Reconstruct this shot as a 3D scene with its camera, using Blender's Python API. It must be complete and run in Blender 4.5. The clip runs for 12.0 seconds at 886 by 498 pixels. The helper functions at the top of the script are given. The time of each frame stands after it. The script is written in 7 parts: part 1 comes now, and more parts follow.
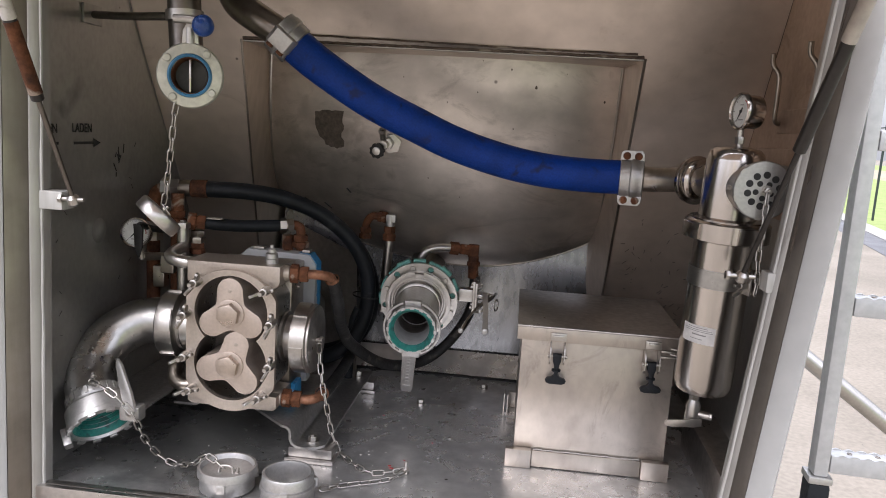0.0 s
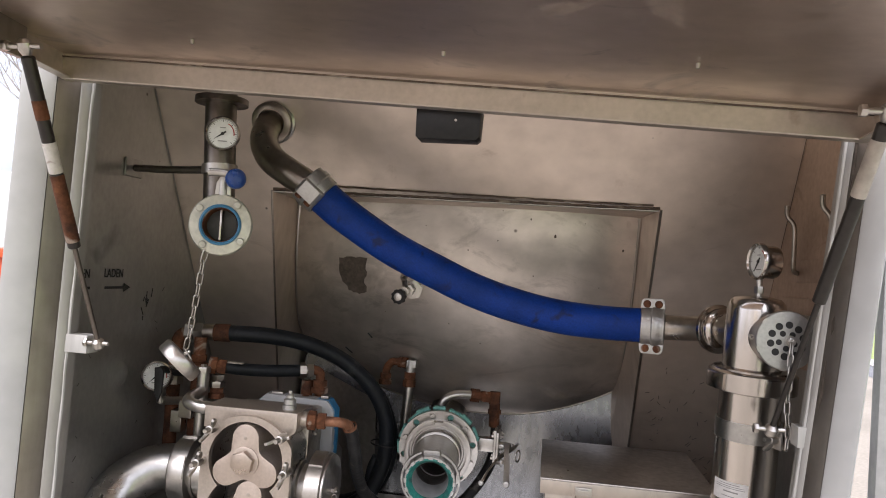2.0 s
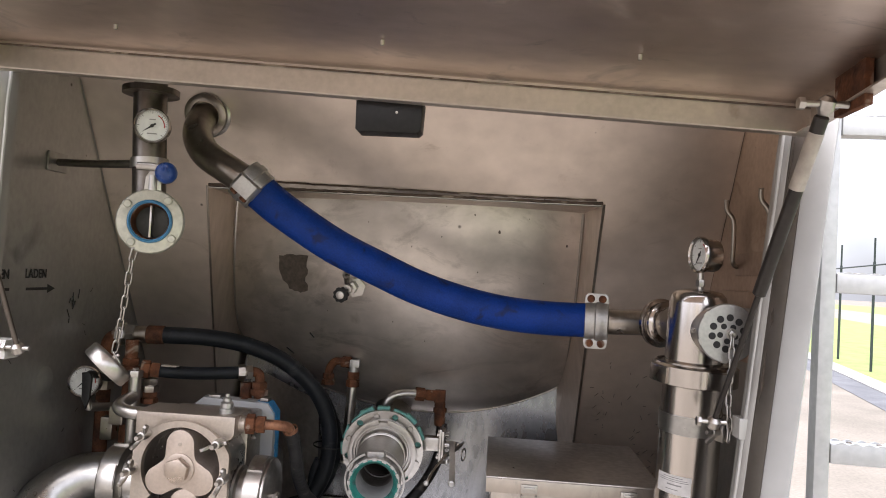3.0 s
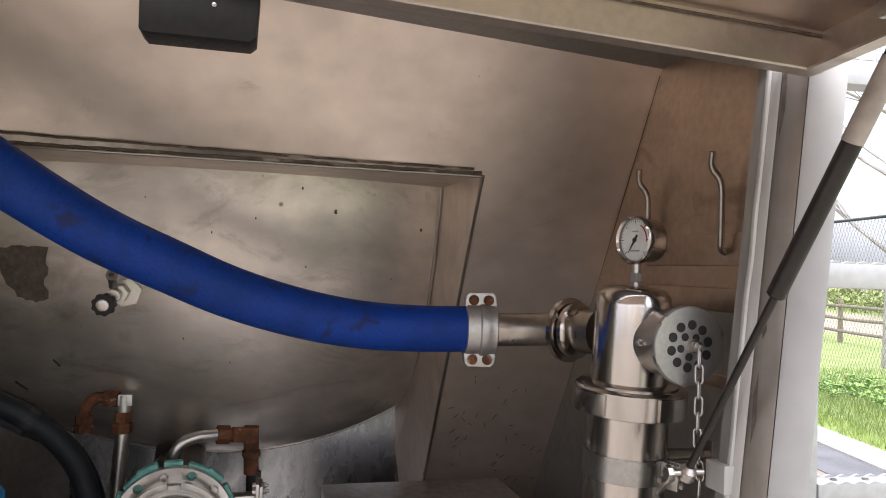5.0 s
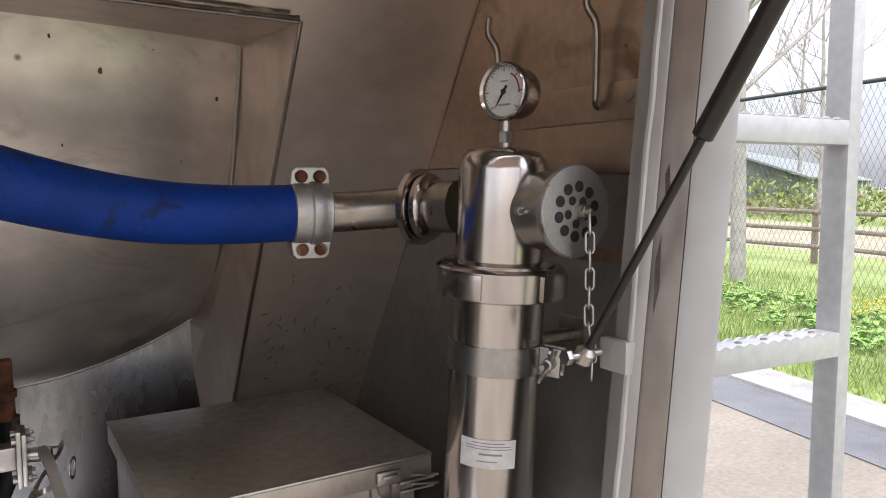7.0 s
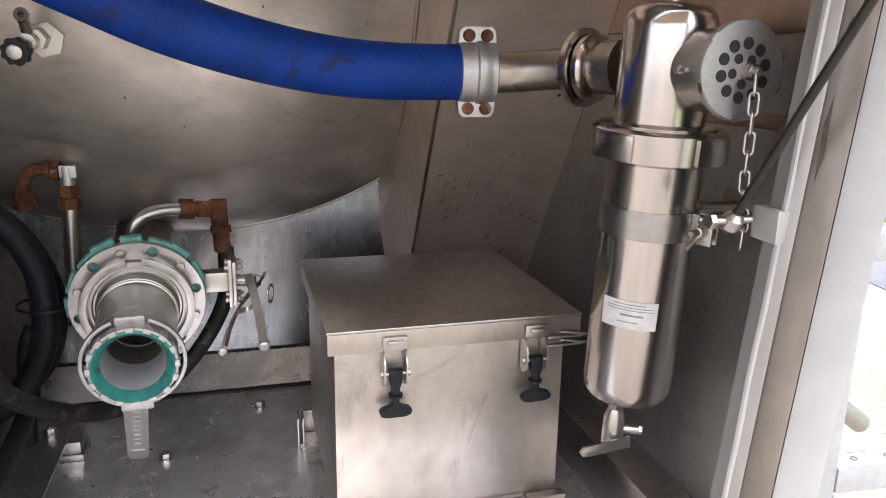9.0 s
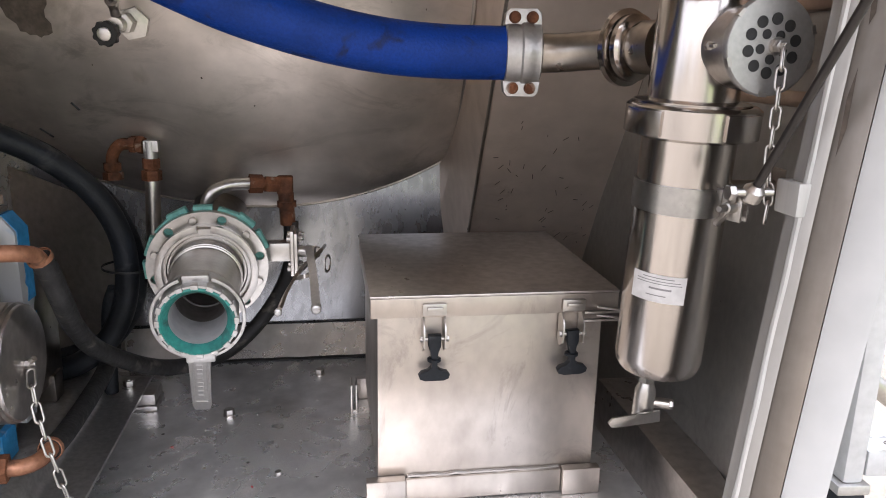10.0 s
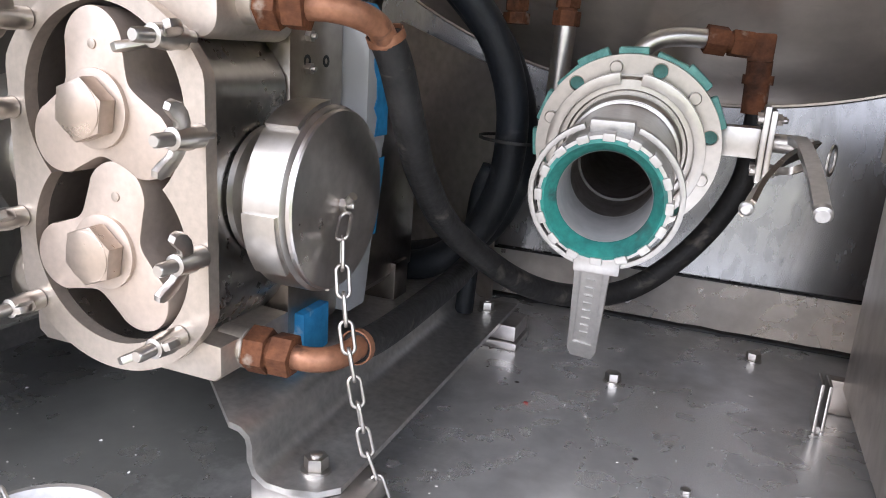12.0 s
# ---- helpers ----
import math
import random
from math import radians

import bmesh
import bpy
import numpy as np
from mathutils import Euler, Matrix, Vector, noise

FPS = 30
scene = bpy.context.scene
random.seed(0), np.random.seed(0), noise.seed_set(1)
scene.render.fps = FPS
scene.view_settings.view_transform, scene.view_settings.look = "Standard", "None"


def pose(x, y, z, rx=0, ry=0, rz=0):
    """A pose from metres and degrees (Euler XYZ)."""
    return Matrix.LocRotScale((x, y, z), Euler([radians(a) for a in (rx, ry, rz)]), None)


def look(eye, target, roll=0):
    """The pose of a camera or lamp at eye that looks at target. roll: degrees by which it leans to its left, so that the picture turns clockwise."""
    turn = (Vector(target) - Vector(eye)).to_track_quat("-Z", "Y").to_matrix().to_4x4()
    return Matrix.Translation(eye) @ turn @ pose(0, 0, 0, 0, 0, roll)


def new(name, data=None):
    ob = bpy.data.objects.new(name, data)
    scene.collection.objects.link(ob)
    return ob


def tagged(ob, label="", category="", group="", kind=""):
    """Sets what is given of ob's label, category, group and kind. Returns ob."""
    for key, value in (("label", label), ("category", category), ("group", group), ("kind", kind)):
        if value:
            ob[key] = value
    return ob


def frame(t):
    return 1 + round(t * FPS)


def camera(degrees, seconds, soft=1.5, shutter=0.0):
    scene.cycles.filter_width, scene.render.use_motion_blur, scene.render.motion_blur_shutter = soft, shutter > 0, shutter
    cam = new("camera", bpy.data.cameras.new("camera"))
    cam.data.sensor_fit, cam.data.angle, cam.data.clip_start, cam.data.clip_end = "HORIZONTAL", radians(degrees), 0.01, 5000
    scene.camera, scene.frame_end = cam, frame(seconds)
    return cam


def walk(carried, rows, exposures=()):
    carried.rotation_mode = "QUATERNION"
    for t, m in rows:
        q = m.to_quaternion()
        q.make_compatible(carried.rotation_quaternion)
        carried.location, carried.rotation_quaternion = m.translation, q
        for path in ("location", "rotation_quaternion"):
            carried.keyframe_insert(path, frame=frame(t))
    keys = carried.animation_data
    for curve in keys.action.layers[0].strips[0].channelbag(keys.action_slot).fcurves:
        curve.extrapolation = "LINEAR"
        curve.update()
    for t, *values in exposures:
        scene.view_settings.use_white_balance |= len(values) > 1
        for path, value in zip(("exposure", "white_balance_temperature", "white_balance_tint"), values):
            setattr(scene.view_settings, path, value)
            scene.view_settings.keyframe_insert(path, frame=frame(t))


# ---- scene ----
cam = camera(62.2, 12.0, soft=1.0)
PATH = [
    (0, (0.158, 0.266, 0.785), (-0.045, 2.23, 0.467), 3.5),
    (0.5, (0.162, 0.26, 0.789), (-0.037, 2.223, 0.462), 3.6),
    (1, (0.174, 0.258, 0.793), (-0.086, 2.214, 0.466), 3.5),
    (1.5, (0.185, 0.263, 0.797), (-0.104, 2.23, 0.583), 3.6),
    (2, (0.166, 0.259, 0.793), (-0.127, 2.236, 0.858), 3.8),
    (2.5, (0.173, 0.264, 0.791), (-0.12, 2.241, 0.863), 3.4),
    (2.7, (0.174, 0.272, 0.79), (-0.067, 2.256, 0.863), 3.3),
    (4.3, (0.04, 0.55, 0.791), (0.078, 2.549, 0.834), 2.5),
    (4.5, (0.016, 0.617, 0.794), (0.083, 2.616, 0.841), 2.4),
    (5, (0.031, 0.795, 0.803), (0.513, 2.735, 0.86), 1.9),
    (5.5, (0.06, 0.946, 0.776), (0.999, 2.71, 0.84), 1.1),
    (6, (0.043, 0.996, 0.768), (1.099, 2.694, 0.799), 0.5),
    (6.5, (0.029, 1.03, 0.75), (1.145, 2.689, 0.691), 0.3),
    (7, (0.017, 1.04, 0.743), (1.071, 2.73, 0.566), -0.0),
    (7.5, (0.024, 1.038, 0.726), (0.837, 2.845, 0.455), 0.1),
    (7.7, (0.041, 1.036, 0.725), (0.786, 2.848, 0.325), 0.3),
    (9.3, (0.077, 0.942, 0.704), (0.5, 2.833, 0.21), 0.8),
    (9.5, (0.093, 0.918, 0.698), (0.435, 2.825, 0.202), 0.7),
    (10, (0.115, 0.908, 0.688), (0.419, 2.821, 0.193), 1.1),
    (10.5, (0.084, 0.956, 0.637), (0.139, 2.892, 0.138), 1.4),
    (10.7, (0.068, 1.018, 0.619), (-0.043, 2.948, 0.104), 1.8),
    (11, (0.029, 1.12, 0.554), (-0.377, 3.008, 0.033), 1.9),
    (11.5, (-0.005, 1.283, 0.468), (-0.625, 3.109, -0.061), 3.2),
    (12, (0.009, 1.362, 0.41), (-0.674, 3.167, -0.112), 3.7),
]
walk(cam, [(t, look(eye, target, roll)) for t, eye, target, roll in PATH],
     [(0.0, 0.16, 6200, 16), (2.0, 0.32, 6300, 16), (2.7, 0.38, 6300, 16), (4.5, 0.70, 6200, 16), (5.0, 0.42, 6300, 16), (5.5, 0.0, 6250, 16), (6.0, -0.24, 6300, 16), (6.5, -0.06, 6300, 16), (7.5, 0.52, 6250, 16), (9.5, 0.86, 6150, 16), (11.0, 1.0, 6050, 15), (12.0, 1.28, 5950, 15)])

# ---- sky, sun ----
world = bpy.data.worlds.new("world")
scene.world = world
world.use_nodes = True
wn = world.node_tree
sky = wn.nodes.new("ShaderNodeTexSky")
sky.sky_type, sky.sun_disc = "NISHITA", False
sky.sun_elevation, sky.sun_rotation = radians(48), radians(200)
sky.air_density, sky.dust_density, sky.ozone_density = 1.0, 4.0, 1.0
# cloud cover: the blue is washed out by broken cloud
cloud = wn.nodes.new("ShaderNodeTexNoise")
cloud.inputs["Scale"].default_value, cloud.inputs["Detail"].default_value = 2.2, 6.0
ramp = wn.nodes.new("ShaderNodeValToRGB")
ramp.color_ramp.elements[0].position, ramp.color_ramp.elements[1].position = 0.30, 0.62
mixc = wn.nodes.new("ShaderNodeMix")
mixc.data_type = "RGBA"
# an overcast sky is dimmer towards the horizon
gen = wn.nodes.new("ShaderNodeTexCoord")
sep = wn.nodes.new("ShaderNodeSeparateXYZ")
wn.links.new(gen.outputs["Generated"], sep.inputs["Vector"])
lift = wn.nodes.new("ShaderNodeMapRange")
lift.inputs["From Min"].default_value, lift.inputs["From Max"].default_value = 0.0, 1.0
lift.inputs["To Min"].default_value, lift.inputs["To Max"].default_value = 5.0, 36.0
wn.links.new(sep.outputs["Z"], lift.inputs["Value"])
tint = wn.nodes.new("ShaderNodeMix")
tint.data_type, tint.blend_type = "RGBA", "MULTIPLY"
tint.inputs["Factor"].default_value = 1.0
tint.inputs["B"].default_value = (0.97, 0.99, 1.04, 1)
wn.links.new(lift.outputs["Result"], tint.inputs["A"])
wn.links.new(tint.outputs["Result"], mixc.inputs["B"])
wn.links.new(cloud.outputs["Fac"], ramp.inputs["Fac"])
wn.links.new(ramp.outputs["Color"], mixc.inputs["Factor"])
wn.links.new(sky.outputs["Color"], mixc.inputs["A"])
bg = wn.nodes["Background"]
wn.links.new(mixc.outputs["Result"], bg.inputs["Color"])
bg.inputs["Strength"].default_value = 0.15
sun_data = bpy.data.lights.new("sun", "SUN")
sun_data.energy, sun_data.angle, sun_data.color = 1.3, radians(28), (1.0, 0.97, 0.93)
sun = new("sun", sun_data)
sun.matrix_world = look((-3, -8, 9), (0, 2, 0))


# ---- materials ----
def mat(name, base, rough=0.5, metal=0.0, dark=None, spots=0.0, scale=6.0, grain=60.0, bump=0.0, rvar=0.12, stretch=(1, 1, 1), stain=None, stain_at=0.62, stain_scale=3.0, coat=0.0, island=0.0, gc=1.0, spec=0.5, scuff=None, scuff_at=0.60, scuff_scale=9.0):
    """Base colour with a broad and a fine variation, roughness that varies with them, fine relief, and an optional stain colour."""
    m = bpy.data.materials.new(name)
    m.use_nodes = True
    nt = m.node_tree
    b = nt.nodes["Principled BSDF"]
    b.inputs["Metallic"].default_value = metal
    b.inputs["Coat Weight"].default_value = coat
    b.inputs["Specular IOR Level"].default_value = spec
    geo_ = nt.nodes.new("ShaderNodeTexCoord")
    mp = nt.nodes.new("ShaderNodeMapping")
    mp.inputs["Scale"].default_value = stretch
    nt.links.new(geo_.outputs["Object"], mp.inputs["Vector"])
    n1 = nt.nodes.new("ShaderNodeTexNoise")
    n1.inputs["Scale"].default_value, n1.inputs["Detail"].default_value, n1.inputs["Roughness"].default_value = scale, 6.0, 0.6
    n2 = nt.nodes.new("ShaderNodeTexNoise")
    n2.inputs["Scale"].default_value, n2.inputs["Detail"].default_value = grain, 4.0
    nt.links.new(geo_.outputs["Object"], n1.inputs["Vector"])
    nt.links.new(mp.outputs["Vector"], n2.inputs["Vector"])
    d = dark or tuple(c * 0.72 for c in base)
    mx = nt.nodes.new("ShaderNodeMix")
    mx.data_type = "RGBA"
    mx.inputs["A"].default_value, mx.inputs["B"].default_value = (*d, 1), (*base, 1)
    r1 = nt.nodes.new("ShaderNodeMapRange")
    r1.inputs["From Min"].default_value, r1.inputs["From Max"].default_value = 0.32, 0.62
    nt.links.new(n1.outputs["Fac"], r1.inputs["Value"])
    nt.links.new(r1.outputs["Result"], mx.inputs["Factor"])
    mg = nt.nodes.new("ShaderNodeMix")
    mg.data_type, mg.blend_type = "RGBA", "MULTIPLY"
    r2 = nt.nodes.new("ShaderNodeMapRange")
    r2.inputs["From Min"].default_value, r2.inputs["From Max"].default_value = 0.3, 0.7
    r2.inputs["To Min"].default_value, r2.inputs["To Max"].default_value = 1 - 0.18 * gc, 1 + 0.06 * gc
    nt.links.new(n2.outputs["Fac"], r2.inputs["Value"])
    mg.inputs["Factor"].default_value = 1.0
    nt.links.new(mx.outputs["Result"], mg.inputs["A"])
    nt.links.new(r2.outputs["Result"], mg.inputs["B"])
    colour = mg.outputs["Result"]
    if stain:
        n3 = nt.nodes.new("ShaderNodeTexNoise")
        n3.inputs["Scale"].default_value, n3.inputs["Detail"].default_value, n3.inputs["Distortion"].default_value = stain_scale, 8.0, 0.6
        nt.links.new(geo_.outputs["Object"], n3.inputs["Vector"])
        r3 = nt.nodes.new("ShaderNodeMapRange")
        r3.inputs["From Min"].default_value, r3.inputs["From Max"].default_value = stain_at, stain_at + 0.1
        nt.links.new(n3.outputs["Fac"], r3.inputs["Value"])
        ms = nt.nodes.new("ShaderNodeMix")
        ms.data_type = "RGBA"
        ms.inputs["B"].default_value = (*stain, 1)
        nt.links.new(r3.outputs["Result"], ms.inputs["Factor"])
        nt.links.new(colour, ms.inputs["A"])
        colour = ms.outputs["Result"]
        if metal > 0.5:
            inv = nt.nodes.new("ShaderNodeMapRange")
            inv.inputs["To Min"].default_value, inv.inputs["To Max"].default_value = metal, 0.25
            nt.links.new(r3.outputs["Result"], inv.inputs["Value"])
            nt.links.new(inv.outputs["Result"], b.inputs["Metallic"])
    if scuff:
        n5 = nt.nodes.new("ShaderNodeTexNoise")
        n5.inputs["Scale"].default_value, n5.inputs["Detail"].default_value, n5.inputs["Roughness"].default_value, n5.inputs["Distortion"].default_value = scuff_scale, 10.0, 0.72, 1.2
        nt.links.new(mp.outputs["Vector"], n5.inputs["Vector"])
        r5 = nt.nodes.new("ShaderNodeMapRange")
        r5.inputs["From Min"].default_value, r5.inputs["From Max"].default_value = scuff_at, scuff_at + 0.12
        r5.inputs["To Max"].default_value = 0.8
        nt.links.new(n5.outputs["Fac"], r5.inputs["Value"])
        m5 = nt.nodes.new("ShaderNodeMix")
        m5.data_type = "RGBA"
        m5.inputs["B"].default_value = (*scuff, 1)
        nt.links.new(r5.outputs["Result"], m5.inputs["Factor"])
        nt.links.new(colour, m5.inputs["A"])
        colour = m5.outputs["Result"]
    if spots:
        v = nt.nodes.new("ShaderNodeTexVoronoi")
        v.inputs["Scale"].default_value = spots
        nt.links.new(geo_.outputs["Object"], v.inputs["Vector"])
        # each speck has a size of its own, and many cells have none
        size = nt.nodes.new("ShaderNodeMapRange")
        size.inputs["From Min"].default_value, size.inputs["From Max"].default_value = 0.55, 1.0
        size.inputs["To Min"].default_value, size.inputs["To Max"].default_value = -0.01, 0.075
        nt.links.new(v.outputs["Color"], size.inputs["Value"])
        gap = nt.nodes.new("ShaderNodeMath")
        gap.operation = "SUBTRACT"
        nt.links.new(v.outputs["Distance"], gap.inputs[0])
        nt.links.new(size.outputs["Result"], gap.inputs[1])
        r4 = nt.nodes.new("ShaderNodeMapRange")
        r4.inputs["From Min"].default_value, r4.inputs["From Max"].default_value = 0.0, 0.03
        nt.links.new(gap.outputs[0], r4.inputs["Value"])
        mv = nt.nodes.new("ShaderNodeMix")
        mv.data_type = "RGBA"
        mv.inputs["A"].default_value = (0.06, 0.05, 0.04, 1)
        nt.links.new(r4.outputs["Result"], mv.inputs["Factor"])
        nt.links.new(colour, mv.inputs["B"])
        colour = mv.outputs["Result"]
    if island:
        oi = nt.nodes.new("ShaderNodeNewGeometry")
        hv = nt.nodes.new("ShaderNodeHueSaturation")
        rr = nt.nodes.new("ShaderNodeMapRange")
        rr.inputs["To Min"].default_value, rr.inputs["To Max"].default_value = 1 - island, 1 + island
        nt.links.new(oi.outputs["Random Per Island"], rr.inputs["Value"])
        nt.links.new(rr.outputs["Result"], hv.inputs["Value"])
        nt.links.new(colour, hv.inputs["Color"])
        colour = hv.outputs["Color"]
    nt.links.new(colour, b.inputs["Base Color"])
    rr2 = nt.nodes.new("ShaderNodeMapRange")
    rr2.inputs["From Min"].default_value, rr2.inputs["From Max"].default_value = 0.3, 0.7
    rr2.inputs["To Min"].default_value, rr2.inputs["To Max"].default_value = min(1, rough + rvar), max(0.03, rough - rvar)
    mixr = nt.nodes.new("ShaderNodeMath")
    mixr.operation = "ADD"
    half = nt.nodes.new("ShaderNodeMath")
    half.operation, half.inputs[1].default_value = "MULTIPLY", 0.4
    sc = nt.nodes.new("ShaderNodeMath")
    sc.operation, sc.inputs[1].default_value = "MULTIPLY", 0.6
    nt.links.new(n1.outputs["Fac"], sc.inputs[0])
    nt.links.new(n2.outputs["Fac"], half.inputs[0])
    nt.links.new(sc.outputs[0], mixr.inputs[0])
    nt.links.new(half.outputs[0], mixr.inputs[1])
    nt.links.new(mixr.outputs[0], rr2.inputs["Value"])
    nt.links.new(rr2.outputs["Result"], b.inputs["Roughness"])
    if bump:
        bp = nt.nodes.new("ShaderNodeBump")
        bp.inputs["Strength"].default_value, bp.inputs["Distance"].default_value = bump, 0.002
        nt.links.new(n2.outputs["Fac"], bp.inputs["Height"])
        nt.links.new(bp.outputs["Normal"], b.inputs["Normal"])
    return m


STEEL_WALL = mat("stainless_wall", gc=0.5, base=(0.74, 0.64, 0.56), rough=0.42, metal=0.84, dark=(0.62, 0.535, 0.46), scale=3.0, grain=34, stretch=(0.5, 1, 0.5), rvar=0.10, stain=(0.40, 0.31, 0.24), stain_at=0.70, stain_scale=3.0, scuff=(0.52, 0.43, 0.36), scuff_at=0.60, scuff_scale=14, spots=11)
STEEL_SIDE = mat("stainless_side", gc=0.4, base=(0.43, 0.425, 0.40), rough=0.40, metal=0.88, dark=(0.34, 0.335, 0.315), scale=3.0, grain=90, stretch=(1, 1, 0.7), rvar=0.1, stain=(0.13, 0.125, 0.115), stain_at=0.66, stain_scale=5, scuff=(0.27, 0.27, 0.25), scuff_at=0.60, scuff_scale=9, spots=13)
HATCH_STEEL = mat("hatch_steel", gc=0.5, base=(0.64, 0.53, 0.455), rough=0.40, metal=1.0, dark=(0.52, 0.43, 0.37), scale=3.0, grain=30, stretch=(0.5, 1, 1), rvar=0.1, stain=(0.24, 0.185, 0.15), stain_at=0.62, stain_scale=7.0, scuff=(0.34, 0.28, 0.24), scuff_at=0.60, scuff_scale=12)
RIGHT_WALL = mat("stained_wall", (0.52, 0.41, 0.325), 0.40, 1.0, dark=(0.43, 0.33, 0.255), scale=4, grain=70, gc=0.5, rvar=0.10, stain=(0.20, 0.11, 0.06), stain_at=0.64, stain_scale=6.0, scuff=(0.33, 0.22, 0.15), scuff_at=0.62, scuff_scale=7, spots=14)
LIP = mat("lip_steel", (0.60, 0.54, 0.48), 0.42, 0.9, scale=5, grain=80, dark=(0.50, 0.445, 0.39), gc=0.4, stain=(0.25, 0.17, 0.11), stain_at=0.72, stain_scale=9)
STEEL_TANK = mat("tank_steel", gc=1.1, base=(0.72, 0.655, 0.595), rough=0.40, metal=0.82, dark=(0.54, 0.495, 0.45), scale=6.0, grain=16, stretch=(0.45, 0.5, 0.9), spots=9.0, rvar=0.14, stain=(0.34, 0.29, 0.245), stain_at=0.62, stain_scale=6.0, scuff=(0.42, 0.38, 0.34), scuff_at=0.52, scuff_scale=9)
STEEL_FLOOR = mat("floor_steel", (0.78, 0.77, 0.75), 0.29, 0.76, dark=(0.58, 0.575, 0.565), scale=3.0, grain=26, rvar=0.10, gc=1.1, spots=15)


def grime_and_shade(material, centre, reach, colour, edge=0.25):
    """A dark film round one spot, broken up by noise: old dirt, and shade painted in."""
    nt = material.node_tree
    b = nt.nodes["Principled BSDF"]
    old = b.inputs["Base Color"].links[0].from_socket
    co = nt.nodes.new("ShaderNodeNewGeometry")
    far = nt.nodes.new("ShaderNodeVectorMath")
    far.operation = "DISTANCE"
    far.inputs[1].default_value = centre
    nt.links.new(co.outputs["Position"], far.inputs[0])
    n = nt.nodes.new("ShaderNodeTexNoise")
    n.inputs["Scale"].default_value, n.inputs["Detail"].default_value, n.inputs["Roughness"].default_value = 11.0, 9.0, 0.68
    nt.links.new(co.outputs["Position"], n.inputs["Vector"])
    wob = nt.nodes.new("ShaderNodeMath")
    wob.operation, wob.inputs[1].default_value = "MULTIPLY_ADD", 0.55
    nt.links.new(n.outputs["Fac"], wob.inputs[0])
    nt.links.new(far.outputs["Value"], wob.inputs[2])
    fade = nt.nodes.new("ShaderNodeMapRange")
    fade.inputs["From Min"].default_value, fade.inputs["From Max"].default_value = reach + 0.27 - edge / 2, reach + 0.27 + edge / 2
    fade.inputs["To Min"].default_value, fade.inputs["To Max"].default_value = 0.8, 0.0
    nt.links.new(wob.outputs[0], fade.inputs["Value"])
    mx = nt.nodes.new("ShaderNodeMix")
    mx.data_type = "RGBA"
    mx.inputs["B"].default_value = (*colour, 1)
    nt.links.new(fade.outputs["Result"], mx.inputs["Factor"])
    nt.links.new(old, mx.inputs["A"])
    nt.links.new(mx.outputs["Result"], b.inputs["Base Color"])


# First film: dirt beside the pump, painted darker for the shade and dark reflections.
grime_and_shade(STEEL_FLOOR, (-0.62, 1.92, 0.0), 0.32, (0.17, 0.175, 0.165))
grime_and_shade(STEEL_FLOOR, (0.02, 2.30, 0.0), -0.04, (0.34, 0.31, 0.27), 0.3)
grime_and_shade(STEEL_FLOOR, (-0.20, 1.80, 0.0), -0.02, (0.40, 0.40, 0.39), 0.2)
RAIL_STEEL = mat("rail_steel", (0.56, 0.545, 0.52), 0.36, 0.9, dark=(0.42, 0.41, 0.39), scale=5, grain=120, rvar=0.12, bump=0.05, stain=(0.25, 0.22, 0.19), stain_at=0.64, stain_scale=9, scuff=(0.36, 0.35, 0.34), scuff_at=0.62, scuff_scale=22)
STEEL = mat("stainless", (0.53, 0.505, 0.475), 0.33, 1.0, scale=4, grain=140, rvar=0.03, dark=(0.47, 0.45, 0.42), gc=0.5)
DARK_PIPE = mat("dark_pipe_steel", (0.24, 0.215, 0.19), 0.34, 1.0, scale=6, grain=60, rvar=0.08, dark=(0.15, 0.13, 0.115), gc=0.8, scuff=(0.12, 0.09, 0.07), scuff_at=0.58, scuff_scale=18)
BEND_STEEL = mat("brushed_bend_steel", (0.46, 0.45, 0.43), 0.29, 1.0, scale=5, grain=90, rvar=0.06, dark=(0.38, 0.37, 0.355), gc=0.7, scuff=(0.30, 0.29, 0.28), scuff_at=0.62, scuff_scale=14)
STEEL_PIPE = mat("dull_pipe_steel", (0.44, 0.40, 0.35), 0.32, 1.0, scale=6, grain=60, rvar=0.08, dark=(0.30, 0.26, 0.22), gc=0.8, scuff=(0.22, 0.17, 0.13), scuff_at=0.62, scuff_scale=18)
POLISHED = mat("polished_steel", (0.60, 0.555, 0.515), 0.19, 1.0, scale=4, grain=40, stretch=(1, 1, 0.12), rvar=0.07, dark=(0.52, 0.48, 0.44), gc=1.2, scuff=(0.40, 0.36, 0.33), scuff_at=0.62, scuff_scale=26)
SHEET = mat("smooth_sheet_steel", (0.33, 0.33, 0.335), 0.26, 1.0, scale=3.0, grain=60, stretch=(1, 1, 0.4), rvar=0.10, dark=(0.24, 0.24, 0.245), gc=0.8, scuff=(0.19, 0.19, 0.19), scuff_at=0.56, scuff_scale=6)
BOX_STEEL = mat("box_steel", (0.50, 0.45, 0.40), 0.36, 0.92, scale=5, grain=40, stretch=(1, 1, 0.6), rvar=0.10, dark=(0.42, 0.375, 0.335), gc=0.6, scuff=(0.31, 0.275, 0.25), scuff_at=0.56, scuff_scale=9)
LID_STEEL = mat("lid_steel", (0.57, 0.54, 0.51), 0.34, 1.0, scale=5, grain=60, rvar=0.10, dark=(0.48, 0.45, 0.43), scuff=(0.38, 0.36, 0.34), scuff_at=0.60, scuff_scale=12)
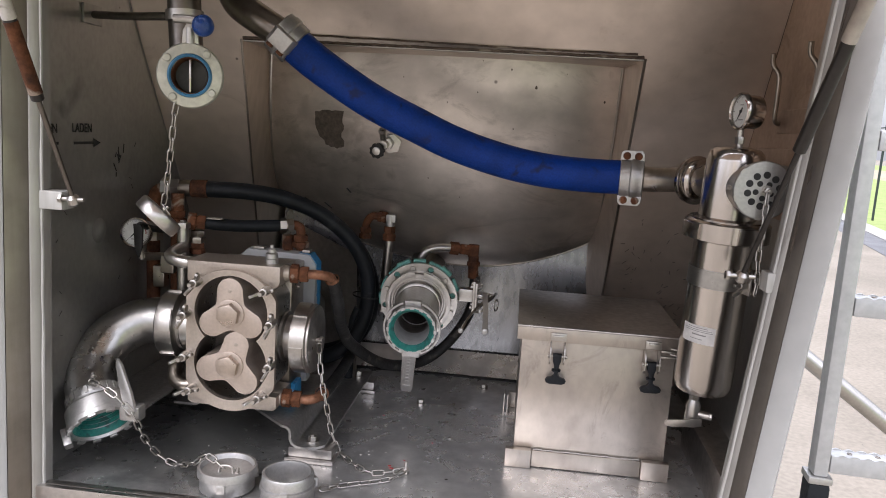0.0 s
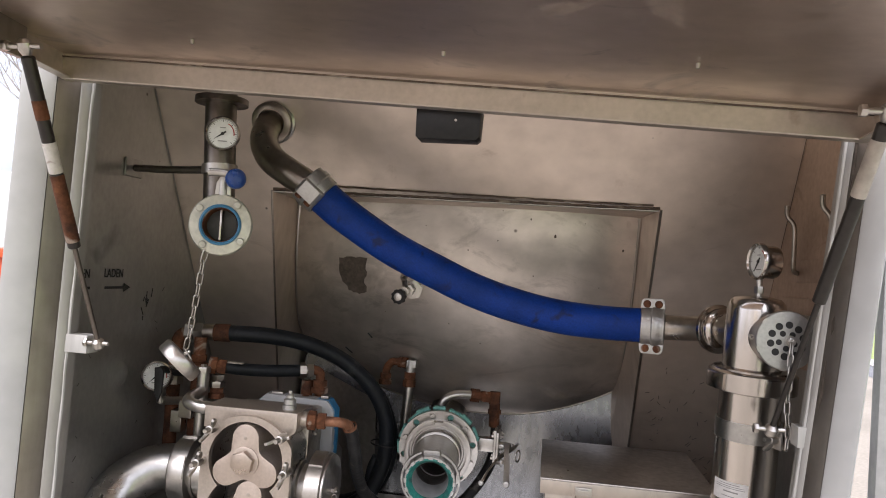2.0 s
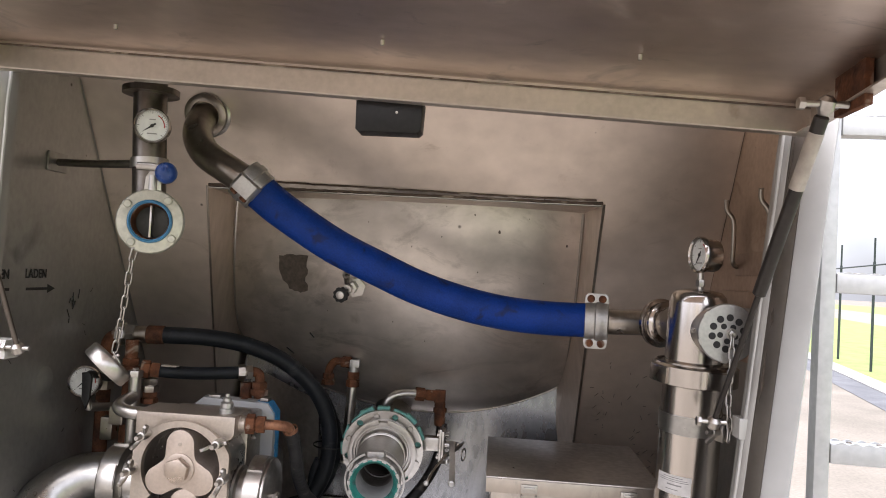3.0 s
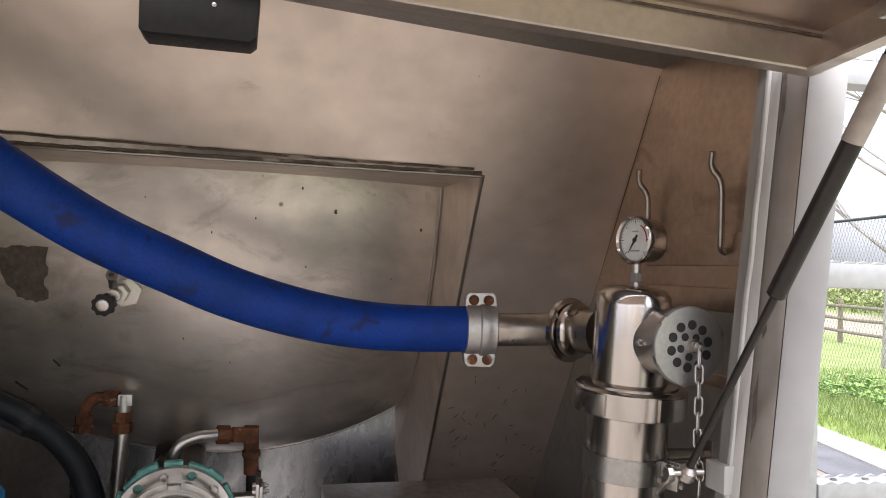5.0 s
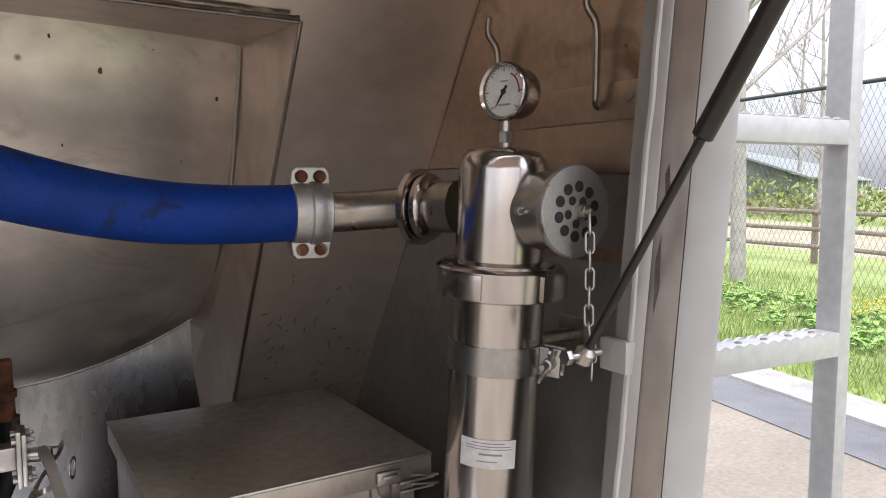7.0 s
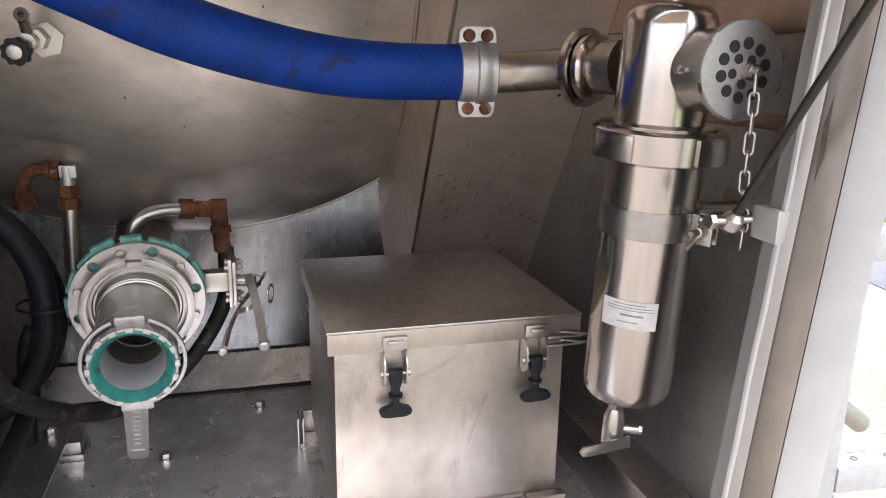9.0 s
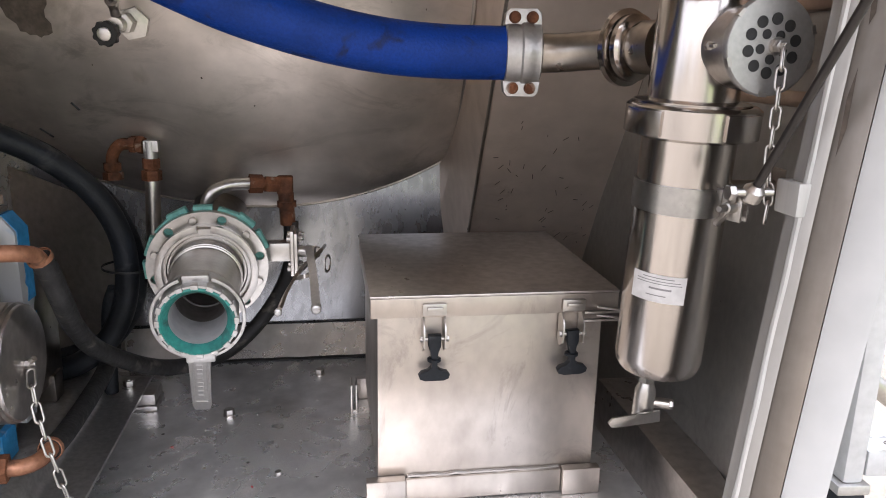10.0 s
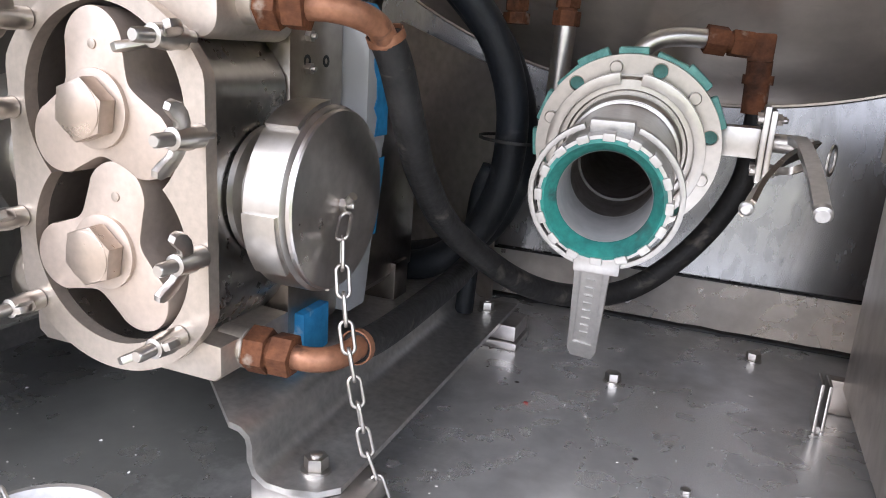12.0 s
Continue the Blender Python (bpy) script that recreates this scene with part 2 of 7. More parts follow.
CAST = mat("cast_steel", (0.52, 0.46, 0.40), 0.42, 0.85, scale=4, grain=160, rvar=0.05, dark=(0.48, 0.42, 0.365), bump=0.05, gc=0.6)
ROTOR = mat("rotor_steel", (0.55, 0.465, 0.40), 0.44, 0.75, scale=8, grain=140, rvar=0.06, dark=(0.51, 0.43, 0.37), gc=0.5)
PALE_BORE = mat("pale_bore", (0.48, 0.48, 0.48), 0.42, 0.6, scale=6, grain=60, dark=(0.40, 0.40, 0.40), gc=0.6)
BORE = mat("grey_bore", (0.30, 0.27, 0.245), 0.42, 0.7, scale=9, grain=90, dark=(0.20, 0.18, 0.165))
BOLT_TAN = mat("turned_bolt_steel", (0.52, 0.44, 0.375), 0.34, 0.9, scale=9, grain=120, dark=(0.44, 0.37, 0.315), gc=0.6)
POST_LIP = mat("pale_lip_paint", (0.38, 0.37, 0.35), 0.42, 0.5, scale=5, grain=50, stretch=(1, 1, 0.1), dark=(0.31, 0.295, 0.27), gc=0.5, stain=(0.22, 0.17, 0.12), stain_at=0.70, stain_scale=9)
POST_OUTER = mat("pale_frame_paint", (0.47, 0.47, 0.46), 0.42, 0.15, scale=2.5, grain=20, dark=(0.42, 0.42, 0.41), gc=0.3, scuff=(0.42, 0.41, 0.385), scuff_at=0.66, scuff_scale=9)
# Near-black colour for the shade deep inside openings.
CAVITY = mat("bore_shade", (0.07, 0.065, 0.06), 0.45, 0.4, scale=9, grain=90)
ALU = mat("aluminium", (0.52, 0.51, 0.495), 0.42, 0.85, scale=6, grain=160, rvar=0.05, bump=0.06, dark=(0.45, 0.44, 0.425), gc=0.6)
FRAME_ALU = mat("frame_aluminium", (0.52, 0.52, 0.50), 0.48, 0.3, scale=5, grain=70, stretch=(1, 1, 0.1), rvar=0.08, dark=(0.50, 0.48, 0.45), bump=0.05, scuff=(0.36, 0.34, 0.30), scuff_at=0.64, scuff_scale=16)
WHITE_PAINT = mat("white_paint", (0.68, 0.69, 0.69), 0.40, 0.0, scale=4, grain=60, dark=(0.70, 0.71, 0.71))
POST_INNER = mat("weathered_frame_steel", (0.35, 0.315, 0.28), 0.38, 0.95, scale=6, grain=60, stretch=(1, 1, 0.1), dark=(0.25, 0.22, 0.19), stain=(0.15, 0.10, 0.065), stain_at=0.66, stain_scale=5, gc=0.6)
RUST = mat("rust", (0.17, 0.066, 0.030), 0.80, 0.1, scale=24, grain=200, bump=0.5, dark=(0.045, 0.022, 0.015), stain=(0.32, 0.26, 0.21), stain_at=0.59, stain_scale=22, spec=0.25)
RUST_PIPE = mat("rusty_copper_pipe", (0.34, 0.16, 0.09), 0.50, 0.4, scale=25, grain=160, bump=0.3, dark=(0.20, 0.085, 0.045), stain=(0.12, 0.06, 0.04), stain_at=0.62, stain_scale=40)
RUBBER = mat("black_rubber", (0.010, 0.0125, 0.016), 0.52, 0.0, scale=20, grain=180, bump=0.25, dark=(0.006, 0.007, 0.009), stain=(0.040, 0.041, 0.042), stain_at=0.62, stain_scale=18, spec=0.28, scuff=(0.05, 0.05, 0.05), scuff_at=0.66, scuff_scale=40)
RUBBER_WORN = mat("worn_rubber", (0.022, 0.021, 0.021), 0.60, 0.0, scale=22, grain=140, bump=0.5, dark=(0.011, 0.011, 0.011), stain=(0.085, 0.075, 0.065), stain_at=0.60, stain_scale=30, spec=0.35)
HOSE_BLUE = mat("blue_rubber", (0.003, 0.038, 0.26), 0.52, 0.0, scale=7, grain=240, bump=0.45, dark=(0.003, 0.026, 0.16), stain=(0.009, 0.018, 0.085), stain_at=0.605, stain_scale=24, spec=0.22, scuff=(0.05, 0.06, 0.11), scuff_at=0.655, scuff_scale=44)
TEAL = mat("teal_seal", (0.025, 0.22, 0.185), 0.50, 0.0, scale=30, grain=120, dark=(0.015, 0.13, 0.115), stain=(0.03, 0.075, 0.07), stain_at=0.58, stain_scale=34)
TEAL_PALE = mat("pale_teal_gasket", (0.16, 0.40, 0.35), 0.6, 0.0, scale=30, grain=120, dark=(0.10, 0.28, 0.25))
BLUE_PAINT = mat("worn_blue_paint", (0.06, 0.22, 0.40), 0.46, 0.25, scale=16, grain=100, dark=(0.05, 0.17, 0.32), stain=(0.34, 0.345, 0.345), stain_at=0.28, stain_scale=8)
BLUE_FOOT = mat("blue_paint", (0.02, 0.20, 0.42), 0.5, 0.0, scale=20, grain=100, dark=(0.015, 0.15, 0.32), stain=(0.42, 0.42, 0.42), stain_at=0.69, stain_scale=18)
KNOB_BLUE = mat("blue_plastic", (0.015, 0.06, 0.26), 0.30, 0.0, scale=20, grain=100)
SEAL_BLUE = mat("blue_seal", (0.05, 0.20, 0.36), 0.40, 0.0, scale=20, grain=100)
PLASTIC = mat("black_plastic", (0.013, 0.0125, 0.0125), 0.5, 0.0, scale=20, grain=120, spec=0.35)
PALE_METAL = mat("zinc_flange", (0.56, 0.55, 0.47), 0.42, 0.5, scale=14, grain=90, dark=(0.46, 0.45, 0.38))
DIAL = mat("dial_white", (0.72, 0.73, 0.70), 0.25, 0.0, scale=10, grain=40, dark=(0.66, 0.67, 0.64))
INK = mat("black_ink", (0.02, 0.02, 0.02), 0.6, 0.0)
RED = mat("red_mark", (0.45, 0.03, 0.03), 0.6, 0.0)
PAPER = mat("paper_label", (0.70, 0.68, 0.66), 0.5, 0.0, dark=(0.62, 0.60, 0.58))
GREY_INK = mat("grey_ink", (0.30, 0.29, 0.28), 0.6, 0.0)
TAPE = mat("beige_tape", (0.46, 0.41, 0.36), 0.6, 0.0, scale=18, grain=60)
PEELING = mat("peeling_white_sleeve", (0.62, 0.60, 0.57), 0.5, 0.0, scale=20, grain=120, dark=(0.50, 0.47, 0.43), stain=(0.13, 0.055, 0.03), stain_at=0.54, stain_scale=30)
STRUT_BLACK = mat("strut_black", (0.03, 0.025, 0.022), 0.40, 0.2, scale=20, grain=80)
SMUDGE = mat("dark_tape_patch", (0.12, 0.095, 0.075), 0.7, 0.0, scale=40, grain=120, dark=(0.07, 0.055, 0.043), gc=2)
SEALANT = mat("brown_sealant", (0.13, 0.09, 0.065), 0.7, 0.0, scale=30, grain=80, bump=0.4, dark=(0.06, 0.045, 0.035), stain=(0.30, 0.25, 0.20), stain_at=0.58, stain_scale=14)


# ---- mesh helpers ----
ORIGIN = {}


def thing(name, at, label, category, group="", kind=""):
    ob = new(name)
    ob.location = at
    ob.empty_display_size = 0.05
    ORIGIN[ob] = Vector(at)
    return tagged(ob, label, category, group, kind)


def finish(me, bm, material, sharp=38):
    bmesh.ops.recalc_face_normals(bm, faces=bm.faces)
    for f in bm.faces:
        f.smooth = True
    lim = radians(sharp)
    for e in bm.edges:
        if len(e.link_faces) != 2 or e.calc_face_angle(0) > lim:
            e.smooth = False
    bm.to_mesh(me)
    bm.free()
    me.materials.append(material)


def part(name, bm, material, parent, label=""):
    """Links a bmesh, built in world coordinates, as one mesh under a thing or a part."""
    o = ORIGIN[parent]
    bmesh.ops.translate(bm, verts=bm.verts, vec=-o)
    me = bpy.data.meshes.new(name)
    finish(me, bm, material)
    ob = new(name, me)
    ob.parent = parent
    ORIGIN[ob] = o
    return tagged(ob, label)


def solid(name, bm, material, label="", category="", kind="", group=""):
    """A thing that is one mesh; its origin is its base."""
    lo = [min(v.co[i] for v in bm.verts) for i in range(3)]
    hi = [max(v.co[i] for v in bm.verts) for i in range(3)]
    at = Vector(((lo[0] + hi[0]) / 2, (lo[1] + hi[1]) / 2, lo[2]))
    bmesh.ops.translate(bm, verts=bm.verts, vec=-at)
    me = bpy.data.meshes.new(name)
    finish(me, bm, material)
    ob = new(name, me)
    ob.location = at
    ORIGIN[ob] = at
    return tagged(ob, label, category, group, kind)


def B():
    return bmesh.new()


def aim(p, axis, up=(0, 0, 1)):
    """A matrix at p whose z runs along axis."""
    z = Vector(axis).normalized()
    u = Vector(up)
    if abs(z.dot(u)) > 0.98:
        u = Vector((0, 1, 0))
    x = u.cross(z).normalized()
    y = z.cross(x)
    m = Matrix((x, y, z)).transposed().to_4x4()
    return Matrix.Translation(p) @ m


def box(bm, x0, x1, y0, y1, z0, z1, bevel=0.0, m=None):
    v = [bm.verts.new(c) for c in ((x0, y0, z0), (x1, y0, z0), (x1, y1, z0), (x0, y1, z0), (x0, y0, z1), (x1, y0, z1), (x1, y1, z1), (x0, y1, z1))]
    fs = [bm.faces.new([v[i] for i in q]) for q in ((3, 2, 1, 0), (4, 5, 6, 7), (0, 1, 5, 4), (1, 2, 6, 5), (2, 3, 7, 6), (3, 0, 4, 7))]
    if m is not None:
        bmesh.ops.transform(bm, matrix=m, verts=v)
    if bevel:
        es = {e for f in fs for e in f.edges}
        bmesh.ops.bevel(bm, geom=list(es), offset=bevel, segments=2, profile=0.6, affect="EDGES")
    return bm


def lathe(bm, prof, m, seg=32, close=True):
    """Turns (radius, height) pairs round the z of m; ends are closed where the radius is not 0."""
    rings = []
    for r, h in prof:
        if r < 1e-6:
            rings.append([bm.verts.new(m @ Vector((0, 0, h)))])
        else:
            rings.append([bm.verts.new(m @ Vector((r * math.cos(2 * math.pi * i / seg), r * math.sin(2 * math.pi * i / seg), h))) for i in range(seg)])
    for a, b in zip(rings, rings[1:]):
        for i in range(seg):
            j = (i + 1) % seg
            if len(a) == 1 and len(b) == 1:
                break
            if len(a) == 1:
                bm.faces.new((a[0], b[i], b[j]))
            elif len(b) == 1:
                bm.faces.new((a[i], a[j], b[0]))
            else:
                bm.faces.new((a[i], a[j], b[j], b[i]))
    if close:
        for r in (rings[0], rings[-1]):
            if len(r) > 2:
                bm.faces.new(r)
    return bm


def hollow(bm, prof, m, seg=32):
    """Turns a closed (radius, height) loop round the z of m: a ring."""
    n = len(prof)
    rings = [[bm.verts.new(m @ Vector((r * math.cos(2 * math.pi * i / seg), r * math.sin(2 * math.pi * i / seg), h))) for i in range(seg)] for r, h in prof]
    for k in range(n):
        a, b = rings[k], rings[(k + 1) % n]
        for i in range(seg):
            j = (i + 1) % seg
            bm.faces.new((a[i], a[j], b[j], b[i]))
    return bm


def cyl(bm, p0, p1, r, seg=20, r1=None, bevel=0.0):
    p0, p1 = Vector(p0), Vector(p1)
    h = (p1 - p0).length
    r1 = r if r1 is None else r1
    prof = [(r, 0), (r1, h)]
    if bevel:
        prof = [(r - bevel, 0), (r, bevel), (r1, h - bevel), (r1 - bevel, h)]
    return lathe(bm, prof, aim(p0, p1 - p0), seg)


def spline(pts, n=8):
    """Points on a smooth curve through pts."""
    p = [Vector(q) for q in pts]
    p = [2 * p[0] - p[1]] + p + [2 * p[-1] - p[-2]]
    out = []
    for i in range(1, len(p) - 2):
        a, b, c, d = p[i - 1:i + 3]
        for k in range(n):
            t = k / n
            out.append(0.5 * (2 * b + (c - a) * t + (2 * a - 5 * b + 4 * c - d) * t * t + (3 * b - a - 3 * c + d) * t ** 3))
    out.append(p[-2])
    return out


def tube(bm, pts, r, seg=16, n=8, caps=True, smooth=True, radii=None):
    path = spline(pts, n) if smooth else [Vector(q) for q in pts]
    rings = []
    up = None
    for i, q in enumerate(path):
        d = (path[min(i + 1, len(path) - 1)] - path[max(i - 1, 0)]).normalized()
        if up is None:
            up = Vector((0, 0, 1)) if abs(d.z) < 0.9 else Vector((1, 0, 0))
        x = up.cross(d).normalized()
        y = d.cross(x)
        up = y
        rr = r if radii is None else radii(i / (len(path) - 1))
        rings.append([bm.verts.new(q + x * rr * math.cos(2 * math.pi * k / seg) + y * rr * math.sin(2 * math.pi * k / seg)) for k in range(seg)])
    for a, b in zip(rings, rings[1:]):
        for k in range(seg):
            j = (k + 1) % seg
            bm.faces.new((a[k], a[j], b[j], b[k]))
    if caps:
        bm.faces.new(rings[0])
        bm.faces.new(rings[-1])
    return bm


def prism(bm, poly, m, h, bevel=0.0):
    """A polygon in the xy of m, thick by h along its z."""
    a = [bm.verts.new(m @ Vector((x, y, 0))) for x, y in poly]
    b = [bm.verts.new(m @ Vector((x, y, h))) for x, y in poly]
    n = len(poly)
    fs = [bm.faces.new(a), bm.faces.new(b)] + [bm.faces.new((a[i], a[(i + 1) % n], b[(i + 1) % n], b[i])) for i in range(n)]
    if bevel:
        es = {e for f in fs[:2] for e in f.edges}
        bmesh.ops.recalc_face_normals(bm, faces=fs)
        bmesh.ops.bevel(bm, geom=list(es), offset=bevel, segments=2, profile=0.6, affect="EDGES")
    return bm


def sheet(bm, corners, thick):
    """A flat four-cornered plate with thickness, laid on the far side of its normal."""
    c = [Vector(q) for q in corners]
    n = (c[1] - c[0]).cross(c[3] - c[0]).normalized() * -thick
    a = [bm.verts.new(q) for q in c]
    b = [bm.verts.new(q + n) for q in c]
    bm.faces.new(a)
    bm.faces.new(b[::-1])
    for i in range(4):
        j = (i + 1) % 4
        bm.faces.new((a[i], b[i], b[j], a[j]))
    return bm


def hexpoly(af, rot=0.0):
    r = af / math.sqrt(3)
    return [(r * math.cos(rot + k * math.pi / 3), r * math.sin(rot + k * math.pi / 3)) for k in range(6)]


def hexbolt(bm, p, axis, af=0.019, h=0.012, stud=0.0, washer=0.0, rot=0.0):
    m = aim(p, axis)
    base = 0
    if washer:
        lathe(bm, [(washer, 0), (washer, 0.0025), (washer * 0.4, 0.0025)], m, 20)
        base = 0.0025
    prism(bm, hexpoly(af, rot), m @ Matrix.Translation((0, 0, base)), h, bevel=af * 0.06)
    if stud:
        lathe(bm, [(af * 0.29, base + h * 0.8), (af * 0.29, base + h + stud - 0.001), (af * 0.22, base + h + stud)], m, 14)
    return bm


LINKS = {}


def link_mesh(length, wire):
    key = (length, wire)
    if key not in LINKS:
        bm = B()
        w = length * 0.19
        pts = []
        for k in range(9):
            a = -math.pi / 2 + math.pi * k / 8
            pts.append(Vector((length / 2 - w + w * math.cos(a), w * math.sin(a), 0)))
        for k in range(9):
            a = math.pi / 2 + math.pi * k / 8
            pts.append(Vector((-(length / 2 - w) + w * math.cos(a), w * math.sin(a), 0)))
        seg = 7
        rings = []
        n = len(pts)
        for i, q in enumerate(pts):
            d = (pts[(i + 1) % n] - pts[i - 1]).normalized()
            s = d.cross(Vector((0, 0, 1)))
            rings.append([bm.verts.new(q + s * wire * math.cos(2 * math.pi * k / seg) + Vector((0, 0, wire * math.sin(2 * math.pi * k / seg)))) for k in range(seg)])
        for i in range(n):
            a, b = rings[i], rings[(i + 1) % n]
            for k in range(seg):
                j = (k + 1) % seg
                bm.faces.new((a[k], a[j], b[j], b[k]))
        me = bpy.data.meshes.new("link")
        finish(me, bm, STEEL, 60)
        LINKS[key] = me
    return LINKS[key]


def chain(pts, label, length=0.03, wire=0.0019, name="chain"):
    path = spline(pts, 24)
    acc = [0.0]
    for a, b in zip(path, path[1:]):
        acc.append(acc[-1] + (b - a).length)
    step = length - 3.2 * wire
    top = thing(name, path[0], label, "chain")
    count = int(acc[-1] / step)
    me = link_mesh(length, wire)
    for i in range(count):
        s = (i + 0.5) * acc[-1] / count
        k = max(j for j in range(len(acc)) if acc[j] <= s)
        k = min(k, len(path) - 2)
        q = path[k].lerp(path[k + 1], (s - acc[k]) / max(1e-6, acc[k + 1] - acc[k]))
        d = (path[min(k + 2, len(path) - 1)] - path[max(k - 1, 0)]).normalized()
        m = aim(q, d, up=(0.3, 0.8, 0.5))
        m = m @ pose(0, 0, 0, 0, 0, 90 * (i % 2) + 25) @ pose(0, 0, 0, 0, 90, 0)
        ob = new("link", me)
        ob.parent = top
        ob.matrix_basis = Matrix.Translation(-ORIGIN[top]) @ m
    return top


def gauge(parent, c, face, r, needle=225, label=""):
    """A round pressure gauge centred at c, its dial facing along face."""
    m = aim(c, face)
    case = part("gauge", lathe(B(), [(r * 0.2, -0.034), (r * 0.9, -0.034), (r * 0.94, -0.030), (r * 0.94, -0.006), (r * 1.06, -0.004), (r * 1.06, 0.004), (r * 1.0, 0.007), (r * 0.92, 0.004), (r * 0.92, -0.001)], m, 40), POLISHED, parent, label or "round pressure gauge with a steel case")
    part("dial", lathe(B(), [(r * 0.92, -0.002), (r * 0.92, 0.0)], m, 40), DIAL, case)
    bm = B()
    for k in range(31):
        a = radians(225 - 270 * k / 30)
        lo = 0.72 if k % 5 == 0 else 0.80
        w = 0.016 if k % 5 == 0 else 0.008
        mm = m @ pose(0, 0, 0, 0, 0, math.degrees(a))
        box(bm, r * lo, r * 0.86, -r * w, r * w, 0.0002, 0.0006, m=mm)
    part("scale_marks", bm, INK, case)
    bm = B()
    mm = m @ pose(0, 0, 0, 0, 0, needle)
    prism(bm, [(-r * 0.25, -r * 0.05), (r * 0.1, -r * 0.05), (r * 0.70, 0), (r * 0.1, r * 0.05), (-r * 0.25, r * 0.05)], mm @ Matrix.Translation((0, 0, 0.001)), 0.0008)
    lathe(bm, [(r * 0.10, 0.0008), (r * 0.10, 0.0028), (0, 0.003)], m, 16)
    part("needle", bm, INK, case)
    bm = B()
    hollow(bm, [(r * 0.88, 0.0002), (r * 0.91, 0.0002), (r * 0.91, 0.0006), (r * 0.88, 0.0006)], m, 32)
    part("rim_band", bm, GREY_INK, case)
    bm = B()
    for k in range(10):
        box(bm, r * 0.66, r * 0.72, -r * 0.045, r * 0.045, 0.0002, 0.0006, m=m @ pose(0, 0, 0, 0, 0, 60 - 7 * k))
    part("red_arc", bm, RED, case)
    part("printed_line", box(B(), -r * 0.28, r * 0.28, -r * 0.50, -r * 0.43, 0.0002, 0.0005, m=m), GREY_INK, case)
    part("printed_line", box(B(), -r * 0.18, r * 0.18, r * 0.34, r * 0.40, 0.0002, 0.0005, m=m), GREY_INK, case)
    return case


def wingnut(parent, p, axis, turn, s=1.0, out=0.0):
    """A stud with a wing nut on it; parts: stud, nut."""
    m = aim(p, axis) @ pose(0, 0, 0, 0, 0, turn)
    st = part("stud", lathe(B(), [(0.0055 * s, -0.012), (0.0055 * s, (0.034 + out) * s), (0.0042 * s, (0.036 + out) * s)], m, 14), STEEL, parent)
    if out:
        part("spacer", lathe(B(), [(0.0092 * s, 0.0), (0.0092 * s, out * s - 0.0005)], m, 18), STEEL, parent)
        m = m @ Matrix.Translation((0, 0, out * s))
    bm = B()
    lathe(bm, [(0.010 * s, 0.0), (0.010 * s, 0.004), (0.0085 * s, 0.018 * s), (0.006 * s, 0.019 * s)], m, 18)
    for d in (1, -1):
        poly = [(0.006 * s * d, 0.003), (0.014 * s * d, 0.005 * s), (0.022 * s * d, 0.010 * s), (0.028 * s * d, 0.017 * s), (0.030 * s * d, 0.024 * s), (0.028 * s * d, 0.029 * s), (0.023 * s * d, 0.030 * s), (0.018 * s * d, 0.025 * s), (0.013 * s * d, 0.018 * s), (0.007 * s * d, 0.015 * s)]
        prism(bm, poly, m @ pose(0, 0.0028 * s, 0, 90, 0, 0), 0.0064 * s, bevel=0.0014)
    part("wing_nut", bm, STEEL, parent)
    return st


def fitting(parent, p0, p1, r, material=RUST, name="fitting"):
    """A hex nut pair with collars between p0 and p1."""
    p0, p1 = Vector(p0), Vector(p1)
    m = aim(p0, p1 - p0)
    h = (p1 - p0).length
    bm = B()
    prism(bm, hexpoly(r * 2.0, 0.3), m, h * 0.46, bevel=r * 0.06)
    lathe(bm, [(r * 0.82, h * 0.44), (r * 0.82, h * 0.56)], m, 18)
    prism(bm, hexpoly(r * 1.85, 0.9), m @ Matrix.Translation((0, 0, h * 0.55)), h * 0.45, bevel=r * 0.06)
    return part(name, bm, material, parent)


# ---- the cabinet ----
XL, XR = -0.83, 0.71          # side walls
Y0 = 1.61                     # front of the frame


def back_y(z):
    return 2.075 + 0.60 * (0.978 - z)


def roof_z(x):
    return 1.21 - 0.0535 * x


def lip_z(x):
    return 1.0865 - 0.0437 * x


def post_x(z):
    return 0.556 + 0.093 * z


OX0, OX1, OZ = -0.562, 0.420, 0.978   # the opening in the rear wall


def left_x(z):
    """The opening's left edge runs outwards as it goes down."""
    return OX0 - 0.125 * (OZ - z)


bm = B()
box(bm, XL - 0.01, XR + 0.01, 1.605, 3.0, -0.012, 0.0)
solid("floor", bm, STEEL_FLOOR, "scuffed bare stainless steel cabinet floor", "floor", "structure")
bm = B()
box(bm, -0.80, 0.60, 1.590, 1.604, -0.10, 0.010, 0.003)
box(bm, -0.80, 0.60, 1.604, 1.622, 0.001, 0.010, 0.003)
solid("sill", bm, LID_STEEL, "bright metal sill along the cabinet floor", "sill", "structure")

bm = B()
sheet(bm, [(XL, 1.60, -0.01), (XL, 3.0, -0.01), (XL, 3.0, 1.30), (XL, 1.60, 1.30)], 0.006)
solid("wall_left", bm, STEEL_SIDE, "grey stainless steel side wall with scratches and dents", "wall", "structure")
bm = B()
sheet(bm, [(XR, 3.0, -0.01), (0.682, 1.74, -0.01), (0.706, 1.63, 0.768), (XR, 3.0, 0.768)], 0.006)
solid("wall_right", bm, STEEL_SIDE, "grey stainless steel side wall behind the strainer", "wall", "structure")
bm = B()
sheet(bm, [(XR, 3.0, 0.770), (0.706, 1.63, 0.770), (XR, 1.60, 1.30), (XR, 3.0, 1.30)], 0.006)
solid("wall_right_upper", bm, RIGHT_WALL, "brown-stained upper sheet of the steel side wall", "wall", "structure")

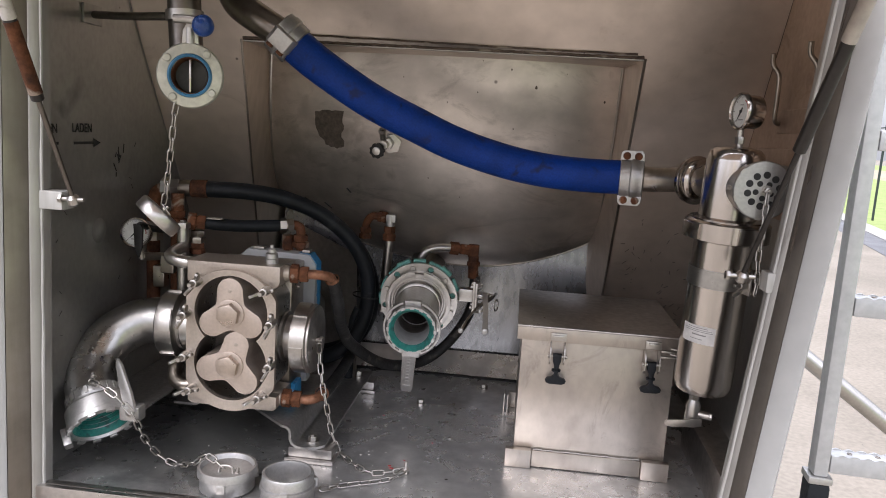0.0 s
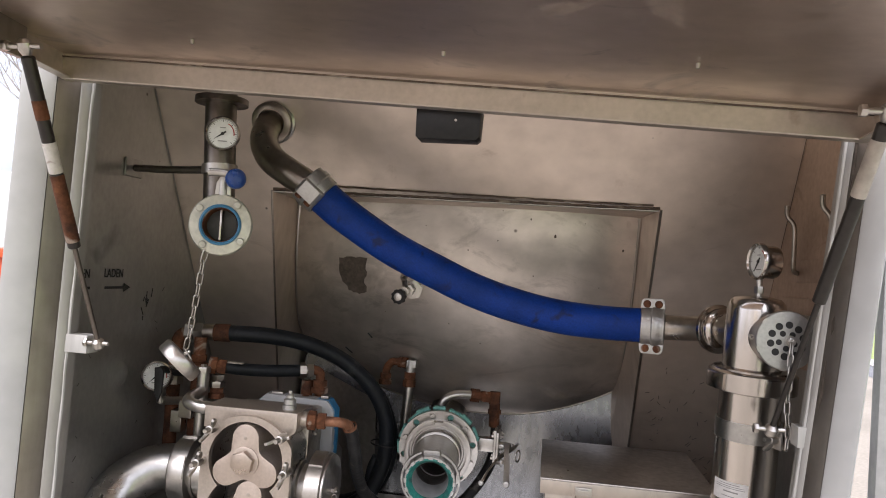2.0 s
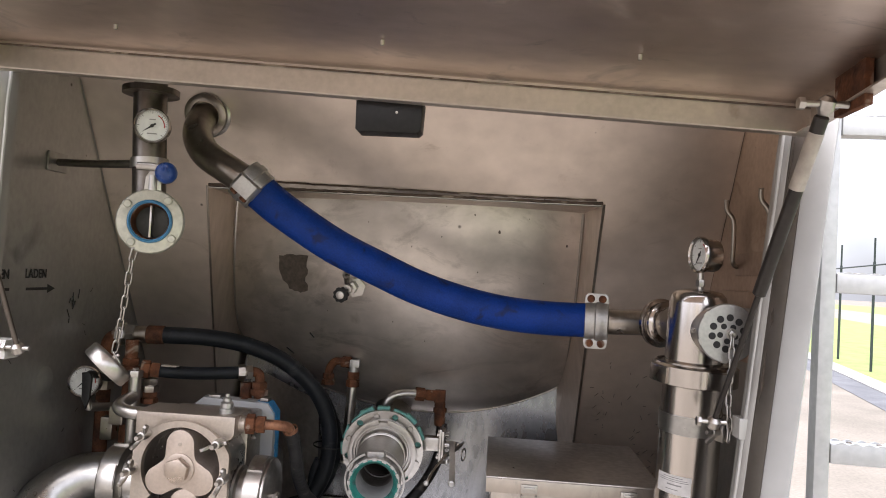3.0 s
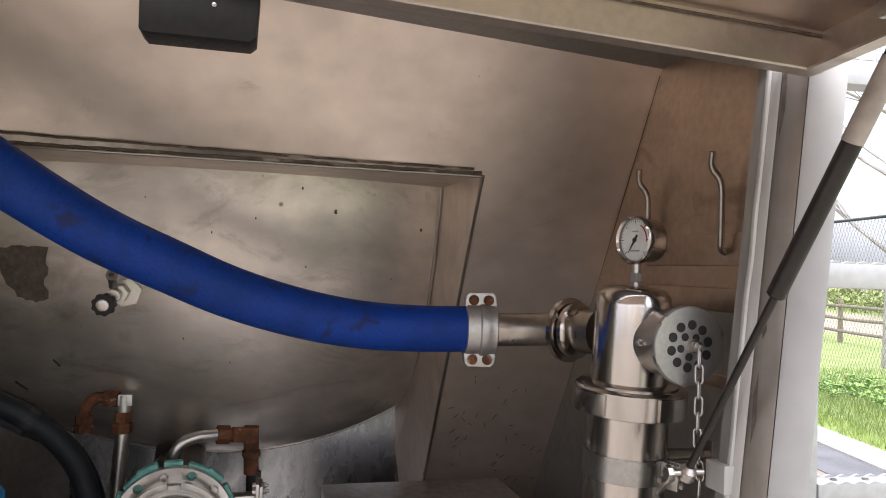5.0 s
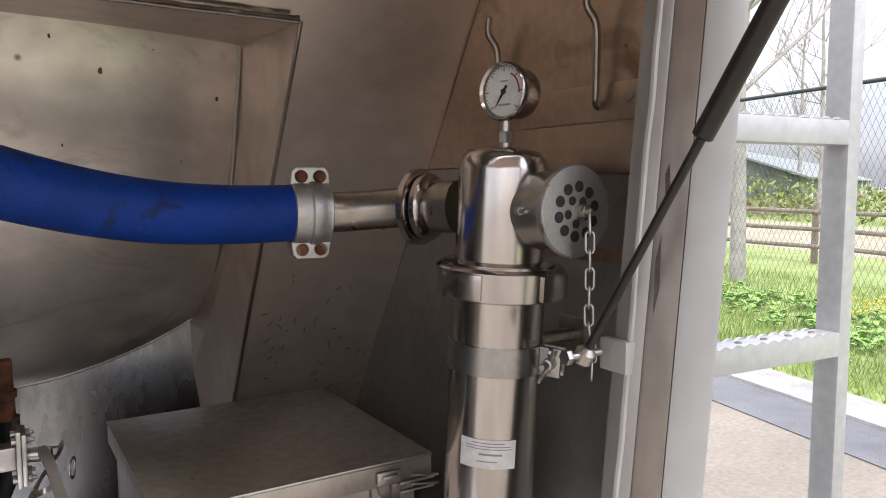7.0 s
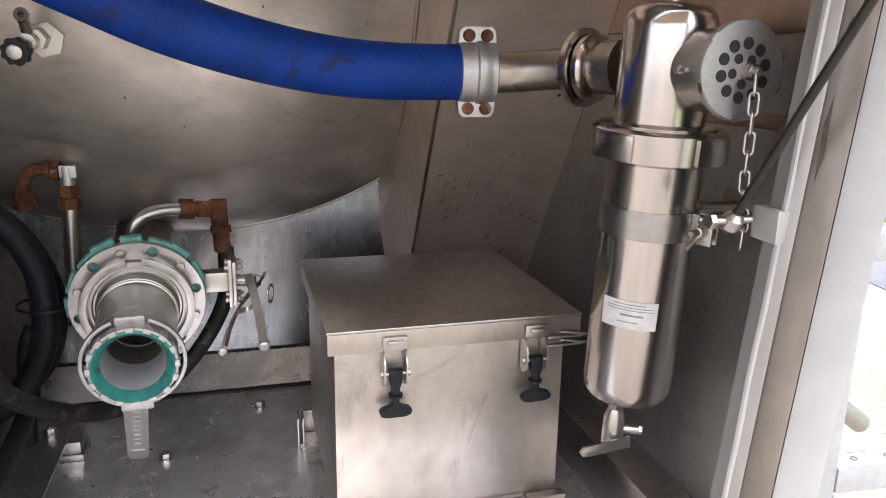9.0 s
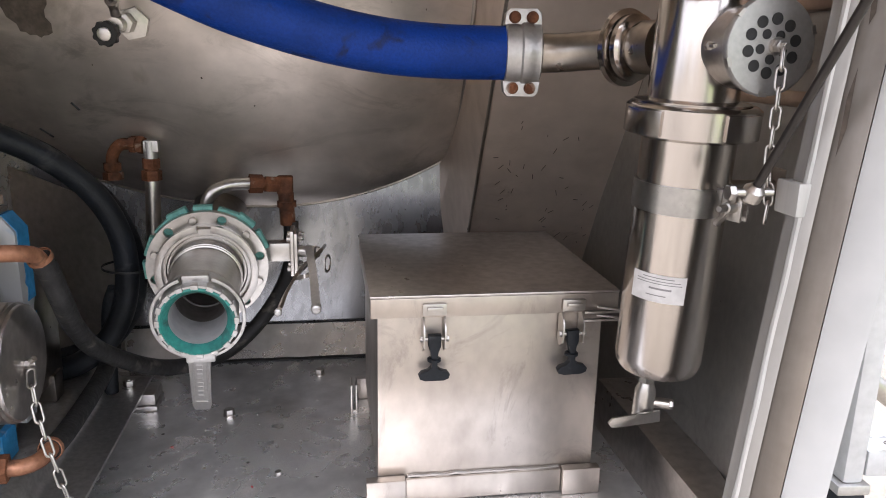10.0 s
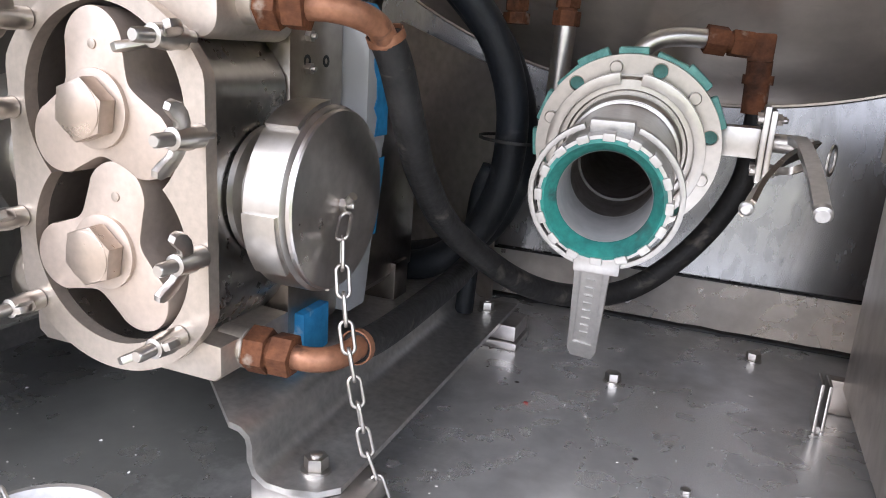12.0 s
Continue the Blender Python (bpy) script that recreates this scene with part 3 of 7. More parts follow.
# the rear wall leans forward; three plates leave the opening for the tank end
bm = B()
tz = 1.27


def leaning(x0, x1, z0, z1):
    sheet(bm, [(x0, back_y(z0), z0), (x1, back_y(z0), z0), (x1, back_y(z1), z1), (x0, back_y(z1), z1)], 0.006)


sheet(bm, [(XL, back_y(-0.01), -0.01), (left_x(-0.01), back_y(-0.01), -0.01), (left_x(OZ), back_y(OZ), OZ), (XL, back_y(OZ), OZ)], 0.006)
leaning(OX1, XR, -0.01, OZ)
leaning(XL, XR, OZ, tz)
bmesh.ops.remove_doubles(bm, verts=bm.verts, dist=0.0005)
solid("wall_back", bm, STEEL_WALL, "forward-leaning stainless steel rear wall with a large opening", "wall", "structure")

# Unseen wall, added so no sky leaks in round the tank end.
bm = B()
box(bm, XL, XR, 3.001, 3.012, -0.012, 1.32)
solid("wall_rear", bm, STEEL_SIDE, "unseen plain end wall added to shut out sky behind the tank end", "wall", "structure")
bm = B()
sheet(bm, [(OX1 - 0.06, 2.95, -0.005), (OX1, back_y(0), -0.005), (OX1, back_y(OZ), OZ), (OX1 - 0.06, 2.75, OZ)], 0.005)
solid("opening_side_right", bm, STEEL_WALL, "bent steel return plate of the opening", "trim", "structure")
bm = B()
sheet(bm, [(left_x(0), back_y(0), -0.005), (left_x(0) - 0.02, 2.95, -0.005), (OX0 - 0.045, 2.75, OZ), (OX0, back_y(OZ), OZ)], 0.005)
solid("opening_side_left", bm, STEEL_WALL, "bent steel return plate of the opening", "trim", "structure")
bm = B()
sheet(bm, [(OX0, back_y(OZ), OZ), (OX0 - 0.03, 2.50, OZ - 0.002), (OX1 - 0.02, 2.50, OZ - 0.002), (OX1, back_y(OZ), OZ)], 0.005)
solid("opening_top", bm, STEEL_WALL, "steel return plate above the opening", "trim", "structure")
# sealant bead and weld along the opening's upper edge
bm = B()
rng = random.Random(5)
tube(bm, [(x, back_y(OZ) - 0.001, OZ + 0.003 + rng.uniform(-0.0018, 0.0018)) for x in np.linspace(OX0 + 0.005, OX1 - 0.004, 90)], 0.0048, 8, 2)
solid("sealant_top", bm, SEALANT, "uneven brown sealant bead along the opening", "sealant", "structure")
bm = B()
tube(bm, [(x, back_y(OZ) - 0.004, OZ - 0.0035 + rng.uniform(-0.0004, 0.0004)) for x in np.linspace(OX0 + 0.008, OX1 - 0.006, 60)], 0.0022, 7, 2)
solid("edge_bead", bm, STEEL, "bright bent edge above the opening", "trim", "structure")
bm = B()
tube(bm, [(left_x(z) + 0.001, back_y(z) - 0.002, z) for z in np.linspace(0.25, OZ, 24)], 0.0028, 7, 2)
solid("weld_left", bm, STEEL_PIPE, "weld seam down the edge of the opening", "weld", "structure")
bm = B()
tube(bm, [(OX1 - 0.001, back_y(z) - 0.002, z) for z in np.linspace(0.25, OZ, 24)], 0.0035, 7, 2)
solid("weld_right", bm, STEEL_PIPE, "weld seam down the edge of the opening", "weld", "structure")
# folded strip above the opening with a second thin bead on its upper edge
bm = B()
xs = np.linspace(OX0 + 0.10, OX1 - 0.02, 50)
tops = [OZ + 0.009 + 0.007 * max(0.0, (0.2 - x) / 0.6) + rng.uniform(-0.0008, 0.0008) for x in xs]
sheet(bm, [(xs[0], back_y(tops[0]) - 0.0035, tops[0]), (xs[0], back_y(OZ) - 0.0045, OZ + 0.004), (xs[-1], back_y(OZ) - 0.0045, OZ + 0.004), (xs[-1], back_y(tops[-1]) - 0.0035, tops[-1])], 0.002)
solid("strip_top", bm, STEEL_PIPE, "folded steel strip above the opening", "trim", "structure")
bm = B()
tube(bm, [(x, back_y(z) - 0.003, z) for x, z in zip(xs, tops)], 0.0022, 7, 2)
solid("sealant_upper", bm, SEALANT, "thin brown sealant bead above the opening", "sealant", "structure")
# tank end: a dished end seen through the opening
bm = B()
cx, cz, A, D, TY = -0.02, 1.178, 0.838, 0.51, 2.216
N1, N2 = 40, 96
WIDE = 1.16


def spread(u):
    """The tank end is a little wider on one side of its middle."""
    return u * WIDE if u < 0 else u


rings = []
for i in range(1, N1 + 1):
    rho = (i / N1) ** 0.75
    y = TY + D * (1 - math.sqrt(max(0.0, 1 - rho * rho)))
    rings.append([bm.verts.new((cx + A * rho * spread(math.cos(2 * math.pi * k / N2)), y, cz + A * rho * math.sin(2 * math.pi * k / N2))) for k in range(N2)])
tip = bm.verts.new((cx, TY, cz))
for k in range(N2):
    bm.faces.new((tip, rings[0][k], rings[0][(k + 1) % N2]))
for a, b in zip(rings, rings[1:]):
    for k in range(N2):
        bm.faces.new((a[k], a[(k + 1) % N2], b[(k + 1) % N2], b[k]))
bmesh.ops.delete(bm, geom=[f for f in bm.faces if f.calc_center_median().z > 1.20], context="FACES")
solid("tank_end", bm, STEEL_TANK, "dished stainless steel tank end, spotted and stained", "tank")


def dome_y(x, z):
    rho2 = (((x - cx) / (WIDE if x < cx else 1)) ** 2 + (z - cz) ** 2) / A ** 2
    return TY + D * (1 - math.sqrt(max(0, 1 - rho2)))


bm = B()
sx = OX1 - 0.0245
tube(bm, [(sx - 0.006 * (OZ - z), dome_y(sx, z) - 0.001, z) for z in np.linspace(0.50, OZ - 0.004, 18)], 0.0035, 7, 2)
solid("weld_inner_right", bm, STEEL, "bright weld line in the recess", "weld", "structure")
bm = B()
tube(bm, [(left_x(z) - 0.05 * (dome_y(left_x(z) - 0.02, z) - back_y(z)) + 0.003, dome_y(left_x(z) - 0.016, z) - 0.003, z) for z in np.linspace(0.56, OZ - 0.004, 18)], 0.0035, 7, 2)
solid("weld_inner_left", bm, STEEL, "bright weld line in the recess", "weld", "structure")
bm = B()
tube(bm, [(x, 2.634, cz - math.sqrt(0.8225 ** 2 - ((x - cx) / (WIDE if x < cx else 1)) ** 2) - 0.002) for x in np.linspace(-0.56, 0.395, 40)], 0.0038, 7, 1)
solid("tank_weld", bm, STEEL_PIPE, "bright weld where the tank end meets the plate", "weld", "structure")
bm = B()
sheet(bm, [(-0.562, 2.60, 0.0), (-0.335, 2.52, 0.0), (-0.345, 2.50, 0.385), (-0.562, 2.59, 0.455)], 0.004)
solid("gusset", bm, LID_STEEL, "grey steel gusset plate behind the hoses", "panel", "structure")
# plate below the tank end, leaning back, with a kick strip at the floor
bm = B()
sheet(bm, [(-0.665, 2.622, 0.068), (OX1 - 0.005, 2.622, 0.068), (OX1 - 0.005, 2.650, 0.56), (-0.62, 2.650, 0.56)], 0.004)
solid("bulkhead", bm, SHEET, "bright stainless plate below the tank end", "panel", "structure")
bm = B()
sheet(bm, [(-0.67, 2.556, 0.003), (OX1 - 0.02, 2.556, 0.003), (OX1 - 0.02, 2.618, 0.070), (-0.665, 2.618, 0.070)], 0.004)
solid("kick_strip", bm, STEEL_FLOOR, "stainless kick strip along the floor", "panel", "structure")
bm = B()
tube(bm, [(x, 2.6165, 0.0695) for x in np.linspace(OX0 + 0.03, OX1 - 0.03, 8)], 0.0022, 7, 1)
solid("kick_seam", bm, PLASTIC, "dark lap joint above the kick strip", "seam", "structure")
bm = B()
tube(bm, [(x, 2.552, 0.002 + rng.uniform(-0.001, 0.001)) for x in np.linspace(OX0 + 0.03, OX1 - 0.03, 30)], 0.006, 7, 2)
solid("floor_sealant", bm, PLASTIC, "dark sealant line where floor meets kick strip", "sealant", "structure")

bm = B()
sheet(bm, [(XL, 1.55, roof_z(XL)), (XL, 3.0, roof_z(XL)), (XR, 3.0, roof_z(XR)), (XR, 1.55, roof_z(XR))], 0.01)
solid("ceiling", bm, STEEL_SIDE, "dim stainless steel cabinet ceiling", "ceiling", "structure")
# seam strips in the corners
bm = B()
tube(bm, [(XR - 0.002, back_y(z) - 0.003, z) for z in np.linspace(0.02, 1.16, 24)], 0.0006, 7, 2)
solid("seam_right", bm, SEALANT, "dark sealed corner seam", "seam", "structure")
bm = B()
tube(bm, [(XL + 0.002, back_y(z) - 0.003, z) for z in np.linspace(0.02, 1.2, 24)], 0.0012, 7, 2)
solid("seam_left", bm, STEEL_SIDE, "thin sealed corner seam", "seam", "structure")

# side channel on the floor by the right wall
bm = B()
prism(bm, [(0.618, 1.66), (0.660, 1.66), (0.694, 1.86), (0.700, 2.16), (0.622, 2.16)], Matrix.Identity(4), 0.10, 0.004)
tagged(solid("floor_channel", bm, LID_STEEL, "stained folded steel channel along the wall", "channel"), kind="structure")
bm = B()
prism(bm, [(-0.690, 1.832), (-0.672, 2.45), (-0.829, 2.45), (-0.829, 1.970)], Matrix.Translation((0, 0, 0.090)), 0.005, 0.0015)
box(bm, -0.829, -0.823, 1.975, 2.45, 0.0, 0.0895)
box(bm, -0.822, -0.675, 2.444, 2.45, 0.0, 0.0895)
solid("floor_channel_left", bm, RAIL_STEEL, "grey folded steel shelf plate along the wall", "channel", "structure")


# front posts: a folded inner lip, a weathered face and a pale outer face
RIGHT_POST = (("lip", POST_LIP, -0.03, [(0.0005, 0.016), (0.0, 0.0), (0.002, -0.006), (0.0085, -0.0155), (0.0115, -0.0165), (0.0125, -0.0135), (0.005, -0.002), (0.004, 0.016)]),
              ("inner_face", POST_INNER, -0.03, [(0.0118, -0.0130), (0.0140, -0.0200), (0.0285, -0.0440), (0.0315, -0.0420), (0.0170, -0.0120)]),
              ("outer_face", POST_OUTER, -0.9, [(0.0290, -0.0450), (0.0310, -0.0490), (0.0580, -0.0695), (0.0625, -0.0712), (0.0665, -0.0660), (0.1200, 0.1400), (0.1160, 0.1400), (0.0600, -0.0570), (0.0335, -0.0400)]))


def post(name, side, edge, pieces, label, size=1.0):
    top = thing(name, (edge(0), Y0, -0.1), label, "post", kind="structure")
    for nm, material, z0, prof in pieces:
        bm = B()
        rows = [[bm.verts.new((edge(z) + side * dx * size, Y0 + dy * size, z)) for dx, dy in prof] for z in (z0, 0.3, 0.6, 0.9, 1.2)]
        for a, b in zip(rows, rows[1:]):
            for i in range(len(prof)):
                j = (i + 1) % len(prof)
                bm.faces.new((a[i], a[j], b[j], b[i]))
        bm.faces.new(rows[0])
        bm.faces.new(rows[-1])
        part(nm, bm, material, top)
    if side > 0:
        # dark scrapes where the strut has rubbed the face
        for z0, z1, u in ((0.60, 0.69, 0.0150), (0.73, 0.765, 0.0160), (0.98, 1.10, 0.0135)):
            bm = B()
            ends = [(z0, 0.0), ((z0 * 2 + z1) / 3, 0.0022), (z1, 0.0008), ((z0 + z1 * 2) / 3, -0.0012)]
            ring = [Vector((edge(z) + u + du, Y0 - 0.0200 - (u + du - 0.014) * 1.655 - 0.0006, z)) for z, du in ends]
            bm.faces.new([bm.verts.new(q) for q in ring])
            bm.faces.new([bm.verts.new(q + Vector((0.0005, 0.0008, 0))) for q in ring[::-1]])
            part("gouge", bm, SMUDGE, top, "dark scraped mark")
    bm = B()
    r = random.Random(3 if side > 0 else 4)
    w = 0.0008
    tube(bm, [(edge(z) + side * (0.003 + r.uniform(-w, w)), Y0 - 0.004 + r.uniform(-w, w), z) for z in np.linspace(0.0, 1.16, 26)], 0.0042, 8, 3)
    part("edge_seal", bm, FRAME_ALU, top, "worn pale edge bead")
    return top


post("post_right", 1, post_x, RIGHT_POST, "weathered front corner post with a pale outer face")
post("post_left", -1, lambda z: -0.785 + 0.02 * z, RIGHT_POST, "weathered front corner post with a pale outer face", 1.4)

# outer skin of the body either side, over the ground
bm = B()
box(bm, 0.722, 0.75, 1.93, 3.2, -0.6, 1.35, 0.006)
solid("body_side_right", bm, WHITE_PAINT, "pale outer body skin of the tank vehicle", "body panel", "structure")
bm = B()
box(bm, -0.90, -0.86, 1.66, 3.2, -0.6, 1.35, 0.006)
solid("body_side_left", bm, WHITE_PAINT, "pale outer body skin of the tank vehicle", "body panel", "structure")
bm = B()
box(bm, -0.86, 0.70, 1.64, 1.66, -0.5, -0.013, 0.003)
solid("apron", bm, STEEL_SIDE, "steel apron below the cabinet sill", "panel", "structure")

# ---- hatch, swung up ----
hatch = thing("hatch", (-0.05, 1.55, 1.12), "raised stainless steel hatch with folded edge lips", "hatch")
RISE = 0.06


def hz(x, y):
    return lip_z(x) + 0.041 + RISE * (1.555 - y)


HX0, HX1, HY0, HY1 = -0.780, 0.670, 0.50, 1.555
bm = B()
sheet(bm, [(HX0, HY0, hz(HX0, HY0)), (HX0, HY1, hz(HX0, HY1)), (HX1, HY1, hz(HX1, HY1)), (HX1, HY0, hz(HX1, HY0))], 0.004)
part("panel", bm, HATCH_STEEL, hatch)


def lip(name, a, b, inward):
    """A folded edge: a face 45 mm deep with a small return."""
    a, b, w = Vector(a), Vector(b), Vector(inward).normalized()
    bm = B()
    prof = [(0, 0.003), (0, -0.046), (0.002, -0.048), (0.024, -0.048), (0.024, -0.045), (0.004, -0.045), (0.003, -0.043), (0.003, 0.003)]
    rows = [[bm.verts.new(p + w * u + Vector((0, 0, v))) for u, v in prof] for p in (a, b)]
    for i in range(8):
        j = (i + 1) % 8
        bm.faces.new((rows[0][i], rows[0][j], rows[1][j], rows[1][i]))
    bm.faces.new(rows[0])
    bm.faces.new(rows[1])
    part(name, bm, LIP, hatch)


lip("rear_lip", (HX0, HY1 - 0.03, hz(HX0, HY1 - 0.03)), (HX1, HY1 - 0.03, hz(HX1, HY1 - 0.03)), (0, 1, 0))
lip("side_lip", (HX0, HY0, hz(HX0, HY0)), (HX0, HY1 - 0.03, hz(HX0, HY1 - 0.03)), (1, 0, 0))
lip("side_lip", (HX1, HY0, hz(HX1, HY0)), (HX1, HY1 - 0.03, hz(HX1, HY1 - 0.03)), (-1, 0, 0))
lip("front_lip", (HX0, HY0, hz(HX0, HY0)), (HX1, HY0, hz(HX1, HY0)), (0, 1, 0))
bm = B()
cyl(bm, (HX0 + 0.004, HY1 - 0.033, hz(HX0, HY1) - 0.0045), (HX1 - 0.004, HY1 - 0.033, hz(HX1, HY1) - 0.0045), 0.0016, 8)
part("fold_line", bm, SEALANT, hatch, "dark line in the fold of the lip")
for x, y in ((-0.02, 1.38), (0.36, 1.36), (-0.45, 1.40), (-0.02, 1.535)):
    bm = B()
    cyl(bm, (x, y, hz(x, y) - 0.001), (x, y, hz(x, y) - 0.009), 0.0035, 12, 0.003)
    part("rivet", bm, STEEL, hatch)
# header behind the hatch and lamp on it
bm = B()
sheet(bm, [(XL, 1.60, lip_z(XL) + 0.020), (XR, 1.60, lip_z(XR) + 0.020), (XR, 1.595, roof_z(XR) + 0.05), (XL, 1.595, roof_z(XL) + 0.05)], 0.012)
solid("header", bm, HATCH_STEEL, "steel header above the opening", "beam", "structure")
lamp = thing("work_lamp", (-0.03, 1.62, 1.05), "black plastic work lamp housing under the header", "lamp")
bm = B()
prism(bm, [(-0.056, 0.0), (0.054, 0.0), (0.061, 0.006), (0.063, 0.058), (0.058, 0.072), (-0.058, 0.072), (-0.062, 0.060), (-0.061, 0.005)], Matrix(((1, 0, 0, -0.043), (0, 0, -1, 1.672), (0, 1, 0, 1.045), (0, 0, 0, 1))), 0.05, 0.004)
part("housing", bm, PLASTIC, lamp)
part("screw", lathe(B(), [(0.0025, 0), (0.0025, 0.001), (0, 0.0016)], aim((-0.028, 1.622, 1.082), (0, -1, 0)), 12), STEEL, lamp)
part("bracket", box(B(), -0.06, 0.0, 1.622, 1.66, 1.112, 1.16, 0.002), PLASTIC, lamp)


# ---- gas struts ----
def gas_strut(p0, p1, split, body_mat, label, bands):
    p0, p1 = Vector(p0), Vector(p1)
    d = p1 - p0
    s = thing("gas_strut", p0, label, "gas strut", "hatch struts")
    part("rod", cyl(B(), p0, p0 + d * (split + 0.02), 0.0048, 14), DARK_PIPE if body_mat is RUST else STRUT_BLACK, s)
    for k, (a, b, material, r) in enumerate(bands):
        part("barrel" if k == 0 else "sleeve", cyl(B(), p0 + d * a, p0 + d * b, r, 20, bevel=0.002), material, s)
    bm = B()
    lathe(bm, [(0.006, -0.014), (0.0115, -0.008), (0.0115, 0.004), (0.006, 0.010)], aim(p0, d), 14)
    cyl(bm, p0 + Vector((-0.022, 0, 0)), p0 + Vector((0.022, 0, 0)), 0.0045, 12)
    hexbolt(bm, p0 + Vector((-0.022, 0, 0)), (-1, 0, 0), 0.015, 0.008)
    part("lower_eye", bm, STEEL, s)
    bm = B()
    lathe(bm, [(0.007, -0.016), (0.012, -0.006), (0.012, 0.006), (0.006, 0.012)], aim(p1, d), 14)
    cyl(bm, p1 + Vector((-0.03, 0, 0)), p1 + Vector((0.03, 0, 0)), 0.005, 12)
    hexbolt(bm, p1 + Vector((-0.03, 0, 0)), (-1, 0, 0), 0.016, 0.009)
    part("upper_eye", bm, STEEL, s)
    return s


gas_strut((0.564, 1.625, 0.558), (0.618, 1.35, 1.058), 0.50, STRUT_BLACK, "black gas strut with a beige taped end holding the hatch",
          [(0.455, 0.97, STRUT_BLACK, 0.0105), (0.772, 0.93, TAPE, 0.0112)])
gas_strut((-0.706, 1.60, 0.610), (-0.718, 1.35, 1.123), 0.36, RUST, "badly rusted gas strut with peeling white sleeve",
          [(0.36, 0.97, STRUT_BLACK, 0.0112), (0.38, 0.61, RUST, 0.0120), (0.612, 0.715, PEELING, 0.0118), (0.78, 0.845, RUST, 0.0116)])
for x0, x1, z, g in ((0.600, 0.630, 0.553, 1), (-0.785, -0.730, 0.605, -1)):
    bm = B()
    box(bm, x0, x1, 1.600, 1.640, z - 0.018, z + 0.018, 0.002)
    solid("strut_bracket", bm, FRAME_ALU, "welded metal strut bracket on the post", "bracket", group="strut brackets")
for x, z in ((0.656, 1.075), (-0.762, 1.14)):
    bm = B()
    box(bm, x - 0.006, x + 0.006, 1.31, 1.40, z - 0.025, z + 0.05, 0.002)
    solid("hatch_bracket", bm, RUST if x > 0 else POST_INNER, "steel strut bracket on the hatch", "bracket", group="hatch brackets")


# ---- rotary lobe pump ----
PX, PZ = -0.481, 0.2845
pump = thing("lobe_pump", (PX, 1.95, 0.09), "stainless rotary lobe pump with its front cover removed", "pump")


def plate_radius(a, hx=0.106, d=0.049, r=0.118):
    c, s = abs(math.cos(a)) + 1e-9, abs(math.sin(a)) + 1e-9
    return min(hx / c, d * s + math.sqrt(max(0.0, r * r - d * d * c * c)))


def bore_radius(a, r=0.0865, d=0.061):
    c, s = math.cos(a), abs(math.sin(a))
    return d * s + math.sqrt(max(0.0, r * r - d * d * c * c))


def ring_plate(bm, y0, y1, grow=0.0, back=False):
    n = 120
    loops = []
    for y, fn in ((y0, "o"), (y0, "i"), (y1, "i"), (y1, "o")):
        row = []
        for k in range(n):
            a = 2 * math.pi * k / n
            r = plate_radius(a) + grow if fn == "o" else bore_radius(a)
            row.append(bm.verts.new((PX + r * math.cos(a), y, PZ + r * math.sin(a) - 0.006 * (fn == "o"))))
        loops.append(row)
    for a, b in ((0, 1), (1, 2), (2, 3), (3, 0)):
        for k in range(n):
            j = (k + 1) % n
            bm.faces.new((loops[a][k], loops[a][j], loops[b][j], loops[b][k]))
    return bm


part("front_plate", ring_plate(B(), 1.834, 1.8475), CAST, pump, "bare machined front plate")
bm = ring_plate(B(), 1.848, 1.955, -0.008)
part("rotor_housing", bm, BEND_STEEL, pump)
bm = B()
n = 96
row = [bm.verts.new((PX + bore_radius(2 * math.pi * k / n) * math.cos(2 * math.pi * k / n), 1.952, PZ + bore_radius(2 * math.pi * k / n) * math.sin(2 * math.pi * k / n))) for k in range(n)]
row2 = [bm.verts.new(v.co + Vector((0, 0.01, 0))) for v in row]
bm.faces.new(row)
bm.faces.new(row2)
for k in range(n):
    bm.faces.new((row[k], row[(k + 1) % n], row2[(k + 1) % n], row2[k]))
part("bore_wall", bm, BORE, pump)
bm = B()
box(bm, PX - 0.104, PX + 0.104, 1.957, 2.06, 0.112, 0.442, 0.012)
part("rear_housing", bm, STEEL_PIPE, pump)
bm = B()
arc = [(0.092 * math.sin(radians(a)), 0.3455 + 0.092 * math.cos(radians(a))) for a in range(42, -43, -6)]
corner = [(0.110 - 0.018 * (1 - math.sin(radians(a))), 0.425 - 0.018 * math.cos(radians(a))) for a in range(90, -1, -15)]
prism(bm, [(-0.110, 0.409), (-0.110, 0.459), (0.110, 0.459)] + corner + [(0.070, 0.407)] + arc, Matrix(((1, 0, 0, PX), (0, 0, 1, 1.8455), (0, 1, 0, 0), (0, 0, 0, 1))), 0.108, 0.005)
part("top_block", bm, CAST, pump, "cast heating jacket block on top")
bm = B()
prism(bm, [(-0.108, 0.150), (-0.108, 0.124), (-0.098, 0.116), (0.100, 0.115), (0.108, 0.122), (0.108, 0.150)] + [(0.070, 0.152)] + [(x, 0.568 - z) for x, z in arc], Matrix(((1, 0, 0, PX), (0, 0, 1, 1.8455), (0, 1, 0, 0), (0, 0, 0, 1))), 0.106, 0.004)
part("bottom_block", bm, CAST, pump)


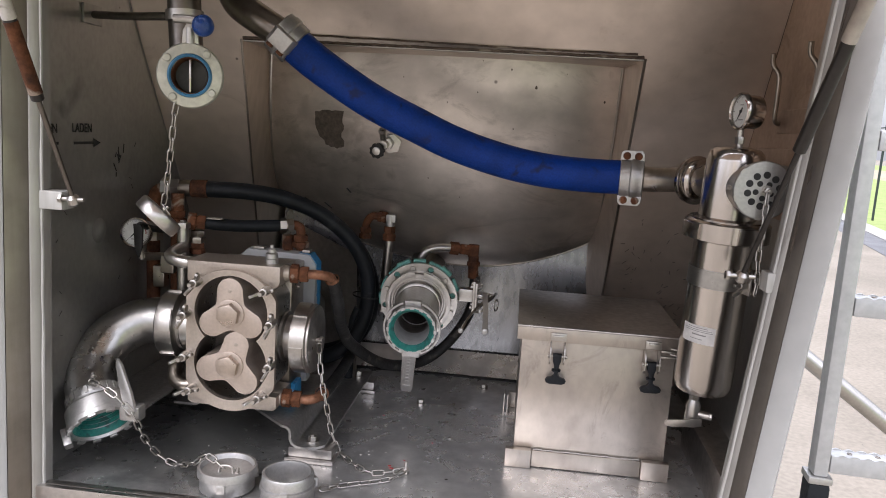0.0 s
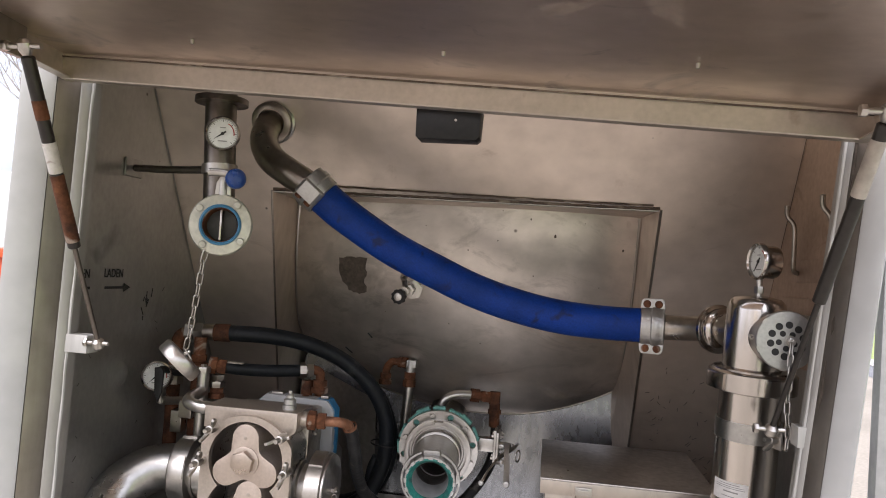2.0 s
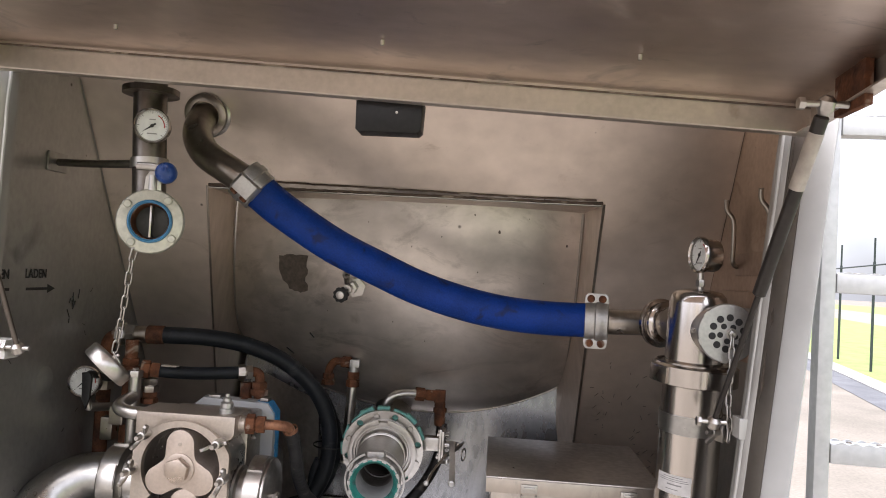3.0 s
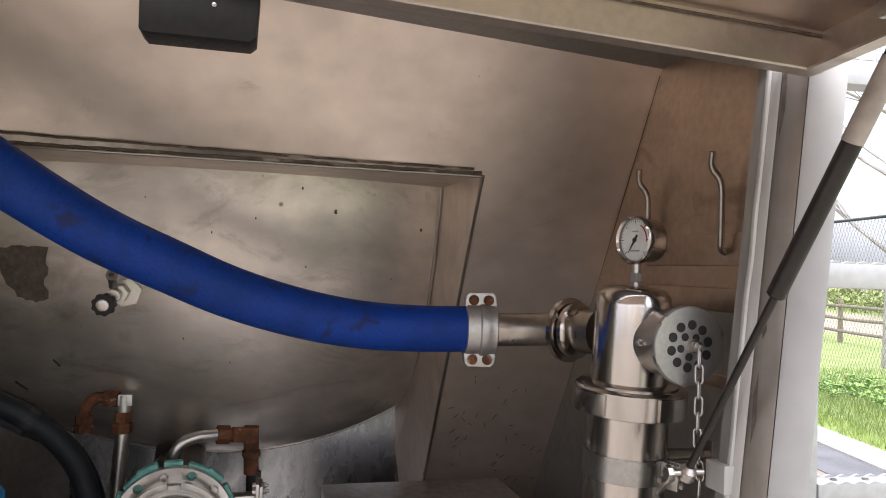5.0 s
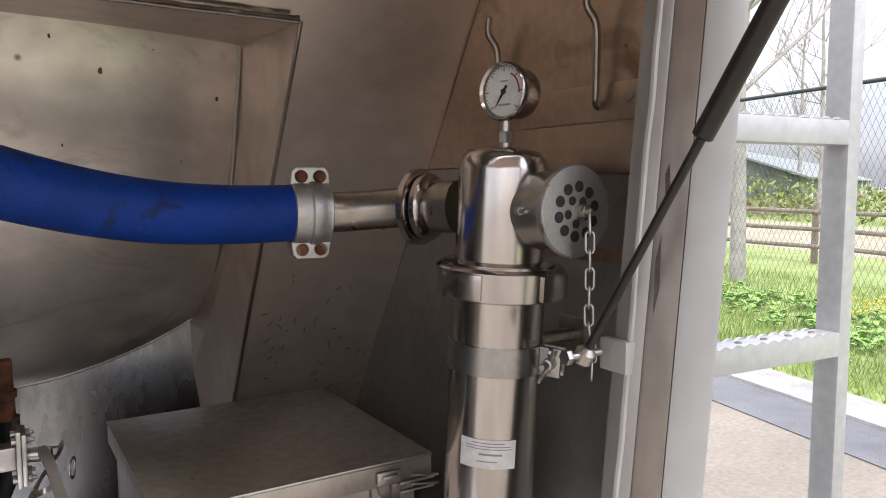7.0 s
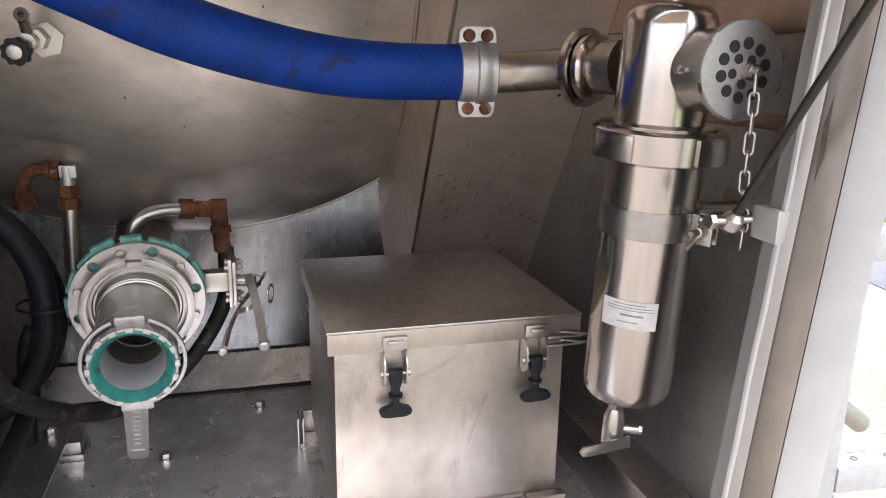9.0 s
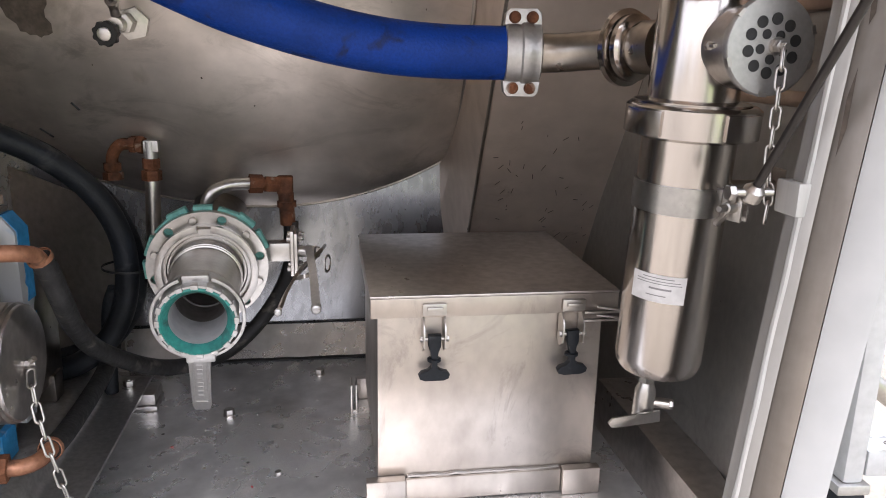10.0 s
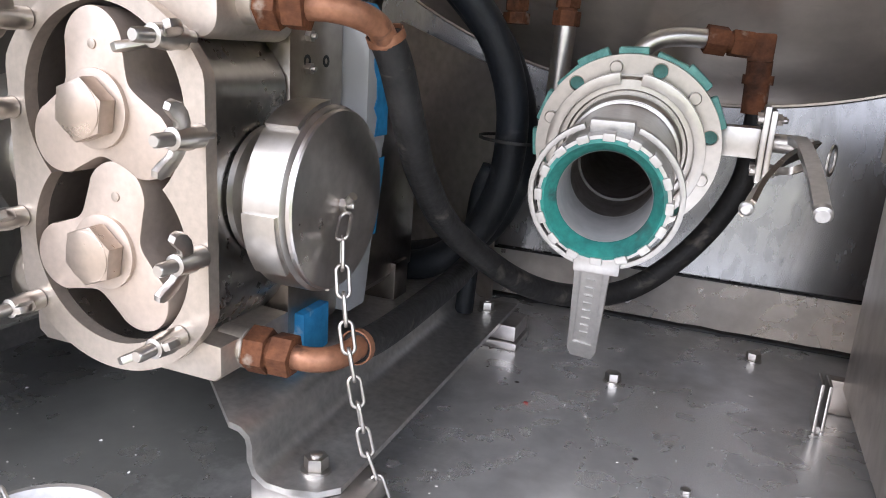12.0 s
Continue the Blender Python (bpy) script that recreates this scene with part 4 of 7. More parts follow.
def rotor(z, turn):
    bm = B()
    n = 144
    poly = []
    for k in range(n):
        a = 2 * math.pi * k / n
        w = math.cos(3 * (a - radians(turn)))
        r = 0.0610 + 0.0210 * math.copysign(abs(w) ** 0.8, w)
        poly.append((r * math.cos(a), r * math.sin(a)))
    m = Matrix(((1, 0, 0, PX + 0.001), (0, 0, -1, 1.945), (0, 1, 0, z), (0, 0, 0, 1)))
    prism(bm, poly, m, 0.1155, 0.002)
    r = part("rotor", bm, ROTOR, pump, "three-lobed pale steel rotor")
    f = Vector((PX + 0.001, 1.8295, z))
    part("washer", lathe(B(), [(0.033, 0), (0.033, 0.004), (0.030, 0.005), (0.02, 0.005)], aim(f, (0, -1, 0)), 36), ROTOR, r)
    bm = B()
    hexbolt(bm, f + Vector((0, -0.005, 0)), (0, -1, 0), 0.047, 0.0165, rot=0.35)
    lathe(bm, [(0.0225, 0.0), (0.0225, 0.0006), (0.021, 0.0012)], aim(f + Vector((0, -0.0212, 0)), (0, -1, 0)), 30)
    part("rotor_bolt", bm, BOLT_TAN, r, "large hexagon bolt")
    a = radians(turn)
    part("dowel", lathe(B(), [(0.0042, 0), (0.0042, 0.0012), (0, 0.002)], aim((PX + 0.001 + 0.052 * math.cos(a), 1.8295, z + 0.052 * math.sin(a)), (0, -1, 0)), 14), CAST, r)


rotor(0.3455, 92)
rotor(0.2235, 74)
for x, z, turn in ((-0.395, 0.407, 20), (-0.380, 0.333, 75), (-0.381, 0.234, 72), (-0.406, 0.158, 25), (-0.557, 0.414, 60), (-0.582, 0.338, 68), (-0.582, 0.240, 25), (-0.569, 0.162, 15)):
    wingnut(pump, (x, 1.833, z), (0, -1, 0), turn, 1.05, 0.012)
# ports with slotted union nuts
def union_nut(parent, p, axis, r, h, bore, material=STEEL, closed=False, name="union_nut"):
    m = aim(p, axis)
    bm = B()
    prof = [(bore, 0.0), (r * 0.80, 0.0), (r, h * 0.12), (r, h * 0.9), (r * 0.93, h), (r * 0.84, h * 1.0), (r * 0.84, h * 0.92), (bore, h * 0.92)]
    hollow(bm, prof, m, 48)
    u = part(name, bm, material, parent)
    for k in range(4):
        bm = B()
        mm = m @ pose(0, 0, 0, 0, 0, 20 + 90 * k)
        n = 9
        poly = []
        for i in range(n):
            a = radians(-19 + 38 * i / (n - 1))
            poly.append(((r + 0.004) * math.cos(a), (r + 0.004) * math.sin(a)))
        for i in range(n):
            a = radians(19 - 38 * i / (n - 1))
            poly.append(((r - 0.006) * math.cos(a), (r - 0.006) * math.sin(a)))
        prism(bm, poly, mm @ Matrix.Translation((0, 0, h * 0.14)), h * 0.72, 0.0012)
        part("wrench_land", bm, material, u)
    return u


PORT = Vector((0, 1.925, 0.276))
bm = B()
cyl(bm, (-0.395, PORT.y, PORT.z), (-0.325, PORT.y, PORT.z), 0.053, 40)
lathe(bm, [(0.060, 0), (0.060, 0.006), (0.0535, 0.010)], aim((-0.380, PORT.y, PORT.z), (1, 0, 0)), 40)
part("port", bm, STEEL, pump)
union_nut(pump, (-0.352, PORT.y, PORT.z), (1, 0, 0), 0.083, 0.044, 0.045)
cap = part("blind_cap", lathe(B(), [(0.066, 0.0), (0.066, 0.030), (0.0800, 0.0325), (0.0800, 0.0360), (0.0785, 0.0375), (0, 0.0378)], aim((-0.341, PORT.y, PORT.z), (1, 0, 0)), 48), LID_STEEL, pump, "flat steel blind cap")
bm = B()
hexbolt(bm, (-0.3033, PORT.y + 0.002, PORT.z - 0.004), (1, 0, 0), 0.012, 0.007, 0.006)
lathe(bm, [(0.004, 0), (0.004, 0.012)], aim((-0.298, PORT.y + 0.002, PORT.z - 0.002), (0.6, -0.3, 0.6)), 10)
part("cap_bolt", bm, STEEL, cap)
bm = B()
cyl(bm, (-0.575, PORT.y, PORT.z + 0.008), (-0.665, PORT.y - 0.01, PORT.z + 0.010), 0.056, 40)
lathe(bm, [(0.060, 0), (0.060, 0.012)], aim((-0.620, PORT.y - 0.005, PORT.z + 0.009), (-1, 0, 0)), 40)
part("port", bm, STEEL, pump)
union_nut(pump, (-0.632, PORT.y - 0.006, PORT.z + 0.010), (-1, -0.1, 0), 0.076, 0.048, 0.048)
# bosses, bleed stud, jacket pipes
bm = B()
lathe(bm, [(0.016, 0), (0.016, 0.010), (0.014, 0.012), (0.014, 0.022), (0.009, 0.026), (0.009, 0.032), (0.005, 0.036), (0.005, 0.042), (0, 0.043)], aim((-0.405, 1.885, 0.459), (0, 0, 1)), 24)
part("bleed_plug", bm, ALU, pump)
part("boss", cyl(B(), (-0.388, 1.885, 0.438), (-0.359, 1.888, 0.438), 0.019, 24, bevel=0.002), CAST, pump)
part("boss", cyl(B(), (-0.400, 1.883, 0.136), (-0.370, 1.885, 0.136), 0.019, 24, bevel=0.002), CAST, pump)
bm = B()
tube(bm, [(-0.590, 1.882, 0.444), (-0.622, 1.880, 0.446), (-0.648, 1.886, 0.451), (-0.661, 1.908, 0.456), (-0.664, 1.945, 0.460), (-0.666, 1.975, 0.462)], 0.0145, 18)
part("jacket_pipe", bm, STEEL, pump)
bm = B()
lathe(bm, [(0.0155, 0), (0.0155, 0.014), (0.0140, 0.016)], aim((-0.592, 1.882, 0.444), (-1, 0, 0.05)), 20)
part("pipe_collar", bm, STEEL, pump)
bm = B()
tube(bm, [(-0.582, 1.868, 0.155), (-0.610, 1.866, 0.152), (-0.634, 1.876, 0.160), (-0.645, 1.900, 0.182), (-0.645, 1.935, 0.205)], 0.0160, 18)
part("jacket_pipe", bm, STEEL_PIPE, pump)
bm = B()
cyl(bm, (-0.668, 1.985, 0.33), (-0.668, 1.985, 0.514), 0.0138, 18)
part("jacket_pipe", bm, STEEL, pump)
bm = B()
hexbolt(bm, (-0.668, 1.985, 0.508), (0, 0, 1), 0.031, 0.015, rot=0.3)
hexbolt(bm, (-0.668, 1.985, 0.523), (0, 0, 1), 0.013, 0.005)
part("pipe_plug", bm, STEEL, pump)
# gear case behind, paint worn off
bm = B()
prism(bm, [(-0.585, 0.115), (-0.368, 0.115), (-0.352, 0.30), (-0.350, 0.31), (-0.350, 0.428), (-0.368, 0.452), (-0.53, 0.458), (-0.575, 0.42)], Matrix(((1, 0, 0, 0), (0, 0, 1, 2.061), (0, 1, 0, 0), (0, 0, 0, 1))), 0.047, 0.006)
gear = part("gear_case", bm, BLUE_PAINT, pump, "gear case with worn blue paint")
rp = random.Random(17)
for z0, z1, y0, y1 in ((0.315, 0.426, 2.078, 2.108), (0.20, 0.29, 2.090, 2.108)):
    zs = np.linspace(z0, z1, 12)
    rows = [[Vector((-0.3502 - max(0.0, 0.31 - z) * 0.086, y, z)) for y in (y0 + rp.uniform(-0.006, 0.006), y1)] for z in zs]
    bm = B()
    vs = [[bm.verts.new(q) for q in r_] for r_ in rows]
    ws = [[bm.verts.new(q + Vector((0.0012, 0, 0))) for q in r_] for r_ in rows]
    for k in range(11):
        bm.faces.new((vs[k][0], vs[k][1], vs[k + 1][1], vs[k + 1][0]))
        bm.faces.new((ws[k][0], ws[k + 1][0], ws[k + 1][1], ws[k][1]))
        for q in (0, 1):
            bm.faces.new((vs[k][q], vs[k + 1][q], ws[k + 1][q], ws[k][q]))
    for k in (0, 11):
        bm.faces.new((vs[k][0], vs[k][1], ws[k][1], ws[k][0]))
    part("paint_patch", bm, BLUE_FOOT, gear, "patch of blue paint left on the edge")
bm = B()
prism(bm, [(-0.3488, 0.405), (-0.3488, 0.4285), (-0.3674, 0.4534), (-0.398, 0.4548), (-0.398, 0.4532), (-0.368, 0.4518), (-0.3503, 0.428), (-0.3503, 0.405)], Matrix(((1, 0, 0, 0), (0, 0, 1, 2.067), (0, 1, 0, 0), (0, 0, 0, 1))), 0.0405)
part("paint_patch", bm, BLUE_FOOT, gear, "patch of blue paint left on the corner")
bm = B()
prism(bm, [(-0.57, 0.115), (-0.385, 0.115), (-0.372, 0.13), (-0.372, 0.29), (-0.42, 0.36), (-0.54, 0.36), (-0.57, 0.30)], Matrix(((1, 0, 0, 0), (0, 0, 1, 2.110), (0, 1, 0, 0), (0, 0, 0, 1))), 0.14, 0.006)
part("gear_cover", bm, DARK_PIPE, pump, "dark bearing housing")
for x_, w_ in ((-0.52, 0.03), (-0.39, 0.02)):
    part("case_lug", box(B(), x_, x_ + w_, 2.070, 2.098, 0.4545, 0.462, 0.002), STEEL, pump)
part("rust_mark", lathe(B(), [(0.010, 0.0), (0.008, 0.0012), (0, 0.0014)], aim((-0.435, 2.085, 0.4562), (0, 0, 1)), 14), RUST, pump)
for y, z in ((1.985, 0.415), (1.985, 0.385)):
    bm = B()
    hexbolt(bm, (-0.377, y, z), (1, 0, 0), 0.010, 0.006, 0.004)
    part("side_bolt", bm, STEEL, pump)
# Black discs stand in for the shade in two small openings.
for y in (1.985, 2.02):
    part("port_hole", lathe(B(), [(0.006, 0), (0.006, 0.0015), (0.003, 0.0015), (0.003, 0.0002)], aim((-0.378, y, 0.392), (1, 0, 0)), 12), INK, pump)
for y0, y1 in ((1.968, 2.018), (2.185, 2.225)):
    bm = B()
    box(bm, -0.436, -0.366, y0, y1, 0.0925, 0.142, 0.002)
    foot = part("foot", bm, BLUE_FOOT if y0 < 2.1 else DARK_PIPE, pump, "mounting foot with blue paint" if y0 < 2.1 else "dark mounting foot")
    bm = B()
    hexbolt(bm, (-0.388, (y0 + y1) / 2, 0.142), (0, 0, 1), 0.016, 0.010)
    part("foot_bolt", bm, STEEL, foot)

# ---- mounting rails under the pump, folded Z plates on pads ----
def rail(side, label):
    r = thing("mounting_rail", (-0.482 + side * 0.2, 1.83, 0.0), label, "rail", "pump rails")
    cx_ = -0.482
    prof = [(0.03, 0.092), (0.128, 0.092), (0.140, 0.090), (0.149, 0.083), (0.152, 0.073), (0.152, 0.060), (0.156, 0.050), (0.166, 0.0435), (0.185, 0.043), (0.212, 0.043), (0.226, 0.043)]
    th = 0.006
    bm = B()
    rows = []
    for y in ((1.830 if side > 0 else 2.02), 2.40):
        up_, lo_ = [], []
        for k, (u, v) in enumerate(prof):
            yy = y
            if y < 1.9:
                yy += 0.9 * max(0.0, 0.128 - u) + 1.1 * max(0.0, u - 0.205)
            a, b = prof[max(k - 1, 0)], prof[min(k + 1, len(prof) - 1)]
            t = Vector((b[0] - a[0], b[1] - a[1])).normalized()
            up_.append(bm.verts.new((cx_ + side * u, yy, v)))
            lo_.append(bm.verts.new((cx_ + side * (u + t.y * th), yy, v - t.x * th)))
        rows.append(up_ + lo_[::-1])
    n = len(rows[0])
    for i in range(n):
        j = (i + 1) % n
        bm.faces.new((rows[0][i], rows[0][j], rows[1][j], rows[1][i]))
    for rr in rows:
        h = n // 2
        for i in range(h - 1):
            bm.faces.new((rr[i], rr[i + 1], rr[n - 2 - i], rr[n - 1 - i]))
    part("folded_plate", bm, RAIL_STEEL, r)
    for y in ((1.875, 2.355) if side > 0 else (2.355,)):
        bm = B()
        x = cx_ + side * 0.193
        box(bm, x - 0.058, x + 0.058, y - 0.040, y + 0.030, 0.0, 0.012, 0.003)
        box(bm, x - 0.050, x + 0.054, y - 0.036, y + 0.028, 0.013, 0.036, 0.003)
        p = part("pad", bm, LID_STEEL, r)
        bm = B()
        hexbolt(bm, (x, y - 0.008, 0.043), (0, 0, 1), 0.019, 0.012, 0.003, washer=0.014, rot=0.4)
        part("pad_bolt", bm, STEEL, p)
    return r


rail(1, "folded steel pump rail bolted on a pad")
rail(-1, "folded steel pump rail in the shade beside the elbow")

# ---- suction elbow with cam coupling ----
elbow = thing("suction_elbow", (-0.74, 1.72, 0.06), "brushed steel pipe elbow with an aluminium cam coupling", "pipe elbow")
bm = B()
tube(bm, [(-0.652, 1.918, 0.286), (-0.694, 1.914, 0.290), (-0.740, 1.898, 0.283), (-0.784, 1.864, 0.252), (-0.800, 1.820, 0.208), (-0.788, 1.778, 0.170), (-0.764, 1.750, 0.146)], 0.0545, 36, 10)
part("bend", bm, BEND_STEEL, elbow)
bm = B()
q = Vector((-0.7975, 1.838, 0.226))
hollow(bm, [(0.0530, -0.0015), (0.0552, -0.001), (0.0552, 0.001), (0.0530, 0.0015)], aim(q, (0.12, -0.62, -0.75)), 32)
part("weld_ring", bm, STEEL, elbow)
MA = Vector((0.52, -0.46, -0.62)).normalized()
mp = Vector((-0.772, 1.762, 0.157))
m = aim(mp + MA * 0.006, MA) @ Matrix.Scale(1.07, 4)
bm = B()
hollow(bm, [(0.046, 0.0), (0.053, 0.002), (0.056, 0.006), (0.056, 0.022), (0.053, 0.026), (0.046, 0.026)], m, 40)
for k in range(24):
    box(bm, 0.0555, 0.0585, -0.0035, 0.0035, 0.006, 0.022, m=m @ pose(0, 0, 0, 0, 0, 15 * k))
part("knurled_collar", bm, ALU, elbow)
bm = B()
hollow(bm, [(0.046, 0.028), (0.058, 0.028), (0.065, 0.034), (0.066, 0.064), (0.069, 0.066), (0.069, 0.076), (0.060, 0.078), (0.056, 0.070)], m, 40)
coup = part("coupling_body", bm, ALU, elbow, "cast aluminium coupling body")
bm = B()
for k in range(12):
    box(bm, 0.061, 0.070, -0.008, 0.008, 0.0765, 0.082, 0.0015, m=m @ pose(0, 0, 0, 0, 0, 30 * k))
part("lug", bm, ALU, coup)
bm = B()
hollow(bm, [(0.048, 0.060), (0.0585, 0.060), (0.0585, 0.072), (0.051, 0.074)], m, 36)
part("seal", bm, TEAL, coup, "teal rubber seal")
for h in (0.030, 0.040, 0.050):
    part("seal_ring", hollow(B(), [(0.0455, h), (0.0500, h), (0.0500, h + 0.007), (0.0465, h + 0.008)], m, 36), TEAL, coup, "teal rubber ring")
bm = B()
lathe(bm, [(0.047, 0.012), (0.047, 0.016)], m, 32)
part("bore", bm, CAVITY, coup)
bm = B()
prism(bm, [(-0.013, -0.012), (0.013, -0.012), (0.014, 0.030), (0.008, 0.098), (0.001, 0.116), (-0.007, 0.100), (-0.013, 0.030)], aim((-0.652, 1.712, 0.146), (-0.25, -0.92, 0.25), up=(-0.50, 0.02, 0.86)), 0.009, 0.002)
part("lever", bm, ALU, elbow, "folded cam lever")
bm = B()
box(bm, -0.678, -0.632, 1.704, 1.736, 0.118, 0.152, 0.005)
part("lever_base", bm, ALU, elbow)
bm = B()
lathe(bm, [(0.009, 0), (0.009, 0.004), (0, 0.006)], aim((-0.650, 1.703, 0.140), (-0.2, -0.95, 0.1)), 14)
part("pivot", bm, STEEL, elbow)
bm = B()
hexbolt(bm, (-0.745, 1.722, 0.206), (0.1, -0.5, 0.8), 0.012, 0.008, 0.008)
part("chain_bolt", bm, STEEL, elbow)
bm = B()
box(bm, 0.062, 0.078, -0.012, 0.012, 0.060, 0.098, 0.003, m=m @ pose(0, 0, 0, 0, 0, 200))
part("hook", bm, ALU, coup)

chain([(-0.742, 1.702, 0.204), (-0.703, 1.690, 0.196), (-0.668, 1.684, 0.178), (-0.637, 1.690, 0.140), (-0.632, 1.724, 0.078), (-0.618, 1.762, 0.022), (-0.590, 1.762, 0.006), (-0.562, 1.750, 0.008), (-0.515, 1.722, 0.030), (-0.482, 1.708, 0.056), (-0.455, 1.696, 0.055), (-0.432, 1.688, 0.044)], "steel chain from the elbow coupling to a floor cap")


# ---- two loose caps on the floor ----
def floor_cap(x, y, r, h, label, dish):
    c = thing("coupling_cap", (x, y, 0.0), label, "cap", "caps on the floor")
    m = aim((x, y, 0.0), (0, 0, 1))
    bm = B()
    if dish:
        lathe(bm, [(r * 0.86, 0.0), (r * 0.95, 0.004), (r * 0.95, h * 0.6), (r * 1.03, h * 0.66), (r * 1.03, h * 0.86), (r, h), (r * 0.92, h), (r * 0.86, h * 0.80), (r * 0.60, h * 0.70), (0, h * 0.68)], m, 48)
    else:
        lathe(bm, [(r * 0.88, 0.0), (r * 0.96, 0.004), (r * 0.96, h * 0.40), (r * 1.0, h * 0.46), (r * 1.0, h * 0.58), (r * 0.93, h * 0.62), (r * 0.93, h - 0.003), (r * 0.90, h), (r * 0.82, h), (r * 0.80, h * 0.93), (r * 0.80, h * 0.2), (0, h * 0.2)], m, 48)
    part("shell", bm, ALU, c)
    for k in range(3):
        bm = B()
        box(bm, r * 0.92, r * 1.09, -0.009, 0.009, h * 0.30, h * 0.66, 0.003, m=m @ pose(0, 0, 0, 0, 0, -80 + 115 * k))
        part("lug", bm, ALU, c)
    if dish:
        bm = B()
        tube(bm, [(x - 0.018, y - 0.004, h * 0.66), (x - 0.012, y - 0.004, h * 0.95), (x + 0.010, y - 0.004, h * 0.95), (x + 0.014, y - 0.004, h * 0.66)], 0.003, 10)
        hexbolt(bm, (x + 0.020, y - 0.002, h * 0.68), (0.5, -0.2, 1), 0.011, 0.007, 0.008)
        part("chain_eye", bm, STEEL, c)
    return c


floor_cap(-0.424, 1.690, 0.061, 0.052, "round cast aluminium cap with a dished top", True)
floor_cap(-0.284, 1.670, 0.058, 0.062, "round cast aluminium cap lying upside down", False)

chain([(-0.296, 1.922, 0.264), (-0.291, 1.908, 0.250), (-0.286, 1.900, 0.219), (-0.275, 1.890, 0.17), (-0.263, 1.885, 0.126), (-0.252, 1.888, 0.070), (-0.242, 1.890, 0.040), (-0.222, 1.882, 0.012), (-0.150, 1.822, 0.006), (-0.100, 1.826, 0.006), (-0.062, 1.838, 0.010)], "steel chain hanging from the pump cap to the floor", 0.029, 0.0018)
chain([(-0.062, 1.836, 0.010), (-0.085, 1.80, 0.006), (-0.13, 1.77, 0.006), (-0.18, 1.745, 0.006), (-0.222, 1.700, 0.014)], "steel chain across the floor to a cap", 0.029, 0.0018)
anchor = thing("chain_anchor", (-0.060, 1.84, 0.0), "steel eye bolt fixing the chains to the floor", "bolt")
bm = B()
hexbolt(bm, (-0.060, 1.842, 0.0), (0, 0, 1), 0.013, 0.008, 0.022)
part("eye_bolt", bm, STEEL, anchor)
bm = B()
hollow(bm, [(0.004, 0.0), (0.008, 0.0), (0.008, 0.002), (0.004, 0.002)], aim((-0.060, 1.842, 0.010), (0.2, -0.6, 0.8)), 14)
part("ring", bm, STEEL, anchor)

# ---- outlet coupling at the centre ----
OUT = Vector((-0.108, 2.270, 0.3135))
AX = Vector((0.064, -0.990, -0.125)).normalized()
out = thing("outlet_coupling", (-0.102, 2.2, 0.2), "steel outlet with a bolted flange and a quick coupling", "coupling")
m = aim(OUT, AX, up=(0, 0, 1)) @ Matrix.Diagonal((1.08, 1.08, 1, 1))
bm = B()
lathe(bm, [(0.052, -0.50), (0.052, -0.03), (0.058, -0.028), (0.058, 0.0)], m, 40, close=False)
part("tank_pipe", bm, STEEL_PIPE, out)
bm = B()
n = 16
hollow(bm, [(0.05, -0.022), (0.094, -0.022), (0.094, -0.0055), (0.05, -0.0055)], m, 48)
part("rear_flange", bm, STEEL, out)
bm = B()
for k in range(n):
    if 5 < (360 / n * k) < 190:
        box(bm, 0.086, 0.103 + 0.002 * (k % 3), -0.016 - 0.002 * (k % 2), 0.016 + 0.002 * (k % 2), -0.020, -0.004, 0.003, m=m @ pose(0, 0, 0, 0, 0, 360 / n * k + 2 * (k % 3)))
hollow(bm, [(0.06, -0.0054), (0.0975, -0.0054), (0.0975, -0.0006), (0.06, -0.0006)], m, 48)
tagged(part("gasket", bm, TEAL_PALE, out, "crumbling pale teal gasket"), kind="stuff")
# front flange with bolt holes
bm = B()
seg = 96
ri, ro = 0.056, 0.100
def loop_edges(cx_, cy_, r_, n_):
    vs = [bm.verts.new((cx_ + r_ * math.cos(2 * math.pi * i / n_), cy_ + r_ * math.sin(2 * math.pi * i / n_), 0.0)) for i in range(n_)]
    return [bm.edges.new((vs[i], vs[(i + 1) % n_])) for i in range(n_)]


edges = loop_edges(0, 0, ri, 64) + loop_edges(0, 0, ro, 96)
for k in range(6):
    a = radians(60 * k + 12)
    edges += loop_edges(0.0885 * math.cos(a), 0.0885 * math.sin(a), 0.0085, 20)
bmesh.ops.triangle_fill(bm, edges=edges, use_beauty=True)
got = bmesh.ops.extrude_face_region(bm, geom=bm.faces[:])
bmesh.ops.translate(bm, verts=[v for v in got["geom"] if isinstance(v, bmesh.types.BMVert)], vec=(0, 0, 0.012))
bmesh.ops.recalc_face_normals(bm, faces=bm.faces[:])
bm.transform(m)
fl = part("flange", bm, STEEL, out)
for k in range(12):
    a = 30 * k + 12
    c = m @ Vector((0.088 * math.cos(radians(a)), 0.088 * math.sin(radians(a)), 0.012))
    if k % 2:
        bm = B()
        lathe(bm, [(0.0075, 0), (0.0075, 0.006), (0.0065, 0.0075), (0, 0.0076)], aim(c, AX), 18)
        part("flange_bolt", bm, STEEL, fl)
    else:
        part("hole_rim", hollow(B(), [(0.0084, -0.0005), (0.0092, -0.0005), (0.0092, 0.0004), (0.0084, 0.0004)], aim(c, AX), 20), STEEL_PIPE, fl)
bm = B()
hollow(bm, [(0.050, 0.012), (0.079, 0.012), (0.079, 0.026), (0.076, 0.030), (0.066, 0.031), (0.064, 0.027), (0.052, 0.027)], m, 56)
part("clamp_ring", bm, STEEL, out)
bm = B()
